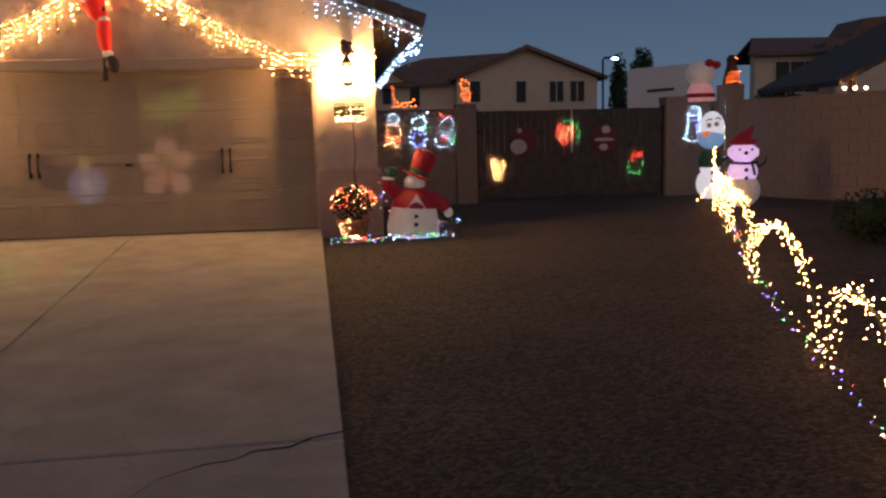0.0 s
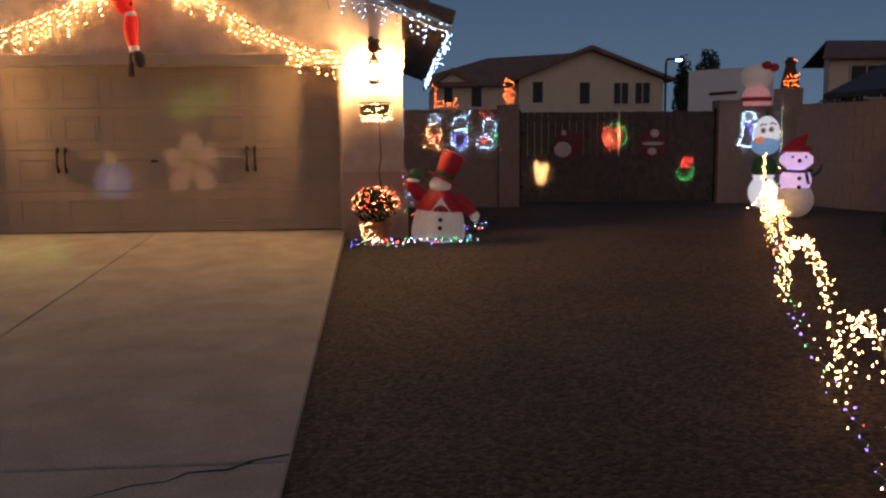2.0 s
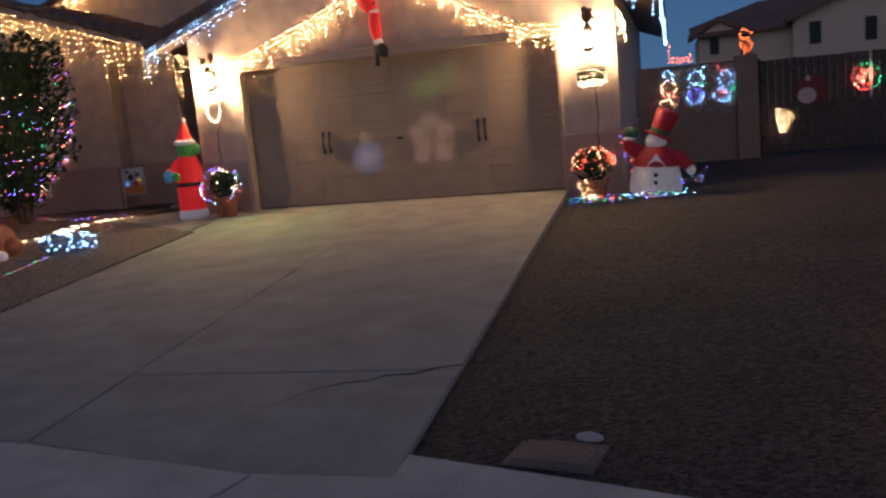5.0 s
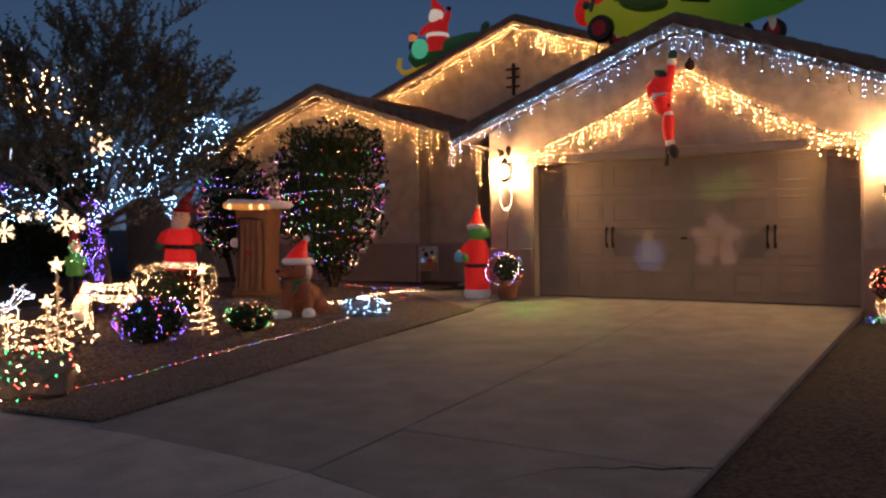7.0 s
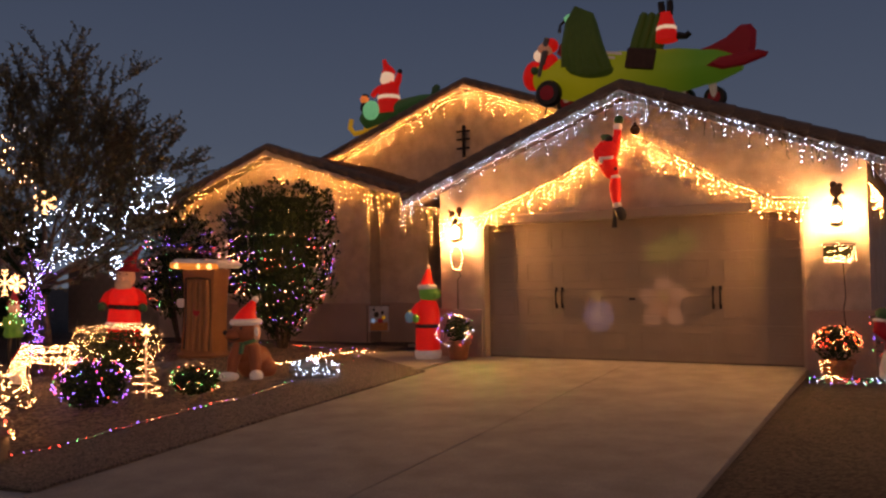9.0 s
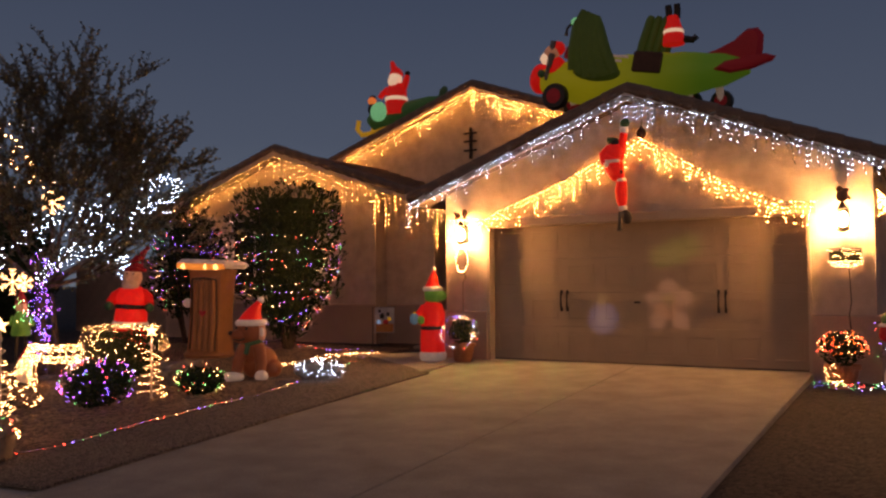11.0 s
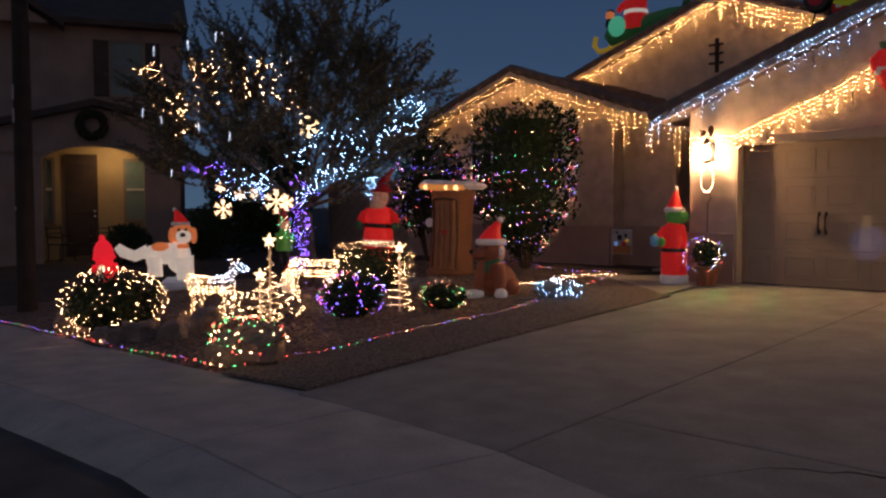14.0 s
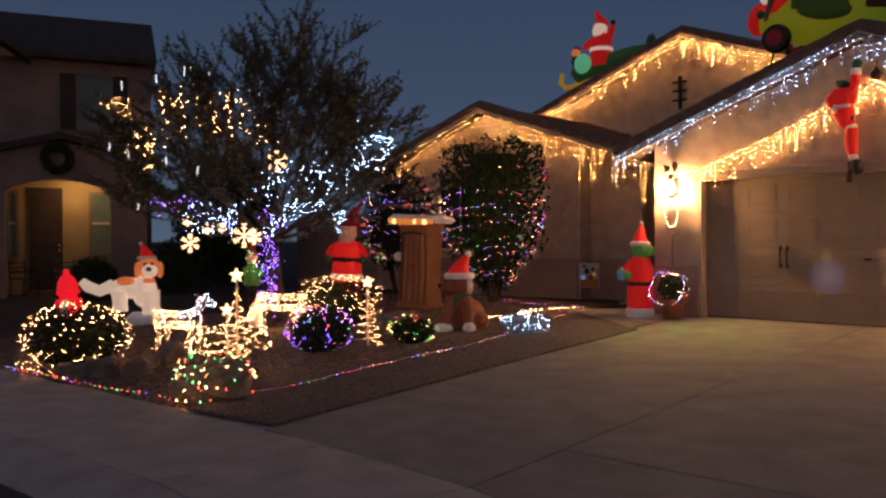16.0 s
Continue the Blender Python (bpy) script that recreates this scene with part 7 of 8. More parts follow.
for pts, n, la in (([(0.12, -0.75, -0.09), (0.5, -0.85, -0.09), (0.9, -0.75, -0.09), (1.65, -0.6, -0.09)], 110, "coloured lights heaped on the gravel by the snowman"),
                   ([(0.35, -0.80, 0.15), (0.30, -0.82, 0.0), (0.45, -0.85, -0.07)], 38, "gold lights hanging down the pot"),
                   ([(0.86, -0.1, 0.7), (0.86, -0.12, 0.2), (1.7, -0.3, 0.0), (1.8, -0.2, 0.15)], 46, "coloured lights trailing round the snowman")):
    total = span_of(pts)
    bl = [(along(pts, total * i / n) + Vector((rnd(-0.1, 0.1), rnd(-0.13, 0.13), rnd(0, 0.07))), random.randrange(4)) for i in range(n)]
    strand("ground_lights", [WARM_SOFT] if "gold" in la else [BLUE_B, GREEN_B, COOL, RED_B], [(p, 0 if "gold" in la else k) for p, k in bl], [[p for p, _ in bl]], la, r=0.0077)

# lit basket under the right lantern and a lit drop under the left one
bk = root("wall_basket", pose(0.43, -0.06, 1.45), "dark wire basket with gold lights on the pier", "wall basket")
g = Geo()
for z in (0.0, 0.1, 0.2):
    g.tube([(-0.19, 0, z), (0.19, 0, z)], 0.007, 6)
for x in (-0.19, -0.06, 0.06, 0.19):
    g.tube([(x, 0, 0.0), (x, 0, 0.2)], 0.007, 6)
g.make("frame", IRON, bk)
Geo().span(-0.19, 0.19, 0.01, 0.05, 0.02, 0.18, bevel=0.01).make("backing", LEAF_DARK, bk)
b = Geo()
for _ in range(120):
    b.bulb((rnd(-0.21, 0.21), -0.03, rnd(-0.03, 0.21) if random.random() < 0.6 else rnd(-0.04, 0.04)), 0.0062)
tagged(b.make("bulbs", WARM_SOFT, bk, smooth=False), kind="stuff")
Geo().tube([(0.04, 0.0, 0.0), (0.06, 0.0, -0.5), (0.03, 0.0, -0.66), (0.08, -0.02, -1.2)], 0.007, 5).make("cable", IRON, bk)
dp = root("lit_drop", pose(-5.32, -0.06, 1.62), "oval light ornament hung on the garage pier", "light ornament")
oval = [Vector((0.11 * math.cos(a), -0.02, 0.20 * math.sin(a))) for a in np.linspace(0, 6.2832, 25)]
Geo().tube(oval, 0.006, 5).make("frame", IRON, dp)
b = Geo()
for p in oval[:-1]:
    b.bulb(p + Vector((0, -0.012, 0)), 0.014)
tagged(b.make("bulbs", WARM_SOFT, dp, smooth=False), kind="stuff")
Geo().tube([(0.02, 0, -0.2), (0.07, -0.02, -0.3), (0.0, 0, -0.36), (-0.02, 0.03, -1.1)], 0.007, 5).make("cable", IRON, dp)

# iron ornament on the upper gable
io = root("wall_ornament", pose(-8.5, 5.96, 4.28), "black iron bar ornament on the upper gable", "wall ornament")
Geo().box((0, 0, 0.38), (0.07, 0.05, 0.78), bevel=0.01).make("upright", IRON, io)
for z in (0.2, 0.42, 0.62):
    Geo().box((0, -0.03, z), (0.36, 0.03, 0.05), bevel=0.008).make("crossbar", IRON, io)

# garden flag by the wall
fl = root("garden_flag", pose(-8.4, 2.1, GARDEN(-8.4, 2.1), 0, 0, 34), "small garden flag with blurred coloured print", "flag")
Geo().tube([(-0.24, 0, 0), (-0.24, 0, 0.80), (0.22, 0, 0.80)], 0.008, 6).make("stand", IRON, fl)
Geo().box((0.0, 0, 0.54), (0.40, 0.012, 0.52), bevel=0.004).make("cloth", mat("pale printed cloth", (0.42, 0.45, 0.50), 0.8, 0.2, 6, 60, 0.1), fl)
Geo().box((0.0, -0.008, 0.38), (0.36, 0.006, 0.17)).make("print", mat("orange print", (0.45, 0.20, 0.07), 0.8, 0.2, 9, 60, 0.1), fl, "orange printed band")
for px, pz, rx, rz_, pm in ((-0.05, 0.62, 0.05, 0.06, N_BLACK), (0.07, 0.66, 0.035, 0.04, N_BLACK), (-0.10, 0.72, 0.03, 0.03, N_BLACK), (0.03, 0.50, 0.06, 0.05, N_RED_DIM), (0.10, 0.56, 0.04, 0.04, N_GOLD), (-0.12, 0.50, 0.04, 0.05, N_BLUE)):
    Geo().ball((px, -0.01, pz), (rx, 0.006, rz_), 0, 10, 7).make("print", pm, fl, "coloured printed patch")


# ---- lights and plates on gate and wall ----
def light_shape(x, y, z, lines, mats, label, r=0.014, gap=0.05, turn=0.0):
    """A flat wire outline set with bulbs; lines are (points, slot)."""
    ob = root("light_ornament", pose(x, y, z, 0, 0, turn), label, "light ornament", "light shapes on gate and wall")
    w, b = Geo(), Geo()
    for pts, mi in lines:
        path = [Vector((px, 0, pz)) for px, pz in pts]
        if len(path) > 1:
            w.tube(path, 0.003, 5)
        total, d = span_of(path), 0.0
        while d <= total:
            p = along(path, d)
            b.bulb(p + Vector((rnd(-0.022, 0.022), -0.012, rnd(-0.022, 0.022))), r * rnd(0.75, 1.15), mi)
            d += gap * rnd(0.7, 1.3)
    w.make("frame", IRON, ob)
    tagged(b.make("bulbs", mats, ob, smooth=False), kind="stuff")


def ring(cx, cz, rx, rz, a0=0, a1=360, n=14):
    return [(cx + rx * math.cos(a), cz + rz * math.sin(a)) for a in np.radians(np.linspace(a0, a1, n))]


GY = 5.50
light_shape(3.48, GY, 0.30, [([(-0.07, 0.02), (-0.09, 0.2), (-0.12, 0.42), (-0.05, 0.44), (-0.02, 0.26), (0.12, 0.36), (0.16, 0.28), (0.06, 0.16), (0.05, 0.0), (-0.07, 0.02)], 0), ([(-0.06, 0.06), (0.0, 0.2), (-0.08, 0.36)], 0), ([(0.0, 0.05), (0.03, 0.22), (0.12, 0.3)], 0)], [WARM_SOFT], "warm lit mitten shape on the gate", r=0.0075, gap=0.028)
light_shape(4.94, GY, 1.2, [(ring(0, 0, 0.24, 0.24, -60, 120), 2), (ring(-0.02, 0, 0.22, 0.24, 120, 300), 1), (ring(0, 0, 0.14, 0.15), 1)] + [([(-0.18 + 0.06 * k, -0.16 + 0.03 * k), (-0.12 + 0.06 * k, 0.05 + 0.03 * k)], 1 if k % 2 else 0) for k in range(5)], [WARM_SOFT, RED_B, GREEN_B], "red and gold lit wreath shape on the gate", r=0.0075, gap=0.032)
light_shape(6.36, GY, 0.36, [([(-0.17, 0.24), (-0.13, 0.04), (-0.06, 0.0), (0.08, 0.0), (0.13, 0.1), (0.15, 0.24)], 1)] + [([(-0.12 + 0.05 * k, 0.24), (-0.06 + 0.05 * k, 0.44 - 0.03 * (k % 2))], 0) for k in range(5)], [RED_B, GREEN_B], "red and green lit present shape on the gate", r=0.0075, gap=0.032)
RED_PLATE = mat("red plate", (0.12, 0.022, 0.028), 0.6, 0.15, 8, 50, 0.1)
PALE = mat("pale print", (0.45, 0.40, 0.42), 0.7, 0.1, 8, 50, 0.0)
for x, la, bits in ((4.02, "round red and white sign hung on the gate", [((-0.10, -0.10), (0.17, 0.15)), ((-0.08, 0.22), (0.05, 0.05))]), (5.70, "round red sign with pale print on the gate", [((0.0, 0.0), (0.22, 0.035)), ((-0.02, -0.15), (0.09, 0.07)), ((0.03, 0.2), (0.09, 0.08))])):
    sg = root("round_sign", pose(x, GY + 0.03, 1.05), la, "sign", "round signs on the gate")
    Geo().lathe([(0.27, 0), (0.285, 0.006), (0.285, 0.016), (0.27, 0.02)], 32, 0, Matrix.Rotation(radians(90), 4, "X")).make("plate", RED_PLATE, sg)
    for (cx, cz), (a, bb) in bits:
        Geo().ball((cx, -0.022, cz), (a, 0.005, bb), 0, 14, 7).make("print", PALE, sg, "pale printed patch")
    Geo().tube([(0, -0.01, 0.28), (0, 0.0, 0.5)], 0.006, 5).make("cord", IRON, sg)
for x, lines, ms, la in ((1.42, [(ring(0, 0.60, 0.10, 0.09), 2), (ring(0, 0.36, 0.15, 0.13), 1), ([(-0.13, 0.3), (0.12, 0.26)], 0), ([(-0.14, 0.2), (0.12, 0.2)], 0), ([(-0.2, 0.1), (0.0, 0.16), (0.1, 0.02)], 1)], [RED_B, WARM_SOFT, COOL], "gold and red lit figure shape on the block wall"),
                          (1.93, [(ring(0, 0.52, 0.14, 0.13), 0), (ring(-0.02, 0.22, 0.17, 0.2), 0), (ring(-0.02, 0.2, 0.1, 0.12), 1), ([(-0.02, 0.4), (0.24, 0.42)], 2), ([(0.08, 0.6), (0.16, 0.74)], 0)], [COOL, BLUE_B, GREEN_B], "blue and white lit figure shape on the block wall"),
                          (2.44, [(ring(0.04, 0.46, 0.13, 0.14), 0), ([(-0.1, 0.7), (-0.05, 0.62), (0.1, 0.66)], 1), (ring(-0.04, 0.14, 0.16, 0.12), 0), ([(-0.12, 0.22), (0.06, 0.2), (-0.1, 0.16)], 1), (ring(0.2, 0.2, 0.05, 0.08), 2)], [COOL, RED_B, GREEN_B], "white and red lit figure shape on the block wall")):
    light_shape(x, 5.46, 0.95, lines, ms, la, r=0.0078, gap=0.034)
light_shape(1.62, 5.58, 1.78, [([(-0.22, 0.42), (-0.16, 0.3), (-0.18, 0.18), (-0.1, 0.1), (0.25, 0.1), (0.22, 0.2)], 0), ([(-0.2, 0.02), (0.26, 0.02)], 0)], [ORANGE_B], "orange lit sleigh shape standing on the wall", r=0.0125, gap=0.035)
light_shape(2.88, 5.55, 1.84, [(ring(-0.02, 0.36, 0.1, 0.1), 0), ([(-0.06, 0.28), (-0.1, 0.12), (0.1, 0.02)], 0), ([(0.06, 0.26), (0.1, 0.14), (0.0, 0.0)], 0), ([(-0.04, 0.0), (0.0, 0.2)], 0)], [ORANGE_B], "orange lit figure shape standing on the gate pier", r=0.0125, gap=0.035)
Geo_pil = [([(-0.16, 0.02), (0.14, 0.02)], 0), ([(-0.16, 0.1), (0.12, 0.12)], 0), ([(-0.1, 0.2), (0.14, 0.22)], 0), ([(0.0, 0.5), (0.08, 0.46)], 0)]
light_shape(8.2, 4.98, 2.10, Geo_pil, [ORANGE_B], "orange lights round the ornament on the corner pier", r=0.0135, gap=0.03)
g = Geo().lathe([(0.16, 0), (0.17, 0.05), (0.12, 0.3), (0.09, 0.42), (0.11, 0.5), (0.05, 0.58)], 12)
place(g.make("pier_ornament", [DARKBROWN]), 8.22, 5.15, 0, "brown ornament standing on the corner pier", "ornament", z=2.08)
light_shape(7.55, 5.40, 0.98, [(ring(0.0, 0.58, 0.12, 0.1), 0), ([(-0.12, 0.6), (-0.14, 0.2), (-0.2, 0.0), (0.0, 0.02), (0.12, 0.0), (0.1, 0.3), (0.14, 0.6)], 0), ([(0.0, 0.5), (0.05, 0.25), (0.12, 0.2)], 1)], [COOL, BLUE_B], "cool white lit figure shape on the wall", r=0.009, gap=0.03)
light_shape(7.2, 3.6, -0.1, [([(-0.35, 0.0), (-0.2, 0.16), (-0.1, 0.24)], 0), ([(0.0, 0.28), (0.12, 0.1), (0.16, 0.02)], 0), ([(0.16, 0.26), (0.26, 0.2)], 0)], [WARM_SOFT], "warm lights on a bent wire stand", r=0.012, gap=0.045)
colm = [(Vector((7.98 + rnd(-0.02, 0.02), 4.9, 0.2 + 0.075 * i)), i % 3) for i in range(21)]
strand("ground_lights", [BLUE_B, GREEN_B, WARM_SOFT], colm, [[p for p, _ in colm]], "thin coloured lights hanging down the corner pier", r=0.011)

ARCH_BULB = lamp_mat("arch bulb", (1.0, 0.47, 0.14), 52.0)
# ---- arches of lights along the side yard ----
ARCHES = (((3.19, -6.65), (2.72, -8.05), 0.62), ((4.04, -3.97), (3.38, -6.2), 0.64), ((5.1, -1.3), (4.33, -3.44), 0.60), ((5.95, 0.7), (5.3, -0.9), 0.60), ((6.4, 1.9), (6.05, 0.9), 0.60))
for (x0, y0), (x1, y1), h in ARCHES:
    ob = root("light_arch", pose(x0, y0, GARDEN(x0, y0)), "low wire arch wound with warm lights", "light arch", "arches along the side yard")
    path = []
    for a in np.linspace(0, math.pi, 26):
        k = (1 - math.cos(a)) / 2
        x, y = x0 + (x1 - x0) * k, y0 + (y1 - y0) * k
        path.append(Vector((x - x0, y - y0, GARDEN(x, y) - GARDEN(x0, y0) + h * math.sin(a) ** 0.75)))
    Geo().tube(path, 0.009, 7).make("hoop", WIRE, ob)
    b = Geo()
    total = span_of(path)
    for i in range(int(total / 0.0135)):
        p = along(path, i * 0.0135)
        b.bulb(p + Vector((random.gauss(0, 0.032), random.gauss(0, 0.032), random.gauss(0, 0.03))), 0.0062)
    tagged(b.make("bulbs", ARCH_BULB, ob, smooth=False), kind="stuff")
ground_string([(2.7, -8.1, 0), (2.95, -7.3, 0), (3.2, -6.6, 0), (4.0, -4.2, 0), (5.1, -1.5, 0), (6.3, 1.5, 0)], 0.09, [BLUE_B, GREEN_B, RED_B, WARM_SOFT], "coloured lights along the foot of the arches", (3, 2, 2, 3), 0.0085, 0.06)
candle = [(Vector((6.38 + rnd(-0.03, 0.03), 1.9, -0.05 + 0.05 * i)), 0) for i in range(20)]
strand("ground_lights", [WARM], candle, [[p for p, _ in candle]], "upright string of warm lights at the end of the arches", r=0.016)

# ---- remaining surroundings ----
bx = root("meter_box", pose(0.88, -8.40, GARDEN(0.88, -8.40) - 0.025, 0, 0, -12), "concrete meter box set flush in the gravel", "meter box")
Geo().span(-0.22, 0.22, -0.16, 0.16, -0.12, 0.028, bevel=0.012).make("rim", TILE, bx, smooth=False)
Geo().span(-0.185, 0.185, -0.125, 0.125, 0.015, 0.034, bevel=0.01).make("lid", TILE, bx, "dusty brown lid")
Geo().ball((0.10, 0.20, 0.035), (0.07, 0.04, 0.025), 0, 10, 7).make("stone", PALE, bx, "pale stone lying on the rim")

POSTWOOD = mat("dark weathered post", (0.030, 0.024, 0.021), 0.9, 0.3, 5, 60, 0.4)
pl_ = root("dark_post", pose(-12.3, -7.95, -0.45), "dark post by the sidewalk with pale tags", "post")
Geo().tube([(0, 0, -0.1), (0.0, 0, 0.3), (0.01, 0, 4.0), (0.0, 0, 6.5)], [0.16, 0.14, 0.125, 0.11], 14).make("shaft", POSTWOOD, pl_)
for z in (1.65, 3.05, 3.4):
    Geo().box((0.02, -0.135, z), (0.03, 0.02, 0.22 if z > 2 else 0.05), bevel=0.004).make("tag", PALE, pl_, "pale tag")

wr = root("door_wreath", pose(*(Matrix.LocRotScale((-20.2, -1.2, 0), Euler((0, 0, radians(68))), None) @ Vector((-2.35, -0.12, 3.36))), 0, 0, 68), "dark wreath with red bow on the porch gable", "wreath")
g = Geo()
for i in range(900):
    a, t2 = rnd(0, 6.2832), rnd(0, 6.2832)
    rr = 0.30 + 0.10 * math.cos(t2)
    p = Vector((rr * math.cos(a), 0.09 * math.sin(t2), rr * math.sin(a)))
    u = Vector((random.gauss(0, 1), random.gauss(0, 1), random.gauss(0, 1))).normalized()
    w = u.orthogonal().normalized()
    g.add([p - u * 0.05, p + w * 0.018, p + u * 0.05, p - w * 0.018], [(0, 1, 2, 3)])
tagged(g.make("foliage", LEAF_DARK, wr, smooth=False), kind="stuff")
Geo().tube([(0.30 * math.cos(a), 0, 0.30 * math.sin(a)) for a in np.linspace(0, 6.2832, 25)], 0.07, 8).make("hoop", DARKBROWN, wr)


def patio_chair(x, y, rz):
    ob = root("patio_chair", pose(x, y, -0.15, 0, 0, rz), "black metal patio chair on the porch", "chair", "porch chairs")
    for sx in (-0.22, 0.22):
        for sy in (-0.22, 0.22):
            Geo().tube([(sx, sy, 0), (sx * 0.95, sy * 0.95, 0.44)], 0.016, 6).make("leg", IRON, ob)
        Geo().tube([(sx, 0.22, 0.44), (sx, 0.27, 0.9)], 0.016, 6).make("back_post", IRON, ob)
        Geo().tube([(sx, -0.2, 0.62), (sx, 0.24, 0.66)], 0.018, 6).make("armrest", IRON, ob)
    Geo().box((0, 0, 0.45), (0.46, 0.46, 0.03), bevel=0.01).make("seat", IRON, ob)
    for z in (0.6, 0.72, 0.84):
        Geo().tube([(-0.22, 0.25, z), (0.22, 0.25, z)], 0.014, 6).make("back_rail", IRON, ob)


patio_chair(-20.75, -4.35, 110)
patio_chair(-20.15, -3.6, 70)
shrub("dark_hedge", (-19.2, -3.3, -0.2), (0.45, 0.6, 0.5), 2600, 0.05, "dark clipped hedge before the porch")
shrub("dark_hedge", (-18.6, -1.5, -0.2), (0.5, 0.6, 0.75), 2600, 0.05, "dark bush at the neighbour's wall")
# hedge added to keep the gap between the houses dark, in place of a fence
shrub("gap_hedge", (-19.95, 0.95, -0.2), (1.0, 1.75, 2.0), 7000, 0.08, "added tall hedge filling the dark gap behind the block wall")
shrub("hedge", (12.85, 12.0, -0.2), (0.95, 0.8, 1.32), 3500, 0.08, "dark green hedge behind the block wall")
shrub("far_tree", (15.95, 31.0, -0.2), (0.75, 0.75, 2.5), 2600, 0.12, "dark tall conifer beyond the gate", lift=0.6)
shrub("far_tree", (14.4, 30.0, -0.2), (0.5, 0.5, 2.3), 1500, 0.12, "dark slim conifer beyond the gate", lift=0.6)
shrub("yard_bush", (6.4, -2.3, GARDEN(6.4, -2.3)), (0.5, 0.45, 0.3), 1200, 0.04, "dark low bush in the side yard")

sh = root("patio_cover", pose(0, 0, 0), "dark patio cover with bulbs beyond the block wall", "patio cover")
Geo().prism([(12.3, 2.14), (18.0, 4.9), (18.0, 5.05), (12.3, 2.28)], 4.0, front(0, 12.0, 0)).make("roof", FASCIA, sh, smooth=False)
for x, y in ((12.85, 8.3), (12.85, 11.7), (17.5, 8.3)):
    Geo().span(x - 0.06, x + 0.06, y - 0.06, y + 0.06, -0.2, 2.14 + (x - 12.3) * 0.484).make("post", FASCIA, sh, smooth=False)
for i in range(3):
    Geo().ball((12.42 + 0.28 * i, 7.95, 2.09), 0.035, 0, 8, 6).make("bulb", WARM_SOFT, sh)


# ---- projected light on the garage door and driveway ----
def projector(name, eye, target, watts, cone, discs, blur=0.004):
    """A spot whose slide shows coloured discs; discs are (x, y, radius, colour) as tangents about the axis."""
    d = bpy.data.lights.new(name, "SPOT")
    d.energy, d.spot_size, d.spot_blend, d.shadow_soft_size = watts, radians(cone), 0.1, 0.01
    d.use_nodes = True
    n, l = d.node_tree.nodes, d.node_tree.links
    em = n["Emission"]
    co, sep = n.new("ShaderNodeTexCoord"), n.new("ShaderNodeSeparateXYZ")
    l.new(co.outputs["Normal"], sep.inputs[0])
    flat = n.new("ShaderNodeCombineXYZ")
    for axis, slot in (("X", 0), ("Y", 1)):
        q = n.new("ShaderNodeMath")
        q.operation = "DIVIDE"
        l.new(sep.outputs[axis], q.inputs[0])
        l.new(sep.outputs["Z"], q.inputs[1])
        l.new(q.outputs[0], flat.inputs[slot])
    last = None
    for x, y, r, color in discs:
        dist = n.new("ShaderNodeVectorMath")
        dist.operation = "DISTANCE"
        dist.inputs[1].default_value = (-x, -y, 0)
        l.new(flat.outputs[0], dist.inputs[0])
        mr = n.new("ShaderNodeMapRange")
        mr.inputs[1].default_value, mr.inputs[2].default_value = r - blur, r + blur
        mr.inputs[3].default_value, mr.inputs[4].default_value = 1.0, 0.0
        l.new(dist.outputs["Value"], mr.inputs[0])
        mx = n.new("ShaderNodeMix")
        mx.data_type = "RGBA"
        l.new(mr.outputs[0], mx.inputs[0])
        if last:
            l.new(last, mx.inputs[6])
        else:
            mx.inputs[6].default_value = (0, 0, 0, 1)
        mx.inputs[7].default_value = (*color, 1)
        last = mx.outputs[2]
    l.new(last, em.inputs["Color"])
    ob = new(name, d)
    ob.matrix_basis = look(eye, target)


PALE_PINK, BISCUIT, OLIVE = (1.0, 0.62, 0.50), (0.8, 0.36, 0.22), (0.55, 0.5, 0.15)
S = 0.105
projector("slide_light", (-1.9, -9.0, 0.35), (-1.97, 0.15, 0.88), 520.0, 9.0, [
    (0, 0.0, 0.235 * S, BISCUIT), (-0.24 * S, 0.10 * S, 0.12 * S, PALE_PINK), (0.24 * S, 0.12 * S, 0.12 * S, PALE_PINK), (-0.18 * S, -0.24 * S, 0.13 * S, PALE_PINK),
    (0.18 * S, -0.22 * S, 0.13 * S, PALE_PINK), (0, 0.27 * S, 0.14 * S, PALE_PINK), (0, 0.1 * S, 0.09 * S, OLIVE)])
projector("slide_light", (-2.6, -9.0, 0.35), (-2.98, 0.15, 0.68), 900.0, 9.0, [(0, 0, 0.25 * S, (0.16, 0.26, 0.66)), (0, 0, 0.09 * S, (0.6, 0.68, 0.9)), (-0.01 * S, 0.29 * S, 0.08 * S, (0.6, 0.5, 0.2))])
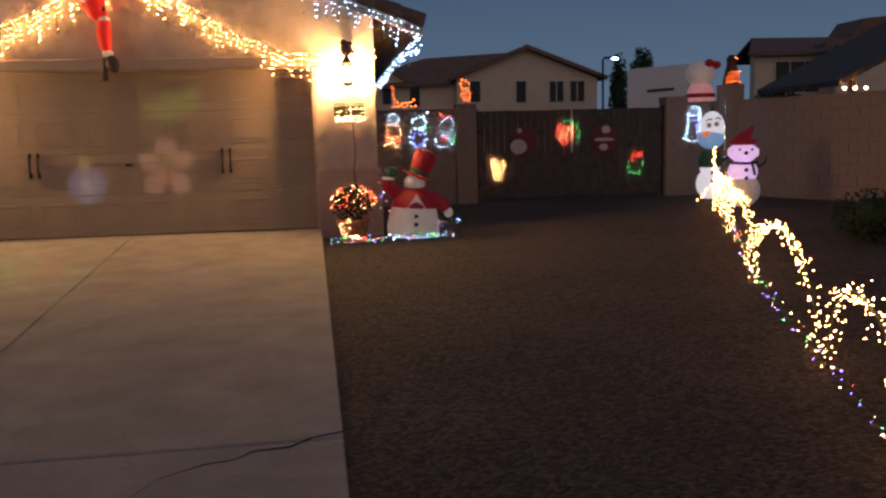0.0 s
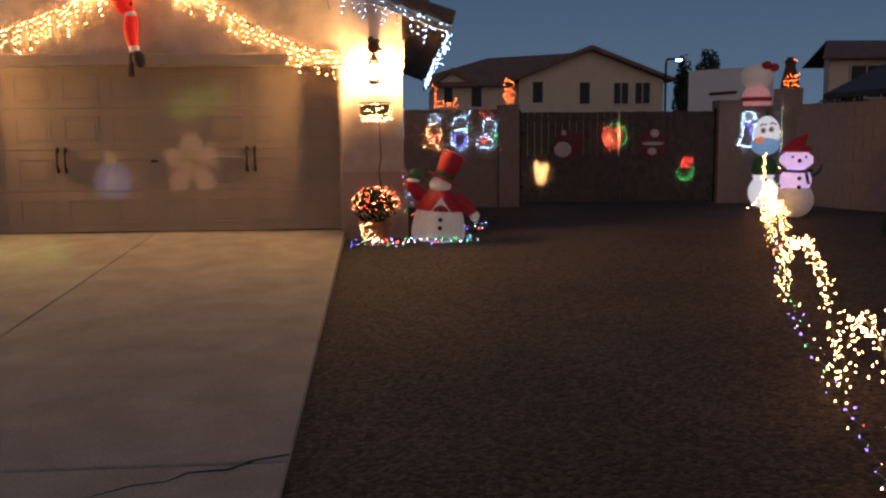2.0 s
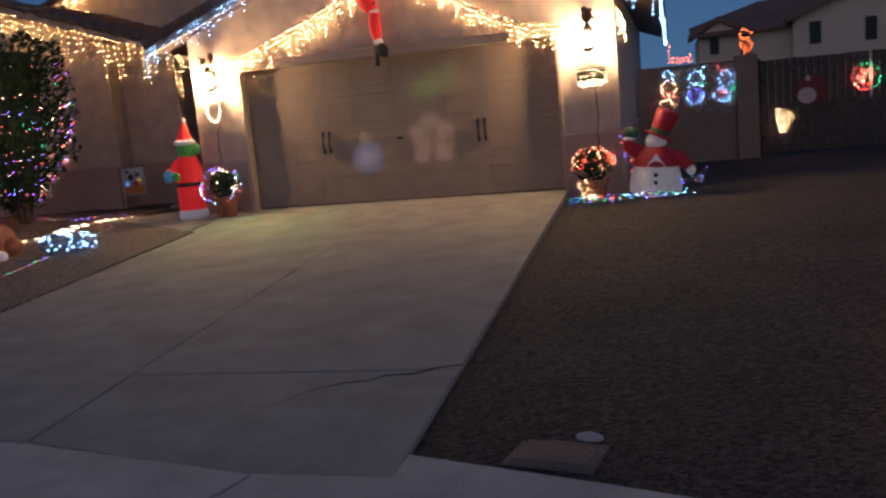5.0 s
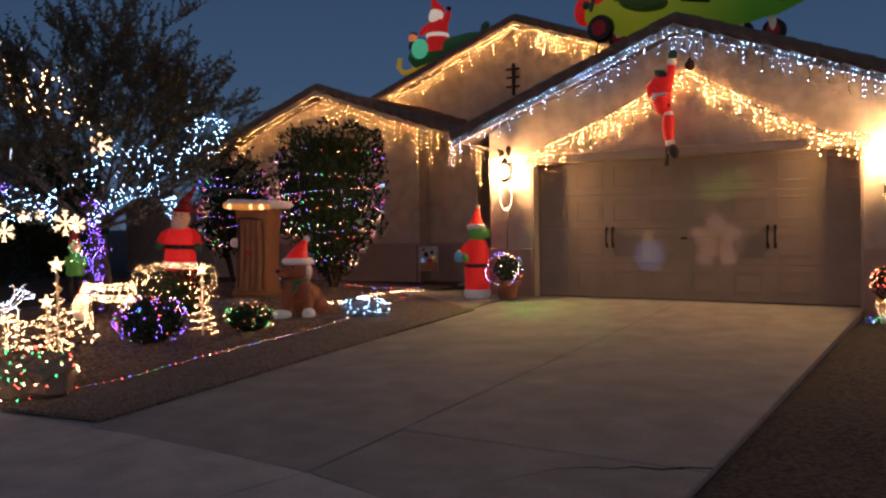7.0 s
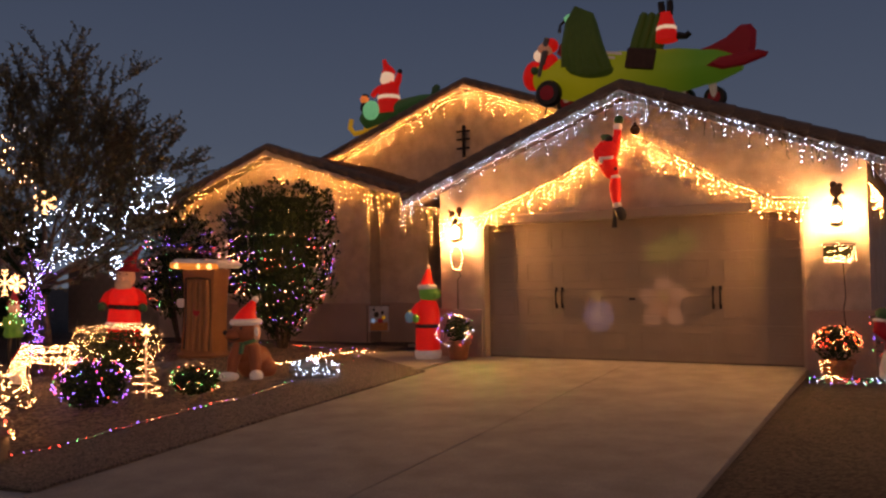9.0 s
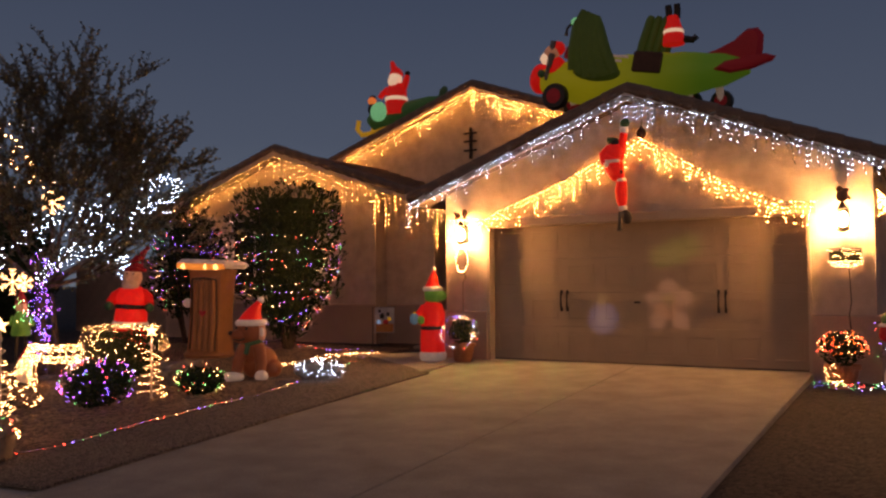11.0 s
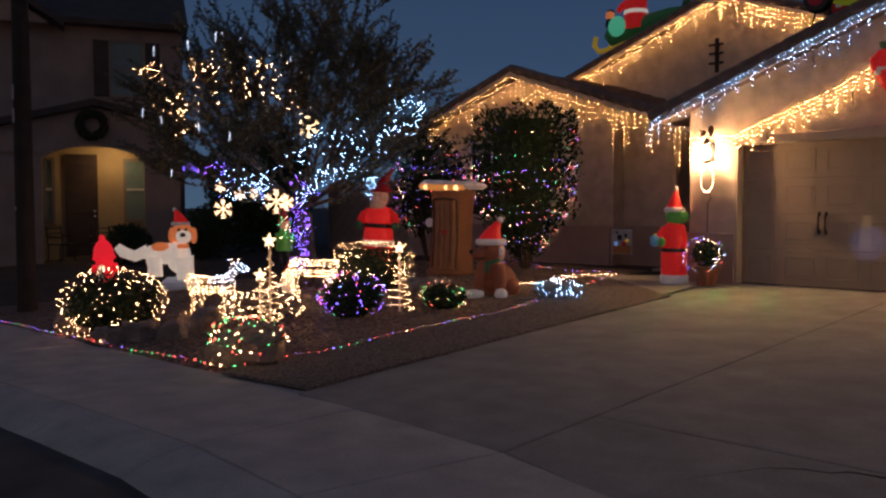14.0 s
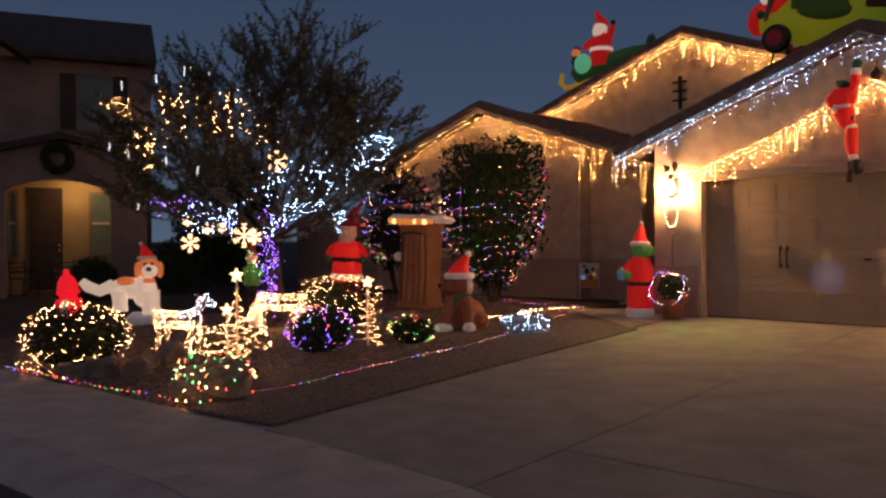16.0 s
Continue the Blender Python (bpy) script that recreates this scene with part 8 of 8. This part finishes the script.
projector("slide_light", (-1.6, -9.0, 0.35), (-1.85, 0.15, 1.68), 600.0, 11.0, [(0, 0, 0.20 * S, (0.26, 0.5, 0.08)), (-0.22 * S, -0.08 * S, 0.16 * S, (0.26, 0.5, 0.08)), (0.22 * S, 0.08 * S, 0.16 * S, (0.26, 0.5, 0.08))], 0.006)


def laser_dots(eye, target, watts, cone, scale):
    """A spot whose slide is a field of scattered points, mostly green, some red."""
    d = bpy.data.lights.new("laser_light", "SPOT")
    d.energy, d.spot_size, d.spot_blend, d.shadow_soft_size = watts, radians(cone), 1.0, 0.002
    d.use_nodes = True
    n, l = d.node_tree.nodes, d.node_tree.links
    em = n["Emission"]
    co, sep, flat = n.new("ShaderNodeTexCoord"), n.new("ShaderNodeSeparateXYZ"), n.new("ShaderNodeCombineXYZ")
    l.new(co.outputs["Normal"], sep.inputs[0])
    for axis, slot in (("X", 0), ("Y", 1)):
        q = n.new("ShaderNodeMath")
        q.operation = "DIVIDE"
        l.new(sep.outputs[axis], q.inputs[0])
        l.new(sep.outputs["Z"], q.inputs[1])
        l.new(q.outputs[0], flat.inputs[slot])
    vo = n.new("ShaderNodeTexVoronoi")
    vo.voronoi_dimensions = "2D"
    vo.inputs["Scale"].default_value = scale
    l.new(flat.outputs[0], vo.inputs["Vector"])
    lt = n.new("ShaderNodeMath")
    lt.operation = "LESS_THAN"
    lt.inputs[1].default_value = 0.05
    l.new(vo.outputs["Distance"], lt.inputs[0])
    hue = n.new("ShaderNodeValToRGB")
    hue.color_ramp.interpolation = "CONSTANT"
    hue.color_ramp.elements[0].color = (0.1, 1.0, 0.15, 1)
    hue.color_ramp.elements[1].position = 0.72
    hue.color_ramp.elements[1].color = (1.0, 0.12, 0.06, 1)
    sc = n.new("ShaderNodeSeparateColor")
    l.new(vo.outputs["Color"], sc.inputs[0])
    l.new(sc.outputs[0], hue.inputs[0])
    l.new(hue.outputs[0], em.inputs["Color"])
    l.new(lt.outputs[0], em.inputs["Strength"])
    ob = new("laser_light", d)
    ob.matrix_basis = look(eye, target)


laser_dots((-4.6, -0.5, 1.95), (-4.05, -1.6, -0.08), 6500.0, 78.0, 17.0)
